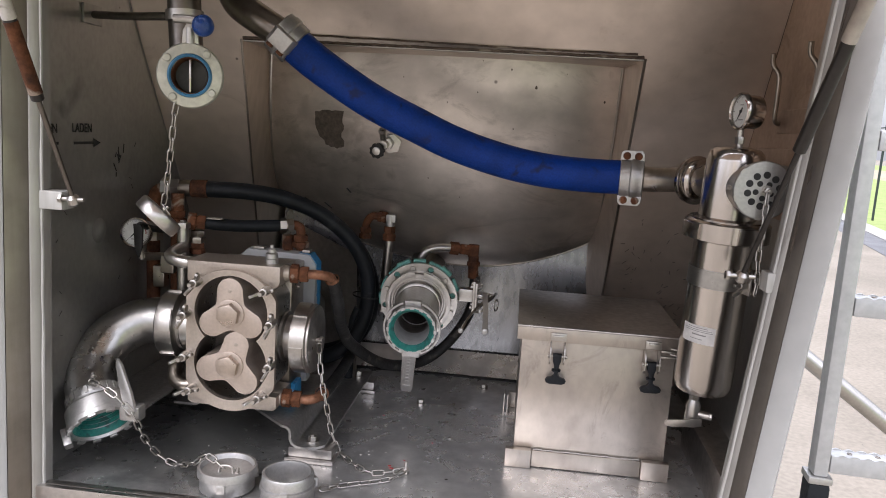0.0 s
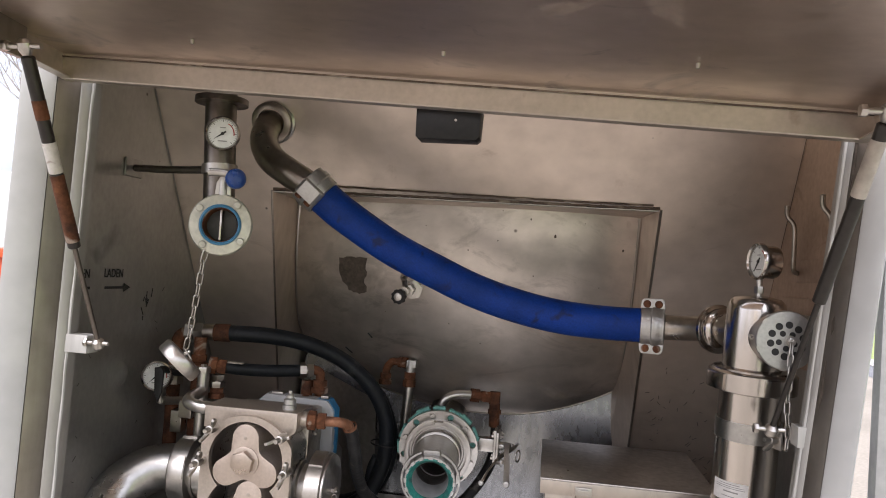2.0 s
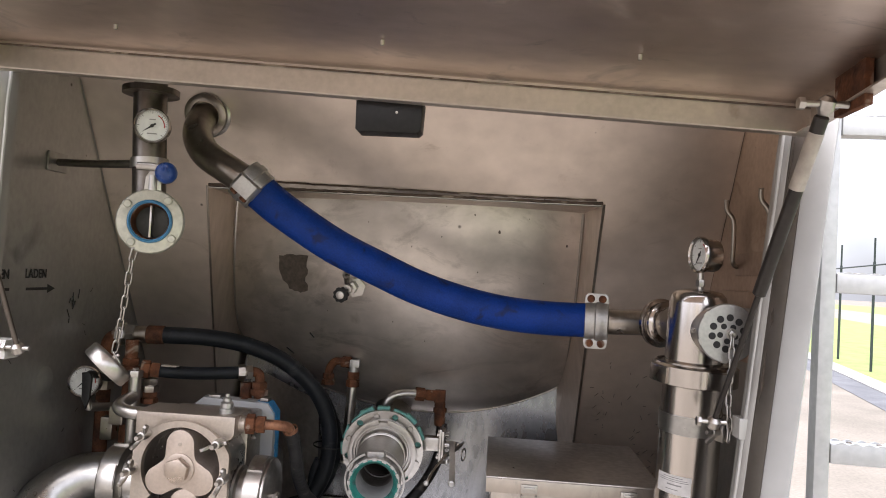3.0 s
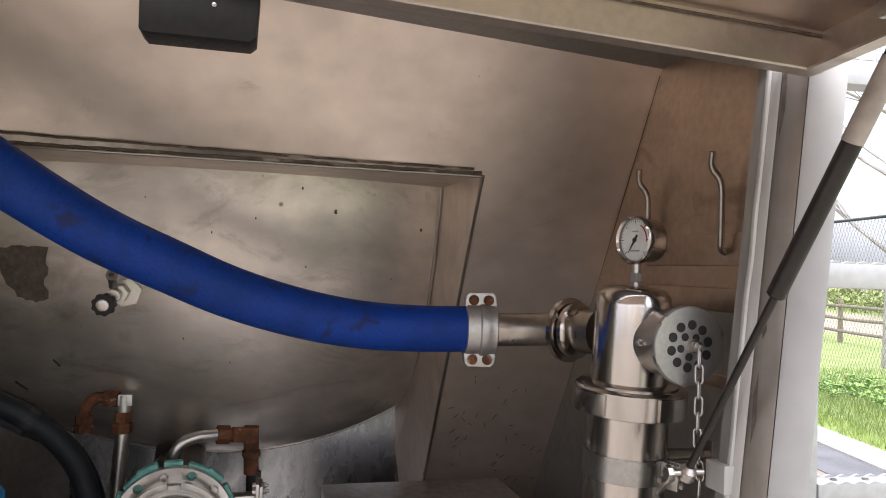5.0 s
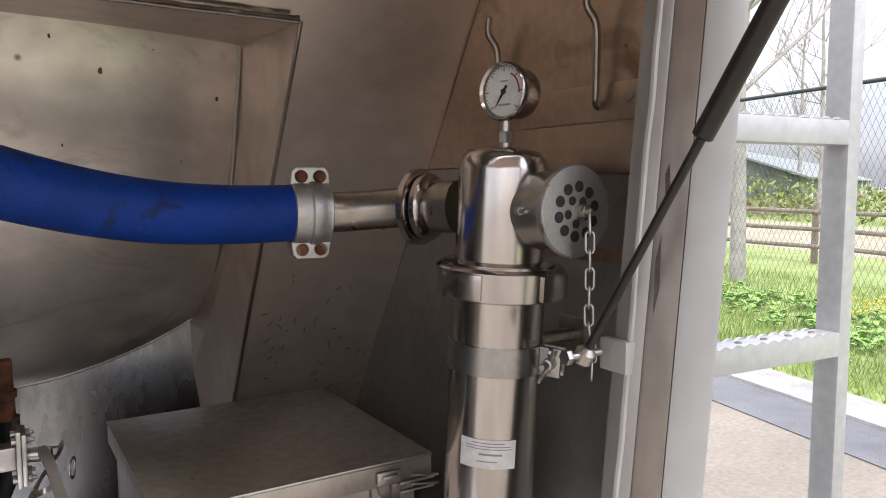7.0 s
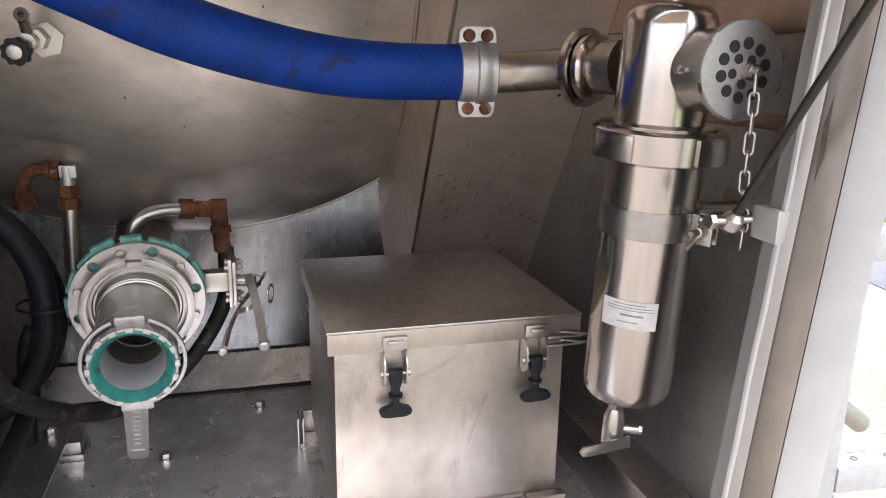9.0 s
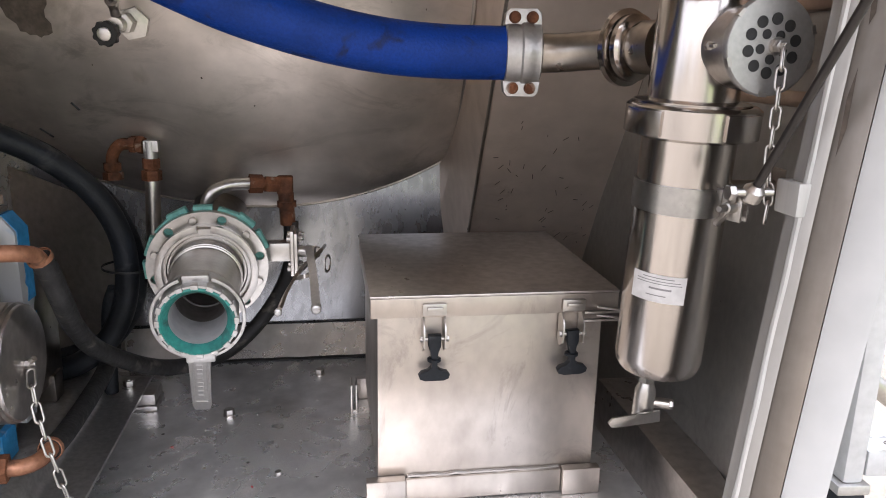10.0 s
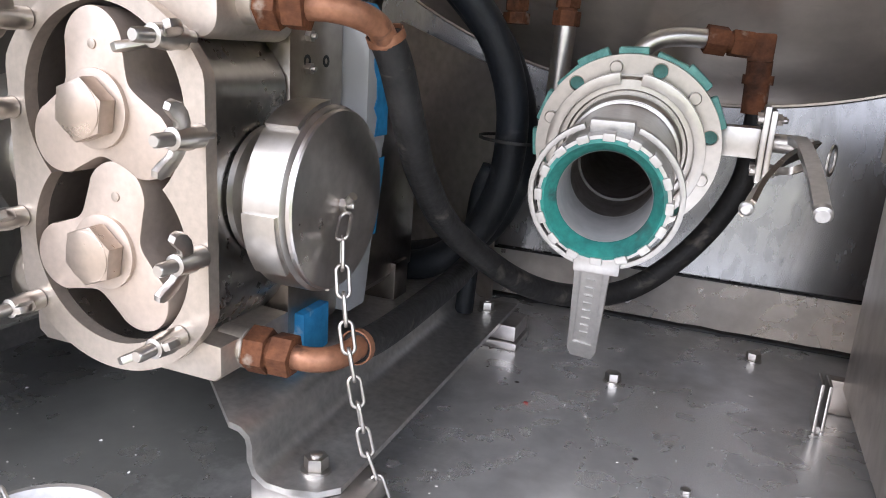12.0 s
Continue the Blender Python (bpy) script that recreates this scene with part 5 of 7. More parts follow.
for a0, a1 in ((-60, 82), (98, 240)):
    n = 20
    poly = [((0.084) * math.cos(radians(a0 + (a1 - a0) * i / n)), 0.084 * math.sin(radians(a0 + (a1 - a0) * i / n))) for i in range(n + 1)]
    poly += [((0.072) * math.cos(radians(a1 - (a1 - a0) * i / n)), 0.072 * math.sin(radians(a1 - (a1 - a0) * i / n))) for i in range(n + 1)]
    prism(bm, poly, m @ Matrix.Translation((0, 0, 0.030)), 0.009, 0.0012)
part("split_ring", bm, STEEL, out)
bm = B()
hollow(bm, [(0.0495, 0.02), (0.061, 0.02), (0.061, 0.040), (0.056, 0.046), (0.055, 0.146), (0.057, 0.150), (0.057, 0.168), (0.047, 0.168)], m, 48)
part("neck", bm, STEEL, out)
for h in (0.052, 0.060):
    part("groove_ring", hollow(B(), [(0.0565, h), (0.0590, h + 0.001), (0.0590, h + 0.004), (0.0565, h + 0.005)], m, 48), STEEL, out)
# quick coupling mouth, on a longer neck
m = aim(OUT, AX, up=(0, 0, 1)) @ Matrix.Translation((0, 0, 0.048)) @ Matrix.Diagonal((0.94, 0.94, 1, 1))
bm = B()
hollow(bm, [(0.0512, 0.112), (0.062, 0.112), (0.065, 0.118), (0.066, 0.160), (0.0655, 0.183), (0.0575, 0.184), (0.0555, 0.175), (0.0515, 0.165)], m, 56)
mouth = part("coupling_body", bm, ALU, out, "cast aluminium coupling mouth")
for k in range(16):
    bm = B()
    box(bm, 0.0600, 0.0680, -0.0060, 0.0060, 0.172, 0.1875, 0.0015, m=m @ pose(0, 0, 0, 0, 0, 22.5 * k))
    part("claw", bm, ALU, mouth)
part("seal", hollow(B(), [(0.0470, 0.158), (0.0605, 0.158), (0.0620, 0.1852), (0.0585, 0.1862), (0.0500, 0.1740), (0.0475, 0.1700)], m, 48), TEAL, mouth, "teal rubber seal")
# Light is in the bore's colours: pale at the mouth, dark for shade behind.
part("bore", lathe(B(), [(0.0462, 0.098), (0.0470, 0.100), (0.0470, 0.171), (0.0478, 0.172)], m, 48, close=False), PALE_BORE, mouth, "pale steel bore")
part("inner_bore", lathe(B(), [(0.046, -0.20), (0.046, 0.020), (0.0475, 0.024), (0.0475, 0.095)], m, 48, close=False), BORE, mouth, "steel bore darkened for the shade in its depth")
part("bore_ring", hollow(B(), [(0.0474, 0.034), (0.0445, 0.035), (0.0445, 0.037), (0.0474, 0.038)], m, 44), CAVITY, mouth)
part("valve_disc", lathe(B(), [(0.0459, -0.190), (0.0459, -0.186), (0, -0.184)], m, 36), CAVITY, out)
# loose cam ring
bm = B()
arc_a = [radians(110 + 320 * i / 40) for i in range(41)]
prism(bm, [(0.0785 * math.cos(a), 0.0785 * math.sin(a) - 0.002) for a in arc_a] + [(0.0725 * math.cos(a), 0.0725 * math.sin(a) - 0.002) for a in arc_a[::-1]], m @ Matrix.Translation((0, 0, 0.158)), 0.011, 0.0015)
part("cam_ring", bm, ALU, out)
bm = B()
box(bm, -0.022, 0.022, 0.062, 0.076, 0.150, 0.166, 0.003, m=m)
part("ring_clip", bm, ALU, out)
bm = B()
box(bm, -0.024, 0.024, -0.082, -0.062, 0.158, 0.178, 0.003, m=m)
part("lever_base", bm, ALU, out)
tipv = m @ Vector((0, -0.072, 0.170))
bm = B()
lm = Matrix(((1, 0, 0, tipv.x - 0.004), (0, 0, 1, tipv.y + 0.002), (0, 1, 0, tipv.z), (0, 0, 0, 1))) @ pose(0, 0, 0, -28, 0, 0) @ pose(0, 0, 0, 0, 0, -5)
prism(bm, [(-0.018, 0.002), (0.018, 0.002), (0.0160, -0.138), (0.012, -0.149), (-0.012, -0.149), (-0.0160, -0.138)], lm, 0.009, 0.002)
lv = part("lever", bm, ALU, out, "cast lever with raised lettering bars")
bm = B()
for sx in (-1, 1):
    box(bm, sx * 0.0112 - 0.001, sx * 0.0112 + 0.001, -0.124, -0.014, -0.0018, 0.0002, m=lm)
for v in (-0.124, -0.014):
    box(bm, -0.0122, 0.0122, v - 0.001, v + 0.001, -0.0018, 0.0002, m=lm)
for k in range(8):
    box(bm, -0.0045, 0.0045, -0.112 + 0.0115 * k, -0.105 + 0.0115 * k, -0.0014, 0.0002, m=lm)
tagged(part("raised_lettering", bm, ALU, lv), kind="stuff")

# lever valve at the side of the flange
drive = thing("valve_actuator", (0.03, 2.25, 0.31), "steel valve lever with two curved handles", "valve lever")
bm = B()
box(bm, -0.014, 0.040, 2.300, 2.335, 0.309, 0.345, 0.003)
part("arm", bm, STEEL, drive)
bm = B()
box(bm, 0.040, 0.047, 2.286, 2.346, 0.283, 0.371, 0.002)
box(bm, 0.0475, 0.054, 2.282, 2.342, 0.287, 0.367, 0.002)
part("plate", bm, STEEL, drive)
for z in (0.296, 0.356):
    for y in (2.294, 2.332):
        bm = B()
        hexbolt(bm, (0.054, y, z), (1, 0, 0), 0.011, 0.007, 0.005)
        lathe(bm, [(0.006, 0), (0.006, 0.006)], aim((0.040, y, z), (-1, 0, 0)), 12)
        part("plate_bolt", bm, STEEL, drive)
bm = B()
cyl(bm, (0.054, 2.300, 0.330), (0.088, 2.290, 0.330), 0.011, 18)
hexbolt(bm, (0.088, 2.29, 0.330), (1, 0, 0), 0.018, 0.008)
part("spindle", bm, STEEL, drive)
def blade(path, w, t, side):
    """A flat bar swept along a path; side is the way its width runs."""
    bm = B()
    pts = spline(path, 6)
    s = Vector(side).normalized()
    rows = []
    for i, q in enumerate(pts):
        d = (pts[min(i + 1, len(pts) - 1)] - pts[max(i - 1, 0)]).normalized()
        n_ = d.cross(s).normalized()
        rows.append([bm.verts.new(q + s * a * w / 2 + n_ * b * t / 2) for a, b in ((-1, -1), (1, -1), (1, 1), (-1, 1))])
    for a, b in zip(rows, rows[1:]):
        for k in range(4):
            bm.faces.new((a[k], a[(k + 1) % 4], b[(k + 1) % 4], b[k]))
    bm.faces.new(rows[0])
    bm.faces.new(rows[-1])
    return bm


part("handle", blade([(0.102, 2.335, 0.326), (0.092, 2.270, 0.330), (0.062, 2.190, 0.322), (0.041, 2.115, 0.306), (0.031, 2.055, 0.292)], 0.019, 0.005, (0.45, -0.30, 0.8)), STEEL_PIPE, drive)
part("handle_tip", lathe(B(), [(0.004, 0), (0.0065, 0.002), (0.0065, 0.006), (0.004, 0.008)], aim((0.031, 2.057, 0.293), (-0.15, -0.95, -0.25)), 16), ALU, drive)
part("handle", blade([(0.074, 2.300, 0.336), (0.080, 2.220, 0.336), (0.087, 2.130, 0.318), (0.091, 2.060, 0.296)], 0.014, 0.009, (1, 0.0, 0.1)), ALU, drive)
part("handle_tip", lathe(B(), [(0.006, 0), (0.0085, 0.002), (0.0085, 0.010), (0.006, 0.012)], aim((0.091, 2.062, 0.297), (0, -0.95, -0.3)), 16), ALU, drive)
part("link", blade([(0.055, 2.170, 0.314), (0.070, 2.180, 0.314), (0.086, 2.170, 0.324)], 0.008, 0.003, (0, 0.3, 1)), STEEL, drive)
bm = B()
hollow(bm, [(0.013, 0), (0.017, 0), (0.017, 0.002), (0.013, 0.002)], aim((0.109, 2.230, 0.323), (1, -0.35, 0)), 24)
part("ring", bm, STEEL, drive)


# ---- stainless tool box ----
tb = thing("storage_box", (0.36, 2.13, 0.0), "bare stainless steel box with a hinged lid and rubber latches", "box")
bm = B()
box(bm, 0.183, 0.537, 1.953, 2.325, 0.036, 0.330, 0.0025)
part("body", bm, BOX_STEEL, tb)
bm = B()
v = [(0.171, 1.934), (0.556, 1.934), (0.556, 2.338), (0.171, 2.338)]
prism(bm, v, Matrix.Translation((0, 0, 0.348)), 0.004, 0.0015)
lid = part("lid", bm, LID_STEEL, tb)
for x0, x1, y0, y1 in ((0.172, 0.555, 1.935, 1.938), (0.172, 0.555, 2.334, 2.337), (0.172, 0.175, 1.938, 2.334), (0.552, 0.555, 1.938, 2.334)):
    bm = B()
    box(bm, x0, x1, y0, y1, 0.317, 0.3475, 0.0012)
    part("lid_edge", bm, BOX_STEEL, lid)
for x0, x1 in ((0.164, 0.226), (0.484, 0.547)):
    for y0, y1 in ((1.934, 1.952), (2.326, 2.344)):
        bm = B()
        box(bm, x0, x1, y0, y1, 0.0005, 0.046, 0.002)
        part("corner_foot", bm, BOX_STEEL, tb)
bm = B()
box(bm, 0.227, 0.483, 1.944, 1.951, 0.002, 0.042, 0.002)
part("base_rail", bm, BOX_STEEL, tb)
bm = B()
rr = random.Random(8)
tube(bm, [(x, 1.9515, 0.044 + rr.uniform(-0.001, 0.001)) for x in np.linspace(0.23, 0.48, 20)], 0.003, 7, 2)
part("weld", bm, STEEL, tb)
for x, tilt in ((0.267, 0), (0.482, 2)):
    bm = B()
    box(bm, x - 0.018, x + 0.018, 1.928, 1.933, 0.322, 0.340, 0.0015)
    box(bm, x - 0.012, x + 0.012, 1.922, 1.928, 0.330, 0.336, 0.0015)
    kp = part("latch_keeper", bm, STEEL, tb)
    bm = B()
    for s in (-1, 1):
        prism(bm, [(1.950, 0.325), (1.950, 0.270), (1.940, 0.262), (1.924, 0.272), (1.922, 0.300), (1.934, 0.318)], Matrix(((0, 0, 1, x + s * 0.016 - 0.0012), (1, 0, 0, 0), (0, 1, 0, 0), (0, 0, 0, 1))), 0.0024)
    cyl(bm, (x - 0.022, 1.930, 0.285), (x + 0.022, 1.930, 0.285), 0.0035, 12)
    for s in (-1, 1):
        hexbolt(bm, (x + s * 0.0175, 1.930, 0.285), (s, 0, 0), 0.009, 0.004)
    part("latch_bracket", bm, STEEL, tb)
    bm = B()
    mm = Matrix(((1, 0, 0, x), (0, 0, -1, 1.936), (0, 1, 0, 0.0), (0, 0, 0, 1))) @ Matrix.Translation((0, 0.275, 0)) @ pose(0, 0, 0, 0, 0, tilt) @ Matrix.Translation((0, -0.275, 0))
    half = [(0.010, 0.292), (0.0095, 0.274), (0.006, 0.264), (0.0048, 0.254), (0.0048, 0.241), (0.010, 0.236), (0.020, 0.233), (0.0240, 0.228), (0.022, 0.222), (0.014, 0.2190)]
    prism(bm, half + [(-u, v) for u, v in half[::-1]], mm, 0.014, 0.003)
    hollow(bm, [(0.005, 0.0), (0.0105, 0.002), (0.0105, 0.006), (0.005, 0.008)], aim((x, 1.929, 0.248), (0, 0, 1)), 18)
    part("rubber_latch", bm, RUBBER, tb, "black rubber T-handle latch")
for dz in (0.0, 0.013):
    bm = B()
    tube(bm, [(0.520, 1.932, 0.326 - dz), (0.555, 1.926, 0.322 - dz), (0.562, 1.932, 0.318 - dz), (0.556, 1.938, 0.316 - dz), (0.525, 1.935, 0.318 - dz)], 0.002, 8)
    part("wire_loop", bm, STEEL, tb)
bm = B()
box(bm, 0.500, 0.556, 1.9285, 1.9335, 0.316, 0.320, 0.001)
box(bm, 0.500, 0.556, 1.9285, 1.9335, 0.303, 0.307, 0.001)
part("hasp", bm, STEEL, tb)

# clip on the floor beside the box
bm = B()
box(bm, 0.150, 0.154, 2.262, 2.302, 0.0, 0.062, 0.0012)
box(bm, 0.160, 0.164, 2.270, 2.310, 0.0, 0.058, 0.0012)
box(bm, 0.1545, 0.1595, 2.272, 2.300, 0.0, 0.004)
solid("floor_clip", bm, STEEL, "small folded steel clip on the floor", "clip")
for x, y in ((-0.089, 2.286), (0.087, 2.463), (0.02, 2.06)):
    bm = B()
    hexbolt(bm, (x, y, 0.0), (0, 0, 1), 0.018 if y != 2.06 else 0.010, 0.011 if y != 2.06 else 0.003, washer=0.012 if y != 2.06 else 0, rot=x * 9)
    solid("floor_bolt", bm, STEEL, "steel hexagon bolt through the floor", "bolt", group="floor bolts")

# ---- strainer with vent ----
CX, CY = 0.572, 1.795
st = thing("strainer", (CX, CY, 0.20), "polished stainless strainer housing with a slotted ring nut", "filter")
m = aim((CX, CY, 0), (0, 0, 1))
# the whole housing hangs a little out of plumb
LEAN = Matrix.Translation((CX, CY, 0.600)) @ pose(0, 0, 0, 3.0, 1.1, 0) @ Matrix.Translation((-CX, -CY, -0.600))
upright = m
m = LEAN @ upright
bm = B()
lathe(bm, [(0.0, 0.274), (0.040, 0.275), (0.052, 0.279), (0.0570, 0.287), (0.0590, 0.299), (0.0590, 0.515)], m, 56)
part("bowl", bm, POLISHED, st, "mirror-polished bowl")
bm = B()
lathe(bm, [(0.0590, 0.515), (0.0590, 0.606)], m, 56)
part("neck", bm, POLISHED, st)
bm = B()
hollow(bm, [(0.0594, 0.508), (0.0620, 0.508), (0.0620, 0.544), (0.0594, 0.544)], m, 56)
cl = part("clamp_band", bm, BEND_STEEL, st)
for s in (0, 1):
    bm = B()
    box(bm, 0.062, 0.090, -0.004 + 0.014 * s, 0.000 + 0.014 * s, 0.508, 0.544, 0.001, m=m @ pose(0, 0, 0, 0, 0, -62))
    part("clamp_ear", bm, STEEL, cl)
q = m @ pose(0, 0, 0, 0, 0, -62) @ Vector((0.078, -0.004, 0.526))
wingnut(st, q, (m @ pose(0, 0, 0, 0, 0, -62)).to_3x3() @ Vector((0, -1, 0)), 70, 0.8)
union_nut(st, (CX, CY, 0.600), m.to_3x3() @ Vector((0, 0, 1)), 0.083, 0.043, 0.0575, POLISHED, name="ring_nut")
bm = B()
lathe(bm, [(0.056, 0.604), (0.070, 0.638), (0.071, 0.646), (0.062, 0.648), (0.0560, 0.649), (0.0555, 0.762), (0.0525, 0.776), (0.044, 0.785), (0.020, 0.789), (0.0, 0.790)], Matrix.Translation((-0.003, 0, 0)) @ m, 56)
part("head", bm, POLISHED, st, "polished head with a rounded top")
# gauge on top
bm = B()
cyl(bm, (0.575, 1.787, 0.786), (0.575, 1.787, 0.823), 0.0065, 16)
hexbolt(bm, (0.575, 1.787, 0.794), (0, 0, 1), 0.016, 0.014)
part("gauge_stem", bm, STEEL, st)
gauge(st, (0.571, 1.785, 0.857), (-0.97, -0.24, 0.0), 0.0345, 235, "liquid-filled pressure gauge in a steel case")
# vent with perforated disc
vent = part("vent_neck", lathe(B(), [(0.052, 0.030), (0.049, 0.036), (0.0465, 0.046), (0.0465, 0.090), (0.049, 0.096)], aim((0.593, 1.779, 0.711), (0.06, -1, 0)), 44), STEEL, st)
dm = aim((0.599, 1.680, 0.711), (0.05, -1, 0))
bm = B()
hollow(bm, [(0.0430, -0.011), (0.0535, -0.011), (0.0545, -0.009), (0.0545, -0.002), (0.0530, 0.0), (0.0430, 0.0)], dm, 56)
disc = part("perforated_disc", bm, ALU, vent, "perforated pale metal vent disc")
bm = B()
lathe(bm, [(0.0430, -0.004), (0.0430, -0.0002), (0, -0.0002)], dm, 48)
part("disc_face", bm, ALU, vent)
# No real perforations: raised black discs stand in for their shade.
for rad, cnt, hr, off in ((0.0290, 10, 0.0066, 12), (0.0145, 5, 0.0054, 50)):
    for k in range(cnt):
        a = radians(360 / cnt * k + off)
        c = dm @ Vector((rad * math.cos(a), rad * math.sin(a), 0))
        part("vent_hole", lathe(B(), [(hr, -0.0001), (hr, 0.0006), (hr * 0.86, 0.0006), (hr * 0.84, 0.0001), (0, 0.0001)], aim(c, (0.05, -1, 0)), 20), INK, vent)
for a in (20, 140, 200, 265, 340):
    bm = B()
    box(bm, 0.0505, 0.0552, -0.005, 0.005, -0.006, 0.0008, m=dm @ pose(0, 0, 0, 0, 0, a))
    part("rim_notch", bm, LID_STEEL, vent)
bm = B()
hexbolt(bm, dm @ Vector((0.006, 0.0, 0.0)), (0.05, -1, 0), 0.013, 0.008, 0.008, washer=0.010)
part("disc_nut", bm, STEEL, vent)
for k in range(3):
    a = radians(120 * k + 60)
    bm = B()
    hexbolt(bm, dm @ Vector((0.048 * math.cos(a), 0.048 * math.sin(a), -0.05)), (0.05, -1, 0), 0.010, 0.006, 0.010)
    part("vent_bolt", bm, STEEL, vent)
# paper label as plain bars
bm = B()
n = 14
rows = []
for z in (0.392, 0.429):
    rows.append([bm.verts.new((CX + 0.0596 * math.cos(radians(a)), CY + 0.0596 * math.sin(radians(a)), z)) for a in np.linspace(-165, -95, n)])
for i in range(n - 1):
    bm.faces.new((rows[0][i], rows[0][i + 1], rows[1][i + 1], rows[1][i]))
bm.transform(LEAN)
lb = part("label", bm, PAPER, st, "white paper label with unreadable grey lines")
for z, a0, a1, h in ((0.424, -150, -110, 0.0012), (0.420, -158, -102, 0.0011), (0.4165, -158, -100, 0.0011), (0.409, -140, -112, 0.0026), (0.4005, -143, -118, 0.0014)):
    bm = B()
    rows = []
    for zz in (z, z + h):
        rows.append([bm.verts.new((CX + 0.0599 * math.cos(radians(a)), CY + 0.0599 * math.sin(radians(a)), zz)) for a in np.linspace(a0, a1, 10)])
    for i in range(9):
        bm.faces.new((rows[0][i], rows[0][i + 1], rows[1][i + 1], rows[1][i]))
    bm.transform(LEAN)
    part("printed_line", bm, GREY_INK, lb)
# drain valve under the bowl
bm = B()
hexbolt(bm, (CX - 0.010, CY, 0.236), (0, 0, 1), 0.020, 0.022)
lathe(bm, [(0.013, 0.176), (0.015, 0.181), (0.015, 0.222), (0.010, 0.236)], aim((CX - 0.010, CY, 0), (0, 0, 1)), 20)
cyl(bm, (CX - 0.010, CY, 0.205), (CX + 0.022, CY - 0.012, 0.205), 0.008, 14)
hexbolt(bm, (CX + 0.022, CY - 0.012, 0.205), (0.9, -0.3, 0), 0.013, 0.006)
bm.transform(Matrix.Translation((0, 0, 0.017)) @ LEAN)
part("drain_valve", bm, STEEL, st)
bm = B()
prism(bm, [(0.01, -0.008), (-0.05, -0.009), (-0.062, -0.007), (-0.066, 0.0), (-0.060, 0.007), (0.01, 0.009)], LEAN @ aim((CX - 0.004, CY - 0.018, 0.208), (0, -1, 0)) @ pose(0, 0, 0, 0, 0, 6), 0.004, 0.001)
part("drain_handle", bm, STEEL, st)

chain([(0.603, 1.664, 0.707), (0.601, 1.660, 0.690), (0.600, 1.658, 0.64), (0.598, 1.656, 0.59), (0.600, 1.652, 0.548), (0.598, 1.650, 0.52)], "steel chain hanging from the vent disc", 0.025, 0.0018)

# pipe from the strainer to the hose
sp = thing("suction_pipe", (0.46, 1.98, 0.70), "dull steel pipe stub with a welded flange", "pipe")
bm = B()
tube(bm, [(0.405, 2.026, 0.702), (0.455, 2.008, 0.703), (0.495, 1.975, 0.707), (0.530, 1.930, 0.711), (0.560, 1.870, 0.712)], 0.0295, 28, 8, radii=lambda t: 0.030 - 0.002 * math.sin(t * math.pi) + (0.006 if t > 0.75 else 0))
part("stub", bm, STEEL_PIPE, sp)
fm = aim((0.530, 1.925, 0.711), (0.45, -0.89, 0))
bm = B()
hollow(bm, [(0.030, -0.006), (0.050, -0.006), (0.053, -0.003), (0.053, 0.005), (0.046, 0.008), (0.030, 0.008)], fm, 44)
part("clamp_flange", bm, POLISHED, sp)
bm = B()
hollow(bm, [(0.030, 0.010), (0.046, 0.012), (0.046, 0.020), (0.040, 0.026), (0.030, 0.028)], fm, 44)
part("ferrule", bm, POLISHED, sp)

# ---- blue suction hose ----
HP = [(-0.352, 1.850, 0.948), (-0.300, 1.866, 0.908), (-0.195, 1.900, 0.842), (-0.095, 1.932, 0.795), (-0.006, 1.958, 0.757), (0.095, 1.985, 0.727), (0.192, 2.006, 0.709), (0.290, 2.023, 0.702), (0.405, 2.030, 0.702)]
hose = thing("suction_hose", (0.0, 1.95, 0.66), "sagging dark blue rubber suction hose with scuffs", "hose")
bm = B()
tube(bm, HP, 0.0395, 32, 14)
part("hose", bm, HOSE_BLUE, hose)


def hose_clamp(p, axis, up, label):
    m = aim(p, axis, up)
    bm = B()
    hollow(bm, [(0.041, -0.026), (0.0455, -0.024), (0.0455, -0.003), (0.048, 0.0), (0.048, 0.012), (0.0455, 0.016), (0.0455, 0.026), (0.041, 0.028)], m, 40)
    c = part("hose_clamp", bm, ALU, hose, label)
    for s in (1, -1):
        bm = B()
        prism(bm, [(-0.028, s * 0.040), (0.028, s * 0.040), (0.026, s * 0.058), (0.020, s * 0.064), (-0.020, s * 0.064), (-0.026, s * 0.058)], m @ pose(0, 0, 0, 0, 90, 0) @ Matrix.Translation((0, 0, -0.018)), 0.036, 0.003)
        part("clamp_ear", bm, ALU, c)
        for u in (-0.013, 0.013):
            bm = B()
            hexbolt(bm, m @ (pose(0, 0, 0, 0, 90, 0) @ Vector((u, s * 0.051, -0.018))), m.to_3x3() @ (pose(0, 0, 0, 0, 90, 0).to_3x3() @ Vector((0, 0, -1))), 0.014, 0.006, washer=0.009)
            part("clamp_bolt", bm, RUST, c)
    return c


hose_clamp((0.407, 2.028, 0.702), (1, -0.15, 0), (0, 0, 1), "cast aluminium hose clamp with rusty bolts")
hose_clamp((-0.368, 1.846, 0.960), (-0.72, -0.18, 0.62), (-0.2, 0.9, 0.3), "cast aluminium hose clamp")
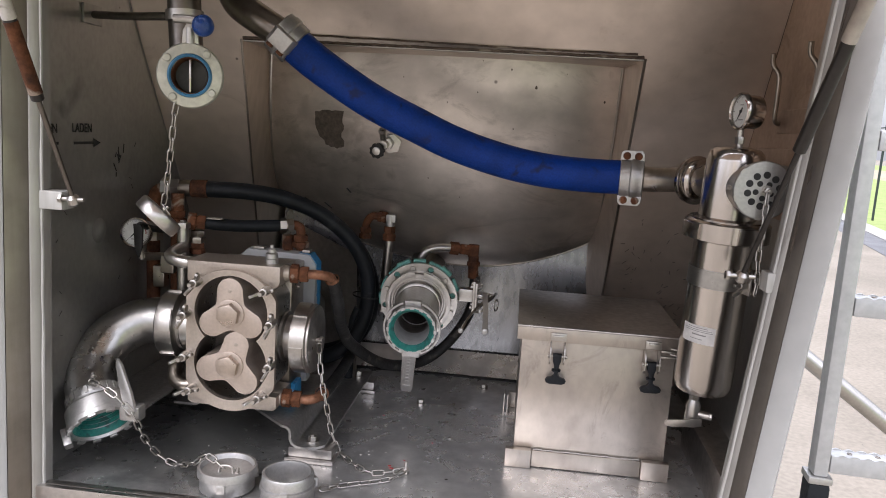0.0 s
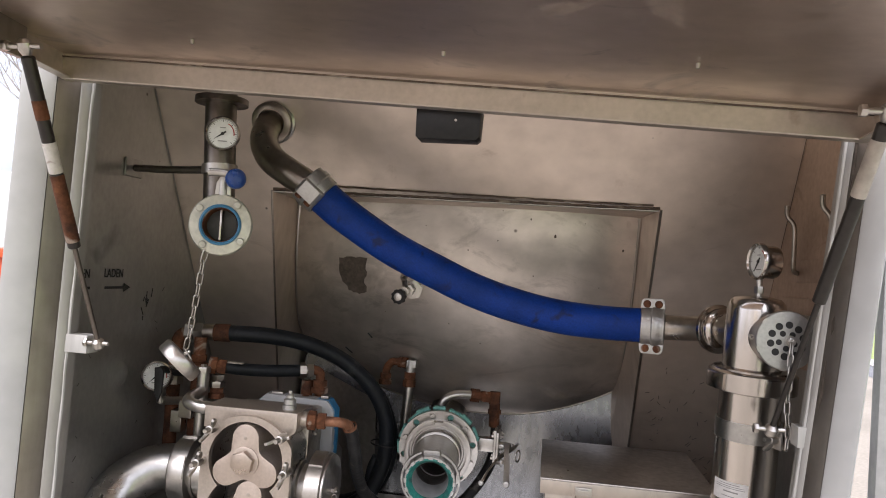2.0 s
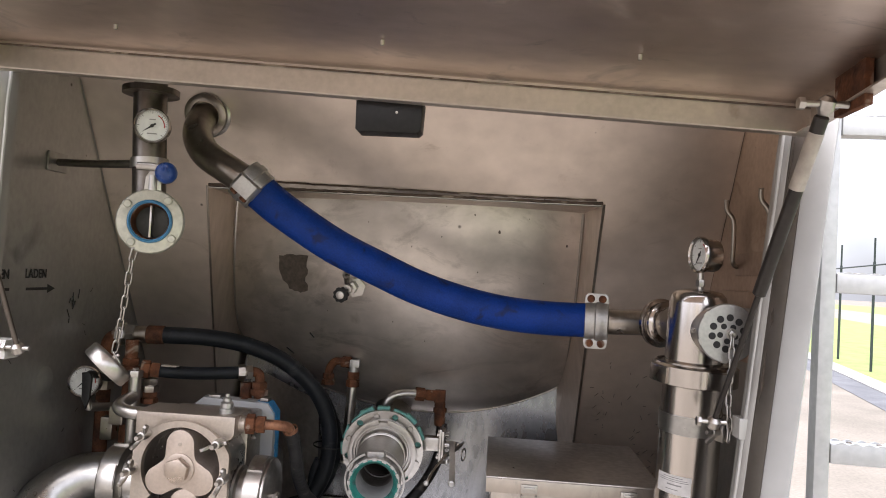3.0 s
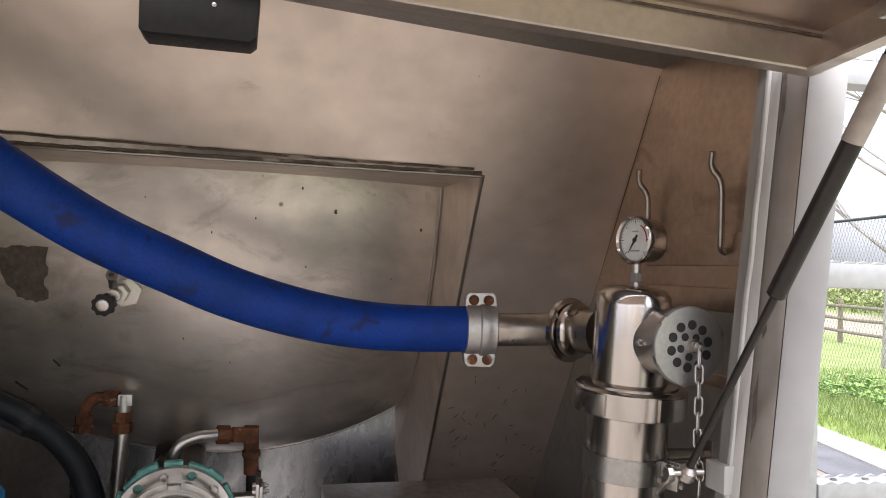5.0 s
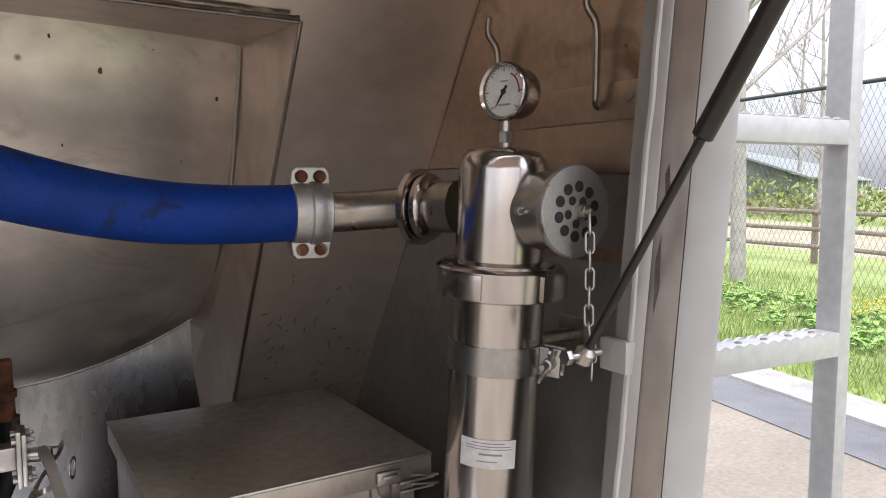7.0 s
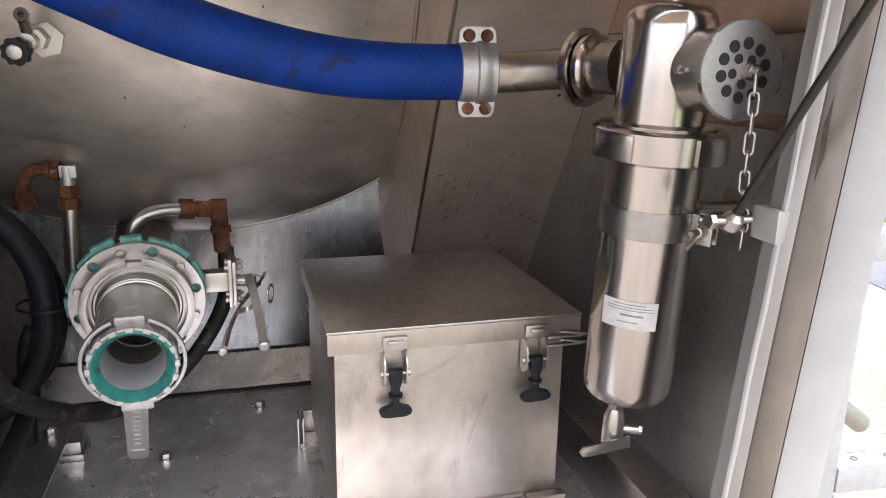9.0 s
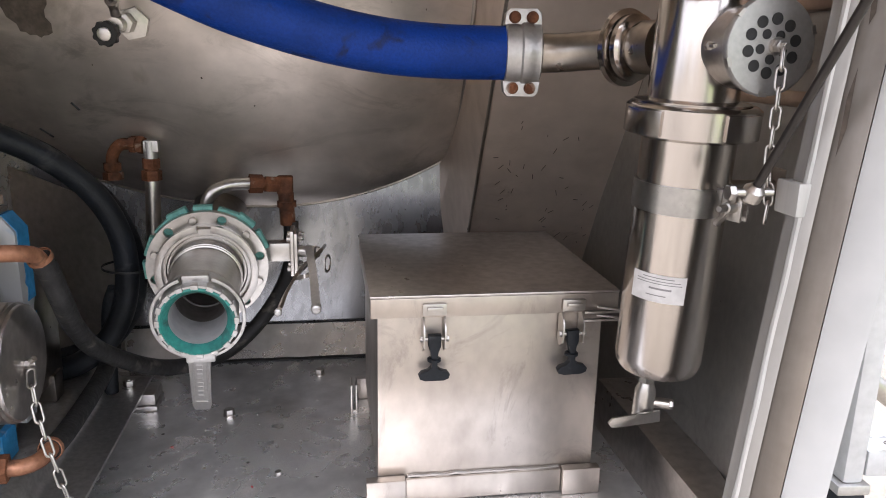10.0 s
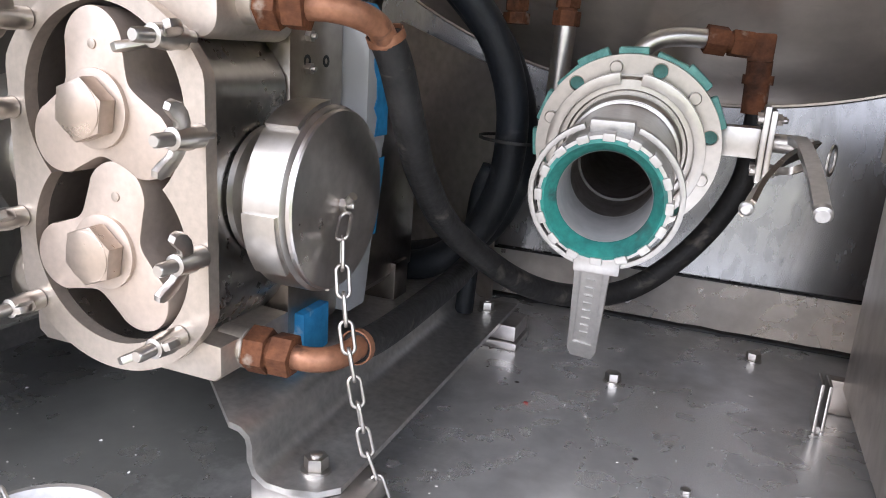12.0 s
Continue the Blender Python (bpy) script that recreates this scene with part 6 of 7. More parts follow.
# elbow from the wall to the hose
wp = thing("wall_elbow", (-0.5, 1.93, 1.1), "bent dull steel pipe with a flange on the rear wall", "pipe elbow")
bm = B()
tube(bm, [(-0.534, 2.02, 1.142), (-0.536, 1.975, 1.132), (-0.534, 1.940, 1.104), (-0.521, 1.905, 1.070), (-0.488, 1.875, 1.030), (-0.435, 1.855, 0.998), (-0.378, 1.846, 0.966)], 0.033, 28, 10)
part("bend", bm, STEEL_PIPE, wp)
wm = aim((-0.532, 1.980, 1.139), (0, -0.9, -0.35))
bm = B()
hollow(bm, [(0.034, -0.012), (0.054, -0.012), (0.056, -0.008), (0.056, 0.004), (0.051, 0.008), (0.034, 0.008)], wm, 44)
part("flange", bm, STEEL, wp)
bm = B()
hollow(bm, [(0.034, 0.010), (0.050, 0.010), (0.050, 0.018), (0.042, 0.022), (0.034, 0.022)], wm, 44)
part("collar", bm, STEEL_PIPE, wp)

# ---- tap on the tank end ----
tap = thing("sample_tap", (-0.222, 2.27, 0.72), "small sample tap with a black knob on the tank end", "tap")
bm = B()
cyl(bm, (-0.224, 2.30, 0.742), (-0.224, 2.225, 0.735), 0.012, 18)
prism(bm, hexpoly(0.050, 0.26), aim((-0.214, 2.302, 0.742), (0.1, -1, -0.15)), 0.014, 0.002)
prism(bm, hexpoly(0.030, 0.1), aim((-0.220, 2.288, 0.742), (0, -1, -0.1)), 0.034, 0.002)
cyl(bm, (-0.228, 2.250, 0.752), (-0.228, 2.236, 0.776), 0.008, 16)
cyl(bm, (-0.228, 2.245, 0.762), (-0.228, 2.236, 0.772), 0.0085, 18)
hollow(bm, [(0.0045, 0), (0.0105, 0), (0.0105, 0.008), (0.0045, 0.008)], aim((-0.228, 2.236, 0.772), (0.0, -0.95, 0.3)), 20)
part("body", bm, STEEL, tap)
part("spout_bore", lathe(B(), [(0.0045, 0.001), (0.0045, 0.003), (0, 0.003)], aim((-0.228, 2.236, 0.772), (0.0, -0.95, 0.3)), 14), CAVITY, tap)
bm = B()
km = aim((-0.235, 2.222, 0.722), (-0.1, -1, -0.1))
poly = [((0.0195 + 0.0014 * math.cos(9 * a)) * math.cos(a), (0.0195 + 0.0014 * math.cos(9 * a)) * math.sin(a)) for a in np.linspace(0, 2 * math.pi, 54, endpoint=False)]
prism(bm, poly, km, 0.016, 0.002)
k1 = part("knob", bm, PLASTIC, tap, "black plastic star knob")
part("knob_cap", lathe(B(), [(0.011, 0.0162), (0.011, 0.019), (0.009, 0.020), (0, 0.020)], km, 20), STEEL, k1)

# smudge left by old tape on the tank end
rr = random.Random(2)
bm = B()


def patch(bm, pts, lift=0.0012):
    """A thin patch laid on the tank end; pts are x, z round its outline."""
    mx_, mz = sum(p[0] for p in pts) / len(pts), sum(p[1] for p in pts) / len(pts)
    c = bm.verts.new((mx_, dome_y(mx_, mz) - lift - 0.0006, mz))
    ring = [bm.verts.new((x, dome_y(x, z) - lift, z)) for x, z in pts]
    for i in range(len(ring)):
        bm.faces.new((c, ring[i], ring[(i + 1) % len(ring)]))


outline = []
for i in range(32):
    a = 2 * math.pi * i / 32
    ca, sa = math.cos(a), math.sin(a)
    r = (1 + rr.uniform(-0.08, 0.08)) / max(abs(ca), abs(sa)) ** 0.8
    outline.append((-0.398 + (0.040 + 0.010 * sa) * r * ca + (0.012 if sa < -0.5 else 0), 0.770 + 0.052 * r * sa))
patch(bm, outline)
solid("tape_residue", bm, SMUDGE, "dark brown tape residue on the tank end", "stain")
bm = B()
for x, z, s in ((0.106, 0.952, .006), (0.173, 0.910, .010), (0.357, 0.885, .008), (0.02, 0.89, .005), (-0.06, 0.86, .006), (0.12, 0.80, .005), (0.25, 0.95, .004), (-0.11, 0.65, .005), (0.30, 0.78, .004), (0.03, 0.97, .004), (-0.30, 0.67, .004), (0.2, 0.68, .005), (-0.02, 0.60, .004), (-0.18, 0.92, .004)):
    s *= 0.62
    patch(bm, [(x + s * rr.uniform(0.4, 1) * math.cos(a) * 0.7, z + s * rr.uniform(0.5, 1.1) * math.sin(a)) for a in np.linspace(0, 2 * math.pi, 9, endpoint=False)])
tagged(solid("paint_specks", bm, SMUDGE, "dark specks on the tank end", "stain"), kind="stuff")

# ---- butterfly valve on a down pipe ----
bv = thing("butterfly_valve", (-0.52, 1.70, 0.80), "pale flanged butterfly valve with a blue ball lever", "valve")
bm = B()
tube(bm, [(-0.560, 1.745, 1.19), (-0.556, 1.743, 1.10), (-0.550, 1.742, 1.00), (-0.545, 1.740, 0.93), (-0.536, 1.728, 0.885), (-0.522, 1.705, 0.866), (-0.508, 1.680, 0.860)], 0.033, 28, 8, caps=False)
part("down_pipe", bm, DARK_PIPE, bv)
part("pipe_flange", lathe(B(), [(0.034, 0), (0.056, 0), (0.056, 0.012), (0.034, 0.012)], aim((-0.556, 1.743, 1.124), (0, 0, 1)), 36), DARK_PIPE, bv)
vm = aim((-0.497, 1.655, 0.860), (0.30, -0.95, 0.0))
bm = B()
hollow(bm, [(0.040, -0.020), (0.060, -0.020), (0.0625, -0.017), (0.0625, -0.004), (0.060, 0.0), (0.042, 0.002), (0.040, -0.002)], vm, 56)
vf = part("valve_flange", bm, PALE_METAL, bv)
for k in range(4):
    a = radians(45 + 90 * k + 8)
    bm = B()
    lathe(bm, [(0.008, 0), (0.008, 0.004), (0.006, 0.006), (0, 0.0062)], aim(vm @ Vector((0.052 * math.cos(a), 0.052 * math.sin(a), 0.0)), (0.3, -0.95, 0)), 16)
    part("flange_screw", bm, PALE_METAL, vf)
part("seal_ring", hollow(B(), [(0.0345, -0.004), (0.0412, -0.004), (0.0412, 0.004), (0.038, 0.006), (0.0350, 0.003)], vm, 44), SEAL_BLUE, bv, "blue seal ring")
bm = B()
hollow(bm, [(0.0315, -0.050), (0.0365, -0.050), (0.0365, 0.001), (0.0340, 0.002)], vm, 40)
part("seat", bm, RUST, bv, "rust-stained valve seat")
bm = B()
lathe(bm, [(0.0325, -0.045), (0.0325, -0.040), (0, -0.040)], vm, 32)
part("bore", bm, CAVITY, bv)
bm = B()
box(bm, -0.002, 0.002, -0.031, 0.031, -0.034, -0.004, 0.001, m=vm)
part("valve_disc", bm, POLISHED, bv)
bm = B()
prism(bm, [(-0.016, 0.058), (0.016, 0.058), (0.014, 0.085), (0.018, 0.100), (0.010, 0.112), (-0.004, 0.104), (-0.014, 0.085)], vm @ Matrix.Translation((0, 0, -0.016)), 0.012, 0.002)
bp = part("lever_bracket", bm, STEEL, bv)
bm = B()
cyl(bm, vm @ Vector((0.0, 0.06, -0.01)), vm @ Vector((0.0, 0.09, -0.01)), 0.010, 16)
tube(bm, [vm @ Vector((-0.03, 0.105, -0.006)), vm @ Vector((0.0, 0.105, 0.0)), vm @ Vector((0.024, 0.098, 0.008))], 0.008, 12)
part("lever", bm, STEEL, bv)
bm = B()
bmesh.ops.create_uvsphere(bm, u_segments=28, v_segments=18, radius=0.0205, matrix=Matrix.Translation((-0.462, 1.635, 0.952)))
part("ball_knob", bm, KNOB_BLUE, bv, "blue ball knob")
gauge(bv, (-0.528, 1.700, 1.053), (0.25, -0.95, -0.08), 0.0335, 215, "round pressure gauge on the down pipe")
bm = B()
cyl(bm, (-0.535, 1.735, 1.060), (-0.528, 1.716, 1.060), 0.008, 14)
part("gauge_stem", bm, STEEL, bv)
# arm from the side wall
arm = thing("support_arm", (-0.8, 1.83, 0.99), "steel support arm between wall and pipe", "bracket")
bm = B()
tube(bm, [(-0.815, 1.860, 0.992), (-0.70, 1.805, 0.985), (-0.585, 1.752, 0.982)], 0.0085, 14, 3)
part("rod", bm, DARK_PIPE, arm)
bm = B()
box(bm, XL + 0.001, XL + 0.006, 1.835, 1.905, 0.972, 1.015, 0.0015)
part("wall_plate", bm, STEEL_SIDE, arm)
bm = B()
hexbolt(bm, (XL + 0.006, 1.868, 0.993), (1, 0, 0), 0.014, 0.008, 0.006)
part("bolt", bm, STEEL, arm)
bm = B()
hollow(bm, [(0.0335, -0.010), (0.0375, -0.010), (0.0375, 0.010), (0.0335, 0.010)], aim((-0.549, 1.742, 0.982), (-0.05, 0, 1)), 32)
part("pipe_clamp", bm, STEEL, arm)

chain([(-0.520, 1.650, 0.806), (-0.528, 1.655, 0.78), (-0.545, 1.672, 0.70), (-0.562, 1.690, 0.635), (-0.572, 1.700, 0.600), (-0.560, 1.700, 0.580)], "steel chain hanging from the butterfly valve", 0.029, 0.0018)
bc = thing("blind_cap", (-0.585, 1.71, 0.575), "round steel blind cap hanging tilted on a chain", "cap")
cm = aim((-0.600, 1.716, 0.566), (0.60, 0.36, 0.71))
bm = B()
lathe(bm, [(0.034, -0.004), (0.048, -0.004), (0.050, 0.0), (0.050, 0.020), (0.047, 0.024), (0.0, 0.0245)], cm, 44)
part("disc", bm, STEEL, bc)
bm = B()
hexbolt(bm, cm @ Vector((0.004, 0.0, 0.0245)), (0.60, 0.36, 0.71), 0.012, 0.007, 0.006)
part("bolt", bm, STEEL, bc)

# ---- pressure gauge and shut-off on the feed line ----
gl = thing("feed_gauge", (-0.70, 1.90, 0.30), "pressure gauge and black-handled valve on a rusty feed line", "gauge")
bm = B()
tube(bm, [(-0.800, 2.09, 0.25), (-0.800, 2.09, 0.50), (-0.799, 2.091, 0.555), (-0.790, 2.094, 0.583), (-0.765, 2.098, 0.594)], 0.0170, 18)
part("riser", bm, RUST, gl)
bm = B()
tube(bm, [(-0.720, 2.060, 0.25), (-0.720, 2.060, 0.40), (-0.720, 2.064, 0.585)], 0.0160, 18)
part("riser", bm, RUST, gl)
fitting(gl, (-0.800, 2.09, 0.455), (-0.800, 2.09, 0.505), 0.021, STEEL_PIPE)
fitting(gl, (-0.720, 2.062, 0.505), (-0.720, 2.063, 0.540), 0.020)
gauge(gl, (-0.773, 1.952, 0.494), (0.22, -0.96, 0.14), 0.0350, 225)
bm = B()
cyl(bm, (-0.772, 1.962, 0.462), (-0.768, 1.972, 0.428), 0.008, 14)
tube(bm, [(-0.768, 1.972, 0.432), (-0.755, 2.00, 0.428), (-0.724, 2.05, 0.424)], 0.010, 12)
part("stem", bm, STEEL, gl)
bm = B()
prism(bm, [(-0.011, 0.032), (0.006, 0.034), (0.012, 0.020), (0.010, -0.025), (0.002, -0.050), (-0.008, -0.025), (-0.010, 0.02)], aim((-0.744, 1.915, 0.490), (0.1, -1, 0)), 0.010, 0.003)
tube(bm, [(-0.746, 1.916, 0.515), (-0.750, 1.94, 0.515), (-0.745, 1.99, 0.50), (-0.726, 2.05, 0.49)], 0.008, 10)
part("valve_handle", bm, PLASTIC, gl, "black valve handle")
# clutter block beside the port
bm = B()
box(bm, -0.765, -0.735, 2.02, 2.05, 0.345, 0.40, 0.003)
box(bm, -0.740, -0.705, 2.01, 2.028, 0.385, 0.43, 0.003)
part("block", bm, STEEL_PIPE, gl)
# ---- hydraulic hoses ----
hy = thing("hydraulic_hose", (-0.55, 2.15, 0.56), "thick black hydraulic hose looping down behind the pump", "hose", "hydraulic hoses")
fitting(hy, (-0.775, 2.094, 0.594), (-0.730, 2.100, 0.595), 0.025, STEEL)
part("collar", cyl(B(), (-0.731, 2.100, 0.595), (-0.700, 2.104, 0.596), 0.022, 20, bevel=0.002), STEEL_PIPE, hy)
part("sleeve", cyl(B(), (-0.702, 2.104, 0.596), (-0.660, 2.110, 0.597), 0.0235, 20, bevel=0.002), RUST, hy, "rusty crimped sleeve")
bm = B()
tube(bm, [(-0.67, 2.108, 0.597), (-0.56, 2.14, 0.594), (-0.47, 2.19, 0.575), (-0.38, 2.24, 0.530), (-0.305, 2.28, 0.455), (-0.265, 2.30, 0.36), (-0.268, 2.31, 0.25), (-0.300, 2.30, 0.17), (-0.36, 2.29, 0.12), (-0.44, 2.30, 0.10)], 0.0215, 20, 10)
part("tube", bm, RUBBER, hy)
hy2 = thing("hydraulic_hose", (-0.40, 2.30, 0.30), "thick black hydraulic hose coiled behind the pump", "hose", "hydraulic hoses")
bm = B()
tube(bm, [(-0.45, 2.25, 0.560), (-0.375, 2.292, 0.512), (-0.318, 2.318, 0.452), (-0.280, 2.332, 0.395), (-0.258, 2.345, 0.31), (-0.268, 2.345, 0.22), (-0.315, 2.335, 0.15), (-0.40, 2.33, 0.115), (-0.50, 2.32, 0.11)], 0.0215, 20, 10)
part("tube", bm, RUBBER, hy2)
part("drop_tube", tube(B(), [(-0.290, 2.32, 0.26), (-0.304, 2.32, 0.22), (-0.310, 2.32, 0.15), (-0.315, 2.32, 0.046)], 0.0135, 16), RUBBER, hy2)
bm = B()
tie = aim((-0.264, 2.322, 0.300), (0.05, 0.0, 1))
hollow(bm, [(0.045, -0.002), (0.0465, -0.002), (0.0465, 0.002), (0.045, 0.002)], tie, 28)
part("cable_tie", bm, PLASTIC, hy2)
hy3 = thing("hydraulic_hose", (-0.55, 2.13, 0.52), "short black hydraulic hose with rusty elbows", "hose", "hydraulic hoses")
bm = B()
tube(bm, [(-0.645, 2.02, 0.522), (-0.60, 2.04, 0.516), (-0.54, 2.075, 0.512), (-0.458, 2.120, 0.514)], 0.0155, 18, 8)
part("tube", bm, RUBBER, hy3)
fitting(hy3, (-0.668, 2.012, 0.524), (-0.628, 2.026, 0.520), 0.0185, RUST)
part("paper_tag", box(B(), -0.622, -0.585, 2.018, 2.036, 0.531, 0.534, m=Matrix.Identity(4)), TAPE, hy3)
fitting(hy3, (-0.648, 2.025, 0.468), (-0.648, 2.025, 0.500), 0.017, STEEL_PIPE)
fitting(hy3, (-0.648, 2.025, 0.440), (-0.648, 2.025, 0.468), 0.017, RUST)
fitting(hy3, (-0.466, 2.117, 0.514), (-0.434, 2.132, 0.515), 0.018, STEEL_PIPE)
bm = B()
tube(bm, [(-0.44, 2.130, 0.516), (-0.424, 2.138, 0.513), (-0.416, 2.14, 0.495), (-0.416, 2.14, 0.40)], 0.0125, 14)
part("elbow", bm, RUST, hy3)
fitting(hy3, (-0.416, 2.14, 0.456), (-0.416, 2.14, 0.490), 0.019, RUST)
bm = B()
cyl(bm, (-0.452, 2.145, 0.40), (-0.452, 2.145, 0.486), 0.015, 16)
part("plug", bm, RUST, hy3)

# jacket lines off the pump: rusty elbows, worn hoses
def jacket_line(label, f0, f1, pipe, hosepath):
    t = thing("jacket_line", f0, label, "hose", "jacket lines")
    f0, f1 = Vector(f0), Vector(f1)
    fitting(t, f0, f1, 0.0190, RUST)
    bm = B()
    tube(bm, pipe, 0.0115, 16)
    part("pipe", bm, RUST_PIPE, t)
    bm = B()
    tube(bm, hosepath, 0.0155, 16, 10)
    part("hose", bm, RUBBER_WORN, t, "scuffed grey-black rubber hose")
    e = Vector(hosepath[0])
    bm = B()
    hollow(bm, [(0.0158, -0.004), (0.0172, -0.004), (0.0172, 0.004), (0.0158, 0.004)], aim(e, Vector(hosepath[1]) - e), 18)
    part("band", bm, RUST_PIPE, t)
    return t


jacket_line("rusty jacket elbow with a worn rubber hose to the tank valve", (-0.360, 1.888, 0.438), (-0.320, 1.895, 0.437),
            [(-0.322, 1.895, 0.437), (-0.305, 1.899, 0.437), (-0.288, 1.910, 0.434), (-0.277, 1.930, 0.426), (-0.275, 1.950, 0.410)],
            [(-0.277, 1.948, 0.418), (-0.272, 1.962, 0.392), (-0.269, 1.99, 0.338), (-0.273, 2.04, 0.282), (-0.266, 2.12, 0.212), (-0.216, 2.23, 0.134), (-0.159, 2.31, 0.101), (-0.091, 2.385, 0.102), (-0.020, 2.42, 0.165), (0.030, 2.425, 0.26), (0.036, 2.43, 0.36)])
jacket_line("rusty lower jacket elbow with a rubber hose along the rail", (-0.371, 1.885, 0.136), (-0.328, 1.891, 0.134),
            [(-0.330, 1.891, 0.134), (-0.312, 1.895, 0.133), (-0.297, 1.908, 0.133), (-0.290, 1.930, 0.134), (-0.290, 1.945, 0.134)],
            [(-0.290, 1.940, 0.134), (-0.289, 1.975, 0.130), (-0.289, 2.03, 0.128), (-0.291, 2.12, 0.127), (-0.299, 2.24, 0.124), (-0.308, 2.33, 0.134), (-0.310, 2.36, 0.20)])

# risers on the tank end
rs = thing("jacket_riser", (-0.23, 2.40, 0.25), "steel riser pipe with rusty elbow fittings at the tank", "pipe")
bm = B()
tube(bm, [(-0.240, 2.405, 0.235), (-0.236, 2.405, 0.26), (-0.227, 2.402, 0.42), (-0.226, 2.402, 0.458)], 0.0145, 18)
part("pipe", bm, STEEL, rs)
fitting(rs, (-0.226, 2.402, 0.452), (-0.225, 2.402, 0.495), 0.0165, RUST)
bm = B()
cyl(bm, (-0.225, 2.402, 0.49), (-0.225, 2.402, 0.528), 0.013, 14)
box(bm, -0.236, -0.208, 2.391, 2.414, 0.508, 0.530, 0.002)
part("corner", bm, ALU, rs)
fitting(rs, (-0.236, 2.404, 0.520), (-0.262, 2.408, 0.522), 0.0155, RUST)
bm = B()
tube(bm, [(-0.258, 2.408, 0.522), (-0.282, 2.41, 0.520), (-0.298, 2.412, 0.498), (-0.300, 2.412, 0.462)], 0.0115, 14)
part("elbow", bm, RUST, rs)
fitting(rs, (-0.300, 2.412, 0.452), (-0.300, 2.412, 0.485), 0.0165, RUST)
rt = thing("jacket_return", (-0.03, 2.40, 0.35), "bent steel pipe ending in a rusty threaded elbow", "pipe")
bm = B()
tube(bm, [(-0.122, 2.375, 0.390), (-0.120, 2.372, 0.415), (-0.105, 2.375, 0.436), (-0.076, 2.385, 0.445), (-0.038, 2.40, 0.445)], 0.0125, 16)
part("pipe", bm, STEEL, rt)
fitting(rt, (-0.042, 2.399, 0.445), (0.014, 2.416, 0.440), 0.0165, RUST)
bm = B()
box(bm, 0.011, 0.043, 2.407, 2.438, 0.420, 0.456, 0.004)
part("elbow_block", bm, RUST, rt)
bm = B()
cyl(bm, (0.028, 2.424, 0.422), (0.030, 2.428, 0.355), 0.0158, 18)
hollow(bm, [(0.016, 0), (0.0195, 0), (0.0195, 0.012), (0.016, 0.012)], aim((0.029, 2.426, 0.392), (0, 0, 1)), 18)
part("nipple", bm, RUST, rt)

# ---- hooks and strip on the side wall ----
for y0, nm in ((1.962, "hook"), (1.748, "hook")):
    bm = B()
    tube(bm, [(0.670, y0 - 0.004, 0.990), (0.674, y0 + 0.002, 0.968), (0.688, y0, 0.945), (0.690, y0, 0.90), (0.690, y0, 0.862), (0.694, y0 + 0.004, 0.847), (0.709, y0 + 0.012, 0.842)], 0.0052, 12)
    solid("wall_hook", bm, STEEL_PIPE, "bent steel rod hook on the side wall", "hook", group="wall hooks")
bm = B()
box(bm, 0.7035, 0.7095, 1.665, 1.985, 0.823, 0.872, 0.002)
solid("hook_strip", bm, RIGHT_WALL, "flat stained steel strip behind the hooks", "strip")
bm = B()
hexbolt(bm, (0.7034, 1.700, 0.850), (-1, 0, 0), 0.013, 0.006)
solid("strip_bolt", bm, STEEL_PIPE, "bolt in the wall strip", "bolt")
bm = B()
box(bm, 0.690, 0.709, 1.66, 2.05, 0.755, 0.790, 0.004)
box(bm, 0.700, 0.709, 1.66, 2.10, 0.64, 0.66, 0.003)
solid("wall_stiffener", bm, RIGHT_WALL, "folded stiffener on the side wall", "stiffener")
bm = B()
cyl(bm, (0.628, 1.80, 0.535), (0.709, 1.80, 0.535), 0.009, 14)
box(bm, 0.700, 0.709, 1.775, 1.825, 0.510, 0.560, 0.002)
solid("strainer_support", bm, STEEL_PIPE, "steel support between strainer clamp and wall", "bracket")

# ---- lettering on the side wall ----
def lettering(text, y, z, size, label):
    cu = bpy.data.curves.new("lettering", "FONT")
    cu.body, cu.size, cu.extrude, cu.offset, cu.align_x = text, size, 0.0003, 0.0004, "LEFT"
    cu.materials.append(INK)
    ob = new("lettering", cu)
    ob.matrix_world = Matrix(((0, 0, 1, XL + 0.0015), (0.86, 0, 0, y), (0, 1, 0, z), (0, 0, 0, 1)))
    return tagged(ob, label, "lettering")


lettering("LADEN", 1.790, 0.733, 0.0275, "black painted word on the steel side wall")
lettering("SEN", 1.698, 0.731, 0.0275, "black painted letters beside the post")
for y0, y1, d in ((1.796, 1.899, 1), (1.70, 1.742, -1)):
    bm = B()
    prism(bm, [(y0, -0.003), (y1 - 0.028, -0.003), (y1 - 0.028, -0.010), (y1, 0.0), (y1 - 0.028, 0.010), (y1 - 0.028, 0.003), (y0, 0.003)] if d > 0 else [(y0, -0.003), (y1, -0.003), (y1, 0.003), (y0, 0.003)], Matrix(((0, 0, 1, XL + 0.001), (1, 0, 0, 0), (0, 1, 0, 0.709), (0, 0, 0, 1))), 0.0006)
    solid("painted_arrow", bm, INK, "black painted arrow on the side wall", "arrow")
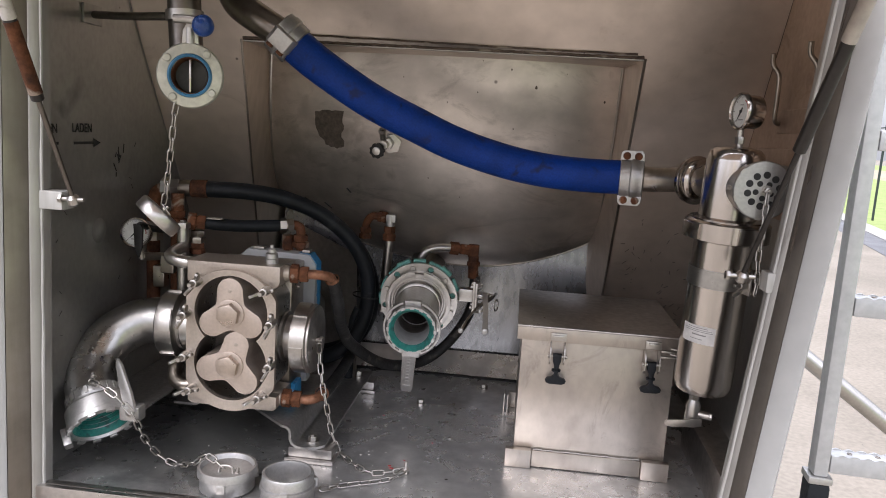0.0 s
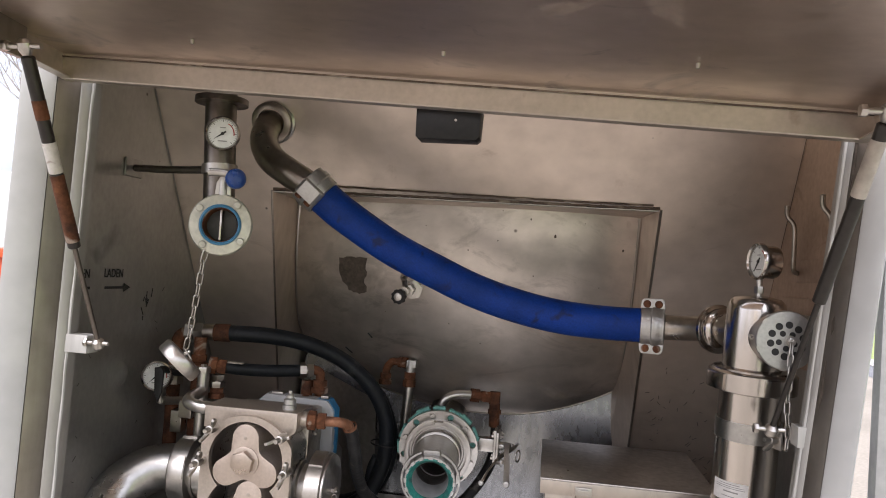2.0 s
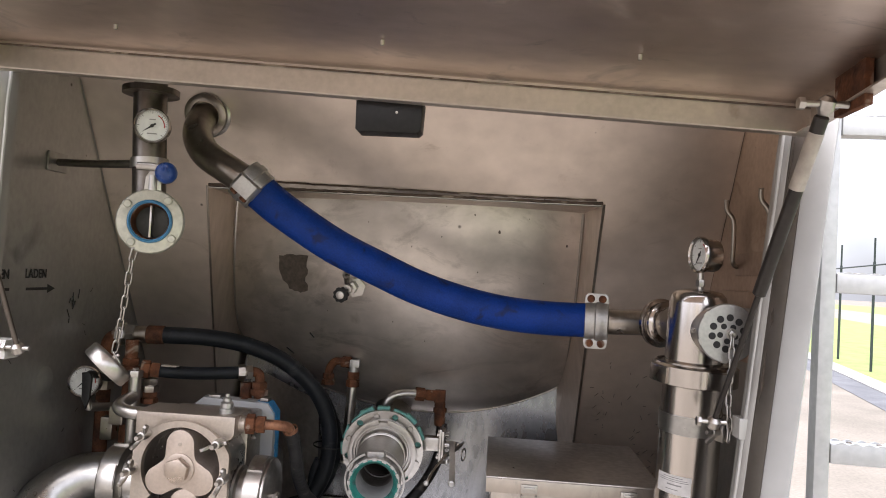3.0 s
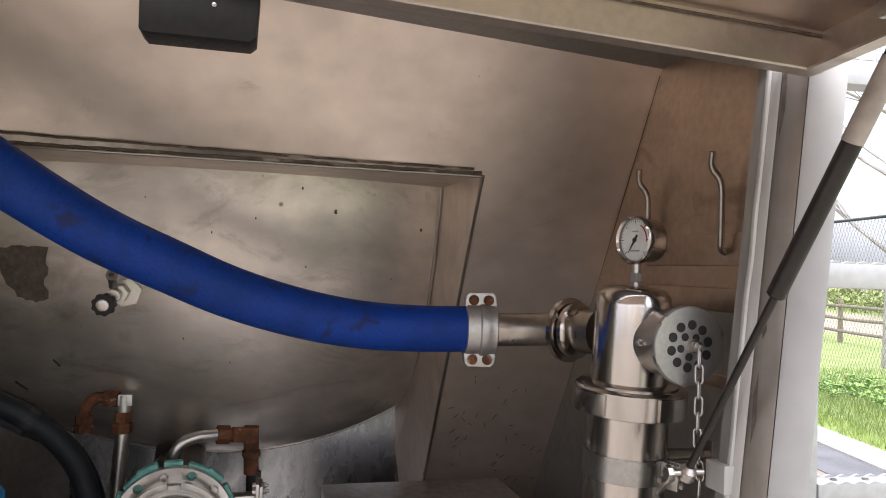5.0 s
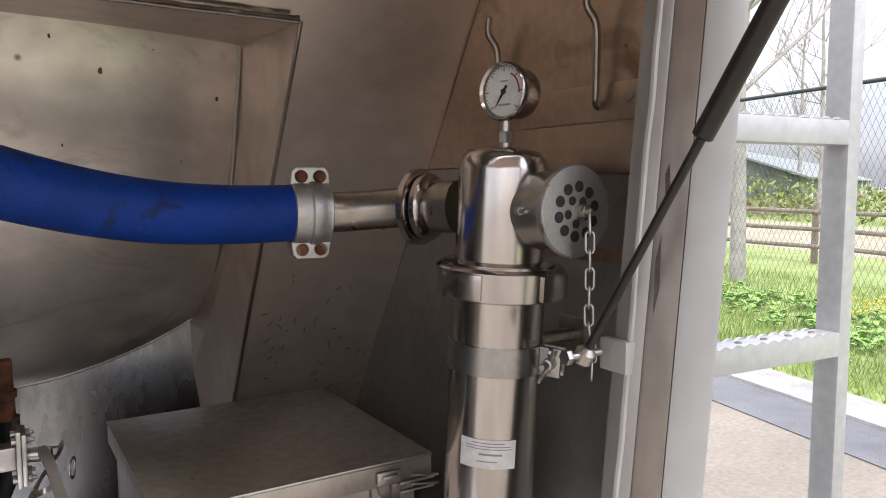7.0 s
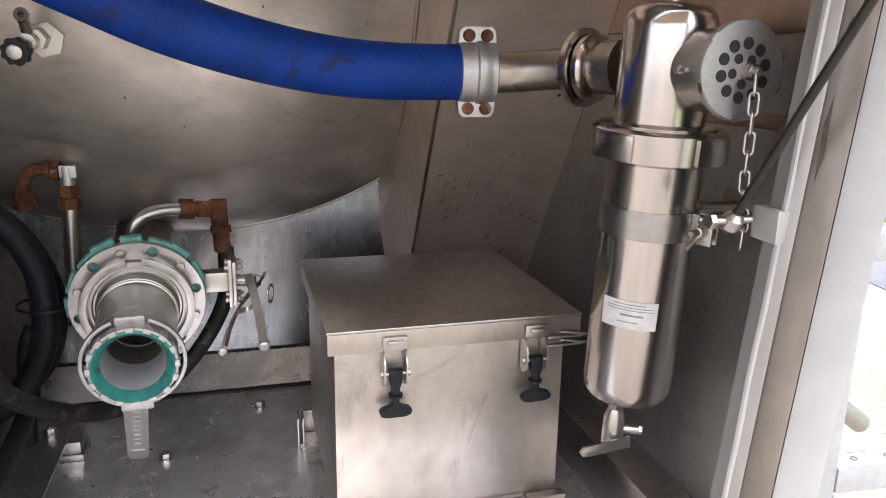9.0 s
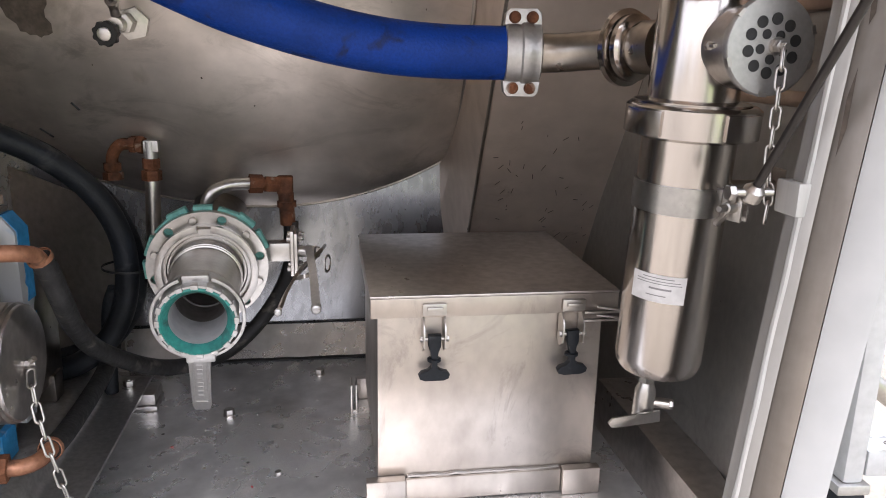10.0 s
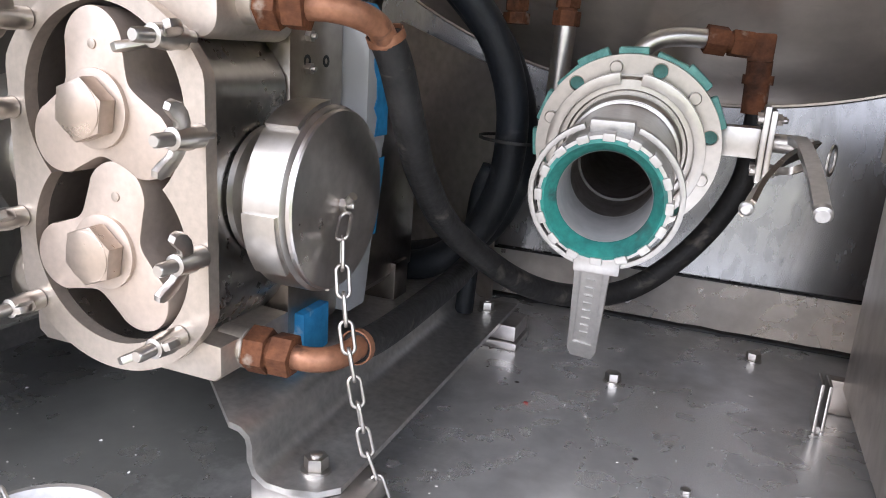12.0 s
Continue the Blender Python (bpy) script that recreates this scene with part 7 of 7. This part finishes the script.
# pressed dimple and scratches
bm = B()
lathe(bm, [(0.030, 0.0), (0.026, 0.0012), (0.018, 0.0028), (0.008, 0.0036), (0, 0.0038)], aim((XL + 0.0003, 1.889, 0.503), (1, 0, 0)), 28)
solid("wall_dimple", bm, STEEL_SIDE, "shallow round dimple in the side wall", "dimple")
bm = B()
rr = random.Random(11)
for k in range(9):
    y, z = 1.978 + rr.uniform(-0.02, 0.02), 0.655 + rr.uniform(-0.03, 0.03)
    tube(bm, [(XL + 0.0008, y, z), (XL + 0.0008, y + rr.uniform(-0.012, 0.012), z + rr.uniform(0.01, 0.03))], 0.0012, 5, 1, smooth=False)
for k in range(12):
    y, z = 1.70 + rr.uniform(0, 0.35), 0.15 + rr.uniform(0, 0.55)
    tube(bm, [(XL + 0.0008, y, z), (XL + 0.0008, y + rr.uniform(-0.012, 0.012), z + rr.uniform(0.004, 0.012))], 0.0006, 5, 1, smooth=False)
tagged(solid("wall_scratches", bm, INK, "dark scratches on the side wall", "stain"), kind="stuff")
bm = B()
for k in range(60):
    x, z = rr.uniform(0.44, 0.69), min(rr.uniform(0.22, 0.62), rr.uniform(0.22, 0.62))
    y = back_y(z) - 0.001
    dx, dz = rr.uniform(-0.012, 0.012), rr.uniform(0.001, 0.012)
    tube(bm, [(x, y, z), (x + dx, back_y(z + dz) - 0.001, z + dz)], 0.0006, 5, 1, smooth=False)
for x, z, dx, dz in ((-0.447, 0.545, 0.022, -0.018), (-0.36, 0.60, 0.012, -0.014)):
    tube(bm, [(x, dome_y(x, z) - 0.001, z), (x + dx, dome_y(x + dx, z + dz) - 0.001, z + dz)], 0.0022, 5, 1, smooth=False)
tagged(solid("back_scratches", bm, INK, "dark scratches on the rear wall", "stain"), kind="stuff")
# dried droplets and pale crumbs on the floor
bm = B()
for k in range(170):
    if k < 90:
        x, y = rr.gauss(-0.24, 0.07), rr.gauss(1.88, 0.06)
    else:
        x, y = rr.uniform(-0.72, 0.20), rr.uniform(1.66, 2.35)
    s = rr.choice((0.0008, 0.0010, 0.0013, 0.0020))
    lathe(bm, [(s, 0.0), (s * 0.7, s * 0.35), (0, s * 0.45)], Matrix.Translation((x, y, 0.0006)) @ pose(0, 0, 0, 0, 0, 40 * k) @ Matrix.Diagonal((rr.uniform(0.7, 1.8), 1, 1, 1)), 7)
tagged(solid("floor_crumbs", bm, PAPER, "pale dried specks on the steel floor", "dirt"), kind="stuff")
# red paint flecks and crumbs on the floor
bm = B()
for x, y, s in ((-0.175, 2.17, .006), (-0.236, 1.905, .010), (-0.10, 1.865, .012), (-0.02, 2.02, .004), (-0.075, 1.905, .005)):
    s *= 0.55
    for k in range(3):
        px_, py_ = x + rr.uniform(-s, s), y + rr.uniform(-s, s)
        box(bm, px_ - s * 0.5, px_ + s * 0.5, py_ - s * 0.3, py_ + s * 0.3, 0.0006, 0.0016, m=Matrix.Identity(4))
tagged(solid("paint_flecks", bm, RED, "red paint flecks on the floor", "stain"), kind="stuff")
bm = B()
for k in range(10):
    x, y = rr.uniform(-0.70, 0.1), rr.uniform(1.66, 1.98)
    s = rr.uniform(0.0006, 0.0016)
    bmesh.ops.create_icosphere(bm, subdivisions=1, radius=s, matrix=Matrix.Translation((x, y, s * 0.5)))
tagged(solid("crumbs", bm, GREY_INK, "small pale crumbs of dirt on the floor", "dirt"), kind="stuff")


# ---- outside: ground, ladder, fence, trees ----
GZ = -0.88
GRAVEL = mat("gravel_ground", (0.26, 0.225, 0.18), 0.9, 0.0, scale=0.8, grain=30, bump=0.6, dark=(0.19, 0.165, 0.13), spots=8)
ASPHALT = mat("asphalt", (0.15, 0.15, 0.155), 0.85, 0.0, scale=2, grain=90, bump=0.5, dark=(0.11, 0.11, 0.115))
CONCRETE = mat("concrete_edge", (0.38, 0.365, 0.34), 0.8, 0.0, scale=3, grain=40, bump=0.3)
LADDER_ALU = mat("ladder_aluminium", (0.50, 0.505, 0.505), 0.42, 0.4, scale=6, grain=70, dark=(0.43, 0.435, 0.435), gc=0.6, scuff=(0.34, 0.335, 0.32), scuff_at=0.66, scuff_scale=14)
GRASS = mat("grass", (0.25, 0.345, 0.075), 0.7, 0.0, scale=1.2, grain=30, dark=(0.19, 0.265, 0.055), island=0.3)
TURF = mat("turf", (0.26, 0.325, 0.095), 0.9, 0.0, scale=1.5, grain=40, dark=(0.20, 0.25, 0.07), bump=0.5)
LEAF = mat("leaf", (0.25, 0.42, 0.08), 0.5, 0.0, scale=6, grain=40, dark=(0.18, 0.32, 0.055), island=0.22)
BLOSSOM = mat("yellow_blossom", (0.62, 0.52, 0.05), 0.6, 0.0)
BARK = mat("bark", (0.38, 0.36, 0.33), 0.9, 0.0, scale=5, grain=40, bump=0.5, dark=(0.25, 0.235, 0.205), gc=0.8)
TWIG = mat("twig", (0.36, 0.335, 0.315), 0.9, 0.0, scale=8, grain=60)
FENCE = mat("fence_steel", (0.035, 0.05, 0.045), 0.5, 0.2, scale=8, grain=60)
WIRE = mat("fence_wire", (0.10, 0.12, 0.12), 0.5, 0.4, scale=8, grain=60)
TIMBER = mat("weathered_timber", (0.27, 0.225, 0.175), 0.85, 0.0, scale=6, grain=50, stretch=(1, 0.1, 1), dark=(0.18, 0.15, 0.115))
ROOF = mat("shed_roof", (0.22, 0.24, 0.225), 0.6, 0.1, scale=2, grain=30, dark=(0.17, 0.195, 0.175))
BRICKISH = mat("shed_wall", (0.47, 0.34, 0.29), 0.8, 0.0, scale=3, grain=40, dark=(0.34, 0.26, 0.22))
ORANGE = mat("orange_paint", (0.62, 0.10, 0.025), 0.45, 0.0, scale=3, grain=40, dark=(0.50, 0.08, 0.02))
HEDGE = mat("far_hedge", (0.25, 0.29, 0.085), 0.9, 0.0, scale=0.8, grain=20, dark=(0.16, 0.20, 0.065), island=0.25)
SOIL = mat("bare_soil", (0.36, 0.30, 0.22), 0.9, 0.0, scale=0.7, grain=20, bump=0.5, dark=(0.27, 0.235, 0.15))

bm = B()
box(bm, -400, 400, -400, 400, GZ - 0.3, GZ)
solid("ground", bm, GRAVEL, "pale trodden gravel and sand yard", "ground", "structure")
FP, FU = Vector((6.35, 5.94, GZ)), Vector((0.20, 0.98, 0)).normalized()
FN = Vector((FU.y, -FU.x, 0))


def strip(o0, o1, l0, l1, z, material, name, label, cat, grid=0):
    bm = B()
    c = [FP + FN * o + FU * l for o, l in ((o0, l0), (o1, l0), (o1, l1), (o0, l1))]
    for q in c:
        q.z = GZ + z
    sheet(bm, c, z + 0.004 if z > 0.01 else 0.003)
    return solid(name, bm, material, label, cat, "structure")


strip(-0.40, 90, -60, 160, 0.012, TURF, "lawn", "rough green grass verge and meadow", "grass")
strip(9.0, 19.0, -60, 160, 0.016, SOIL, "bare_field", "strip of pale bare soil behind the grass", "soil")
strip(-1.45, -0.87, -60, 120, 0.008, ASPHALT, "path", "narrow grey asphalt path", "path")
strip(-0.87, -0.40, -60, 120, 0.03, CONCRETE, "path_edge", "pale concrete edging of the path", "kerb")

# grass blades near the fence
rr = random.Random(21)
verts, faces = [], []
for k in range(26000):
    o, l = rr.uniform(-0.38, 5.0) if k % 3 else rr.uniform(-0.38, 1.4), rr.uniform(-4.5, 7.5)
    p = FP + FN * o + FU * l
    h, w, a = rr.uniform(0.05, 0.16), rr.uniform(0.003, 0.007), rr.uniform(0, 6.28)
    dx, dy = math.cos(a) * w, math.sin(a) * w
    lx, ly = rr.uniform(-0.06, 0.06), rr.uniform(-0.06, 0.06)
    i = len(verts)
    z = GZ + 0.012
    verts += [(p.x - dx, p.y - dy, z), (p.x + dx, p.y + dy, z), (p.x + lx, p.y + ly, z + h)]
    faces.append((i, i + 1, i + 2))
me = bpy.data.meshes.new("grass")
me.from_pydata(verts, [], faces)
me.materials.append(GRASS)
tagged(new("grass", me), "long fresh green grass along the fence", "grass", kind="stuff")
# broad-leaved weeds
verts, faces = [], []
for k in range(420):
    o, l = rr.uniform(0.9, 3.0), rr.uniform(-4.0, 6.0)
    p = FP + FN * o + FU * l
    for j in range(rr.randint(7, 12)):
        a, le, ti = rr.uniform(0, 6.28), rr.uniform(0.06, 0.16), rr.uniform(0.2, 0.9)
        d = Vector((math.cos(a), math.sin(a), ti)).normalized()
        s = Vector((-math.sin(a), math.cos(a), 0)) * le * 0.28
        b = Vector((p.x, p.y, GZ + 0.03 + rr.uniform(0, 0.09)))
        i = len(verts)
        mid = b + d * le * 0.55
        verts += [b[:], (mid + s)[:], (b + d * le - Vector((0, 0, le * 0.25)))[:], (mid - s)[:]]
        faces += [(i, i + 1, i + 2), (i, i + 2, i + 3)]
me = bpy.data.meshes.new("weeds")
me.from_pydata(verts, [], faces)
me.materials.append(LEAF)
tagged(new("weeds", me), "broad-leaved green weeds in the verge", "plants", kind="stuff")
bm = B()
for k in range(90):
    o, l = rr.gauss(2.3, 0.2), rr.gauss(-0.05, 0.22)
    p = FP + FN * o + FU * l
    bmesh.ops.create_icosphere(bm, subdivisions=1, radius=rr.uniform(0.010, 0.02), matrix=Matrix.Translation((p.x, p.y, GZ + rr.uniform(0.16, 0.34))))
tagged(solid("blossoms", bm, BLOSSOM, "cluster of small yellow blossoms among the weeds", "flowers"), kind="stuff")

# chain-link fence
fence = thing("chain_link_fence", FP, "dark green chain-link fence with steel posts", "fence")
for l in np.arange(-12, 31, 3.0):
    p = FP + FU * float(l)
    bm = B()
    cyl(bm, p, p + Vector((0, 0, 2.50)), 0.03, 14)
    cyl(bm, p + Vector((0, 0, 2.48)), p + Vector((0, 0, 3.05)), 0.022, 12)
    po = part("post", bm, FENCE, fence)
    if abs(l) < 7:
        bm = B()
        for k in range(15):
            z = 0.25 + 0.19 * k
            lathe(bm, [(0.010, 0.02), (0.020, 0.036), (0.010, 0.05), (0.016, 0.062), (0.004, 0.075)], aim(p + Vector((0, 0, z)), -FU), 8)
        tagged(part("insulators", bm, FENCE, po), kind="stuff")
bm = B()
cyl(bm, FP + FU * -12 + Vector((0, 0, 2.43)), FP + FU * 30 + Vector((0, 0, 2.43)), 0.018, 10)
part("top_rail", bm, FENCE, fence)
verts, faces = [], []
pitch = 0.062
W = 0.0016


def wire(l0, z0, l1, z1):
    a = FP + FU * l0 + Vector((0, 0, z0))
    b = FP + FU * l1 + Vector((0, 0, z1))
    d = (b - a).normalized()
    s = d.cross(FN).normalized() * W
    n = FN * W
    i = len(verts)
    for q in (a, b):
        verts.extend([(q + s)[:], (q + n)[:], (q - s)[:], (q - n)[:]])
    for k in range(4):
        j = (k + 1) % 4
        faces.append((i + k, i + j, i + 4 + j, i + 4 + k))


for k in range(int(16 / pitch)):
    l = -6 + k * pitch
    wire(l, 0.03, l + 1.19, 2.41)
    wire(l, 0.03, l - 1.19, 2.41)
me = bpy.data.meshes.new("mesh")
me.from_pydata(verts, [], faces)
me.materials.append(WIRE)
ob = new("mesh", me)
ob.parent = fence
ob.matrix_basis = Matrix.Translation(-FP)
tagged(ob, "diamond wire mesh", kind="stuff")

# timber rail fence further off
tf = thing("timber_fence", FP + FN * 7.0, "weathered brown timber rail fence in the meadow", "fence")
for l in np.arange(-8, 30, 2.2):
    p = FP + FN * 7.0 + FU * float(l)
    bm = B()
    box(bm, p.x - 0.05, p.x + 0.05, p.y - 0.05, p.y + 0.05, GZ, GZ + 1.25, 0.008)
    part("post", bm, TIMBER, tf)
for z in (0.35, 0.70, 1.05):
    bm = B()
    a, b = FP + FN * 6.95 + FU * -8, FP + FN * 6.95 + FU * 28
    tube(bm, [a.lerp(b, t) + Vector((0, 0, z + rr.uniform(-0.02, 0.02))) for t in np.linspace(0, 1, 18)], 0.045, 8, 1, smooth=False)
    part("rail", bm, TIMBER, tf)

# far barn, its long side running away, and shrubs before it
BA, BB = Vector((33.6, 26.2, GZ)), Vector((78.0, 46.5, GZ))
along = (BB - BA).normalized()
long_ = (BB - BA).length
sm = Matrix.Translation(BA) @ Matrix((along, Vector((0, 0, 1)).cross(along), Vector((0, 0, 1)))).transposed().to_4x4()
shed = thing("barn", BA, "long low barn with a grey-green roof and pale brick plinth", "barn")
part("wall", box(B(), 0, long_, -3.4, 6.0, 0.9, 2.05, m=sm), ROOF, shed, "green-grey clad wall")
part("plinth", box(B(), -0.05, long_ + 0.05, -3.46, 6.06, 0.0, 0.9, m=sm), BRICKISH, shed, "pale red brick plinth")
bm = B()
for y0, z0, y1, z1 in ((-4.0, 1.95, 1.3, 3.75), (6.6, 1.95, 1.3, 3.75)):
    sheet(bm, [sm @ Vector(q) for q in ((-0.6, y0, z0), (long_ + 0.6, y0, z0), (long_ + 0.6, y1, z1), (-0.6, y1, z1))], 0.10)
roof = part("roof", bm, ROOF, shed)
bm = B()
prism(bm, [(-3.4, 2.0), (6.0, 2.0), (1.3, 3.62)], sm @ Matrix(((0, 0, 1, 0), (1, 0, 0, 0), (0, 1, 0, 0), (0, 0, 0, 1))), 0.15)
part("gable", bm, ROOF, shed)
for k in range(9):
    bm = B()
    cyl(bm, sm @ Vector((2 + 5.6 * k, -3.7, 0.0)), sm @ Vector((2 + 5.6 * k, -3.7, 2.0)), 0.09, 10)
    part("post", bm, DIAL, shed, "white wall post")
verts, faces = [], []
for k in range(15000):
    o, l = rr.uniform(20, 25), rr.uniform(-30, 60)
    p = FP + FN * o + FU * l
    h = 1.5 + 0.35 * math.sin(l * 0.31) + 0.3 * math.sin(l * 0.83 + 1)
    b = Vector((p.x, p.y, GZ + h * rr.random() ** 0.7))
    s = rr.uniform(0.10, 0.26)
    i = len(verts)
    for q in range(3):
        verts.append((b.x + rr.uniform(-s, s), b.y + rr.uniform(-s, s), b.z + rr.uniform(-s, s)))
    faces.append((i, i + 1, i + 2))
me = bpy.data.meshes.new("hedge")
me.from_pydata(verts, [], faces)
me.materials.append(HEDGE)
tagged(new("hedge", me), "yellow-green spring shrubs along the field", "hedge", kind="stuff")


# bare trees
def tree(base, height, seed, label, r0=0.13):
    r = random.Random(seed)
    t = thing("tree", base, label, "tree", "bare trees")
    trunk = B()
    twigs = B()
    top = Vector(base) + Vector((r.uniform(-0.3, 0.3), r.uniform(-0.3, 0.3), height))
    path = [Vector(base).lerp(top, k / 7) + Vector((r.uniform(-0.08, 0.08), r.uniform(-0.08, 0.08), 0)) * k / 3 for k in range(8)]
    tube(trunk, path, r0, 10, 3, radii=lambda u: r0 * (1.0 - 0.85 * u))

    def limb(p, d, length, rad, depth):
        q = p
        pts = [p]
        for k in range(4):
            d = (d + Vector((r.uniform(-0.22, 0.22), r.uniform(-0.22, 0.22), r.uniform(0.0, 0.22)))).normalized()
            q = q + d * length / 4
            pts.append(q)
        tube(trunk if depth == 2 else twigs, pts, rad, 6 if depth == 2 else 4, 1, radii=lambda u: rad * (1 - 0.75 * u), smooth=False, caps=False)
        if depth:
            for k in range(6 if depth == 2 else 5):
                i = r.randint(1, 4)
                dd = (d + Vector((r.uniform(-0.9, 0.9), r.uniform(-0.9, 0.9), r.uniform(-0.1, 0.7)))).normalized()
                limb(pts[i], dd, length * r.uniform(0.35, 0.6), rad * 0.45, depth - 1)

    for k in range(17):
        u = r.uniform(0.18, 0.95)
        p = Vector(base).lerp(top, u)
        a = r.uniform(0, 6.28)
        limb(p, Vector((math.cos(a), math.sin(a), r.uniform(0.3, 1.1))).normalized(), height * (1.05 - u) * r.uniform(0.25, 0.42), r0 * (1 - 0.8 * u) * 0.42, 2)
    part("trunk", trunk, BARK, t)
    part("crown", twigs, TWIG, t, "bare spring twigs")
    return t


for k, (o, l, h) in enumerate(((3.6, 3.6, 11), (3.2, -1.1, 10), (4.4, 8.0, 12), (10, 1.5, 12), (15, 4.5, 11), (20, 17, 12), (18, 2, 11), (24, -6, 12), (26, 24, 13))):
    p = FP + FN * o + FU * l
    tree((p.x, p.y, GZ), h, 40 + k, "tall bare tree with thin spring branches")

# ---- ladder beside the cabinet ----
lad = thing("ladder", (0.90, 1.645, 0.06), "pale aluminium ladder with serrated treads and black rubber feet", "ladder")
RAIL_A, RAIL_B = Vector((0.756, 1.655, 0.0)), Vector((1.052, 1.632, 0.0))
run = RAIL_B - RAIL_A
wide = math.hypot(run.x, run.y)
lay = Matrix.Translation(RAIL_A) @ pose(0, 0, 0, 0, 0, math.degrees(math.atan2(run.y, run.x)))
for u in (0.0, wide):
    bm = B()
    box(bm, u - 0.0135, u + 0.0135, -0.020, 0.020, 0.186, 1.75, 0.006, m=lay)
    rl = part("rail", bm, LADDER_ALU, lad)
    bm = B()
    box(bm, u - 0.020, u + 0.020, -0.0235, 0.0235, 0.060, 0.172, 0.008, m=lay)
    part("foot", bm, RUBBER, rl, "black rubber foot")
    bm = B()
    box(bm, u - 0.0215, u + 0.0215, -0.025, 0.025, 0.172, 0.186, 0.003, m=lay)
    part("collar", bm, ALU, rl)
for z in (0.234, 0.536, 0.834, 1.114, 1.412):
    bm = B()
    mm = lay @ Matrix.Translation((0, 0, z))
    box(bm, 0.0135, wide - 0.0135, -0.021, 0.016, -0.038, -0.003, 0.003, m=mm)
    tr = part("tread", bm, LADDER_ALU, lad)
    bm = B()
    n = 11
    for k in range(n):
        for yy in (-0.021, 0.012):
            x0 = 0.022 + (wide - 0.05) * k / n
            prism(bm, [(x0, 0), (x0 + 0.020, 0), (x0 + 0.012, 0.0032), (x0 + 0.008, 0.0032)], mm @ Matrix(((1, 0, 0, 0), (0, 0, 1, yy), (0, 1, 0, -0.0035), (0, 0, 0, 1))), 0.004)
    tagged(part("tread_teeth", bm, LADDER_ALU, tr), kind="stuff")
    for k in range(5):
        part("grip_hole", hollow(B(), [(0.0034, -0.0032), (0.0050, -0.0032), (0.0046, -0.0014), (0.0038, -0.0014)], mm @ Matrix.Translation((0.05 + (wide - 0.10) * k / 4, -0.002, 0)), 14), STEEL_PIPE, tr)
bm = B()
tube(bm, [(0.76, 2.05, 0.372), (0.90, 2.05, 0.273), (1.078, 2.05, 0.146), (1.25, 2.05, 0.023)], 0.020, 18)
part("brace", bm, STEEL, lad)

# ---- yard to the other side: a skip and a parked trailer ----
skip = thing("skip_container", (-7.6, 7.6, GZ), "orange steel skip container standing in the yard", "container")
km = Matrix.Translation((-8.3, 8.9, GZ)) @ pose(0, 0, 0, 0, 0, 15)
bm = B()
prism(bm, [(-2.6, 0.12), (2.2, 0.12), (2.9, 1.55), (-2.9, 1.55)], km @ Matrix(((1, 0, 0, 0), (0, 0, 1, -1.0), (0, 1, 0, 0), (0, 0, 0, 1))), 2.0, 0.02)
part("tub", bm, ORANGE, skip)
for k in range(9):
    bm = B()
    box(bm, -2.4 + 0.58 * k, -2.30 + 0.58 * k, -1.06, -1.0, 0.15, 1.5, 0.01, m=km)
    part("rib", bm, ORANGE, skip)
bm = B()
box(bm, -2.95, 2.95, -1.08, 1.08, 1.5, 1.62, 0.02, m=km)
part("rim", bm, ORANGE, skip)
for x in (-1.8, 1.6):
    part("runner", box(B(), x - 0.2, x + 0.2, -0.9, 0.9, 0.0, 0.14, m=km), FENCE, skip)
tl = thing("trailer", (-12, 14, GZ), "white box trailer parked behind the skip", "trailer")
tm = Matrix.Translation((-13.6, 14.6, GZ)) @ pose(0, 0, 0, 0, 0, 20)
part("body", box(B(), -4, 4, -1.25, 1.25, 1.0, 3.2, 0.05, m=tm), WHITE_PAINT, tl)
part("chassis", box(B(), -3.9, 3.9, -0.6, 0.6, 0.7, 1.0, m=tm), FENCE, tl)
for x in (-2.8, -1.6, 2.2):
    for y in (-1.1, 1.1):
        bm = B()
        lathe(bm, [(0.2, -0.14), (0.48, -0.14), (0.52, -0.08), (0.52, 0.08), (0.48, 0.14), (0.2, 0.14)], tm @ aim((x, y, 0.52), (0, 1, 0)), 28)
        part("wheel", bm, RUBBER, tl)
tree((-11.0, 16.5, GZ), 11, 77, "tall bare tree beyond the yard")
tree((-16.0, 21.5, GZ), 12, 78, "tall bare tree beyond the yard")
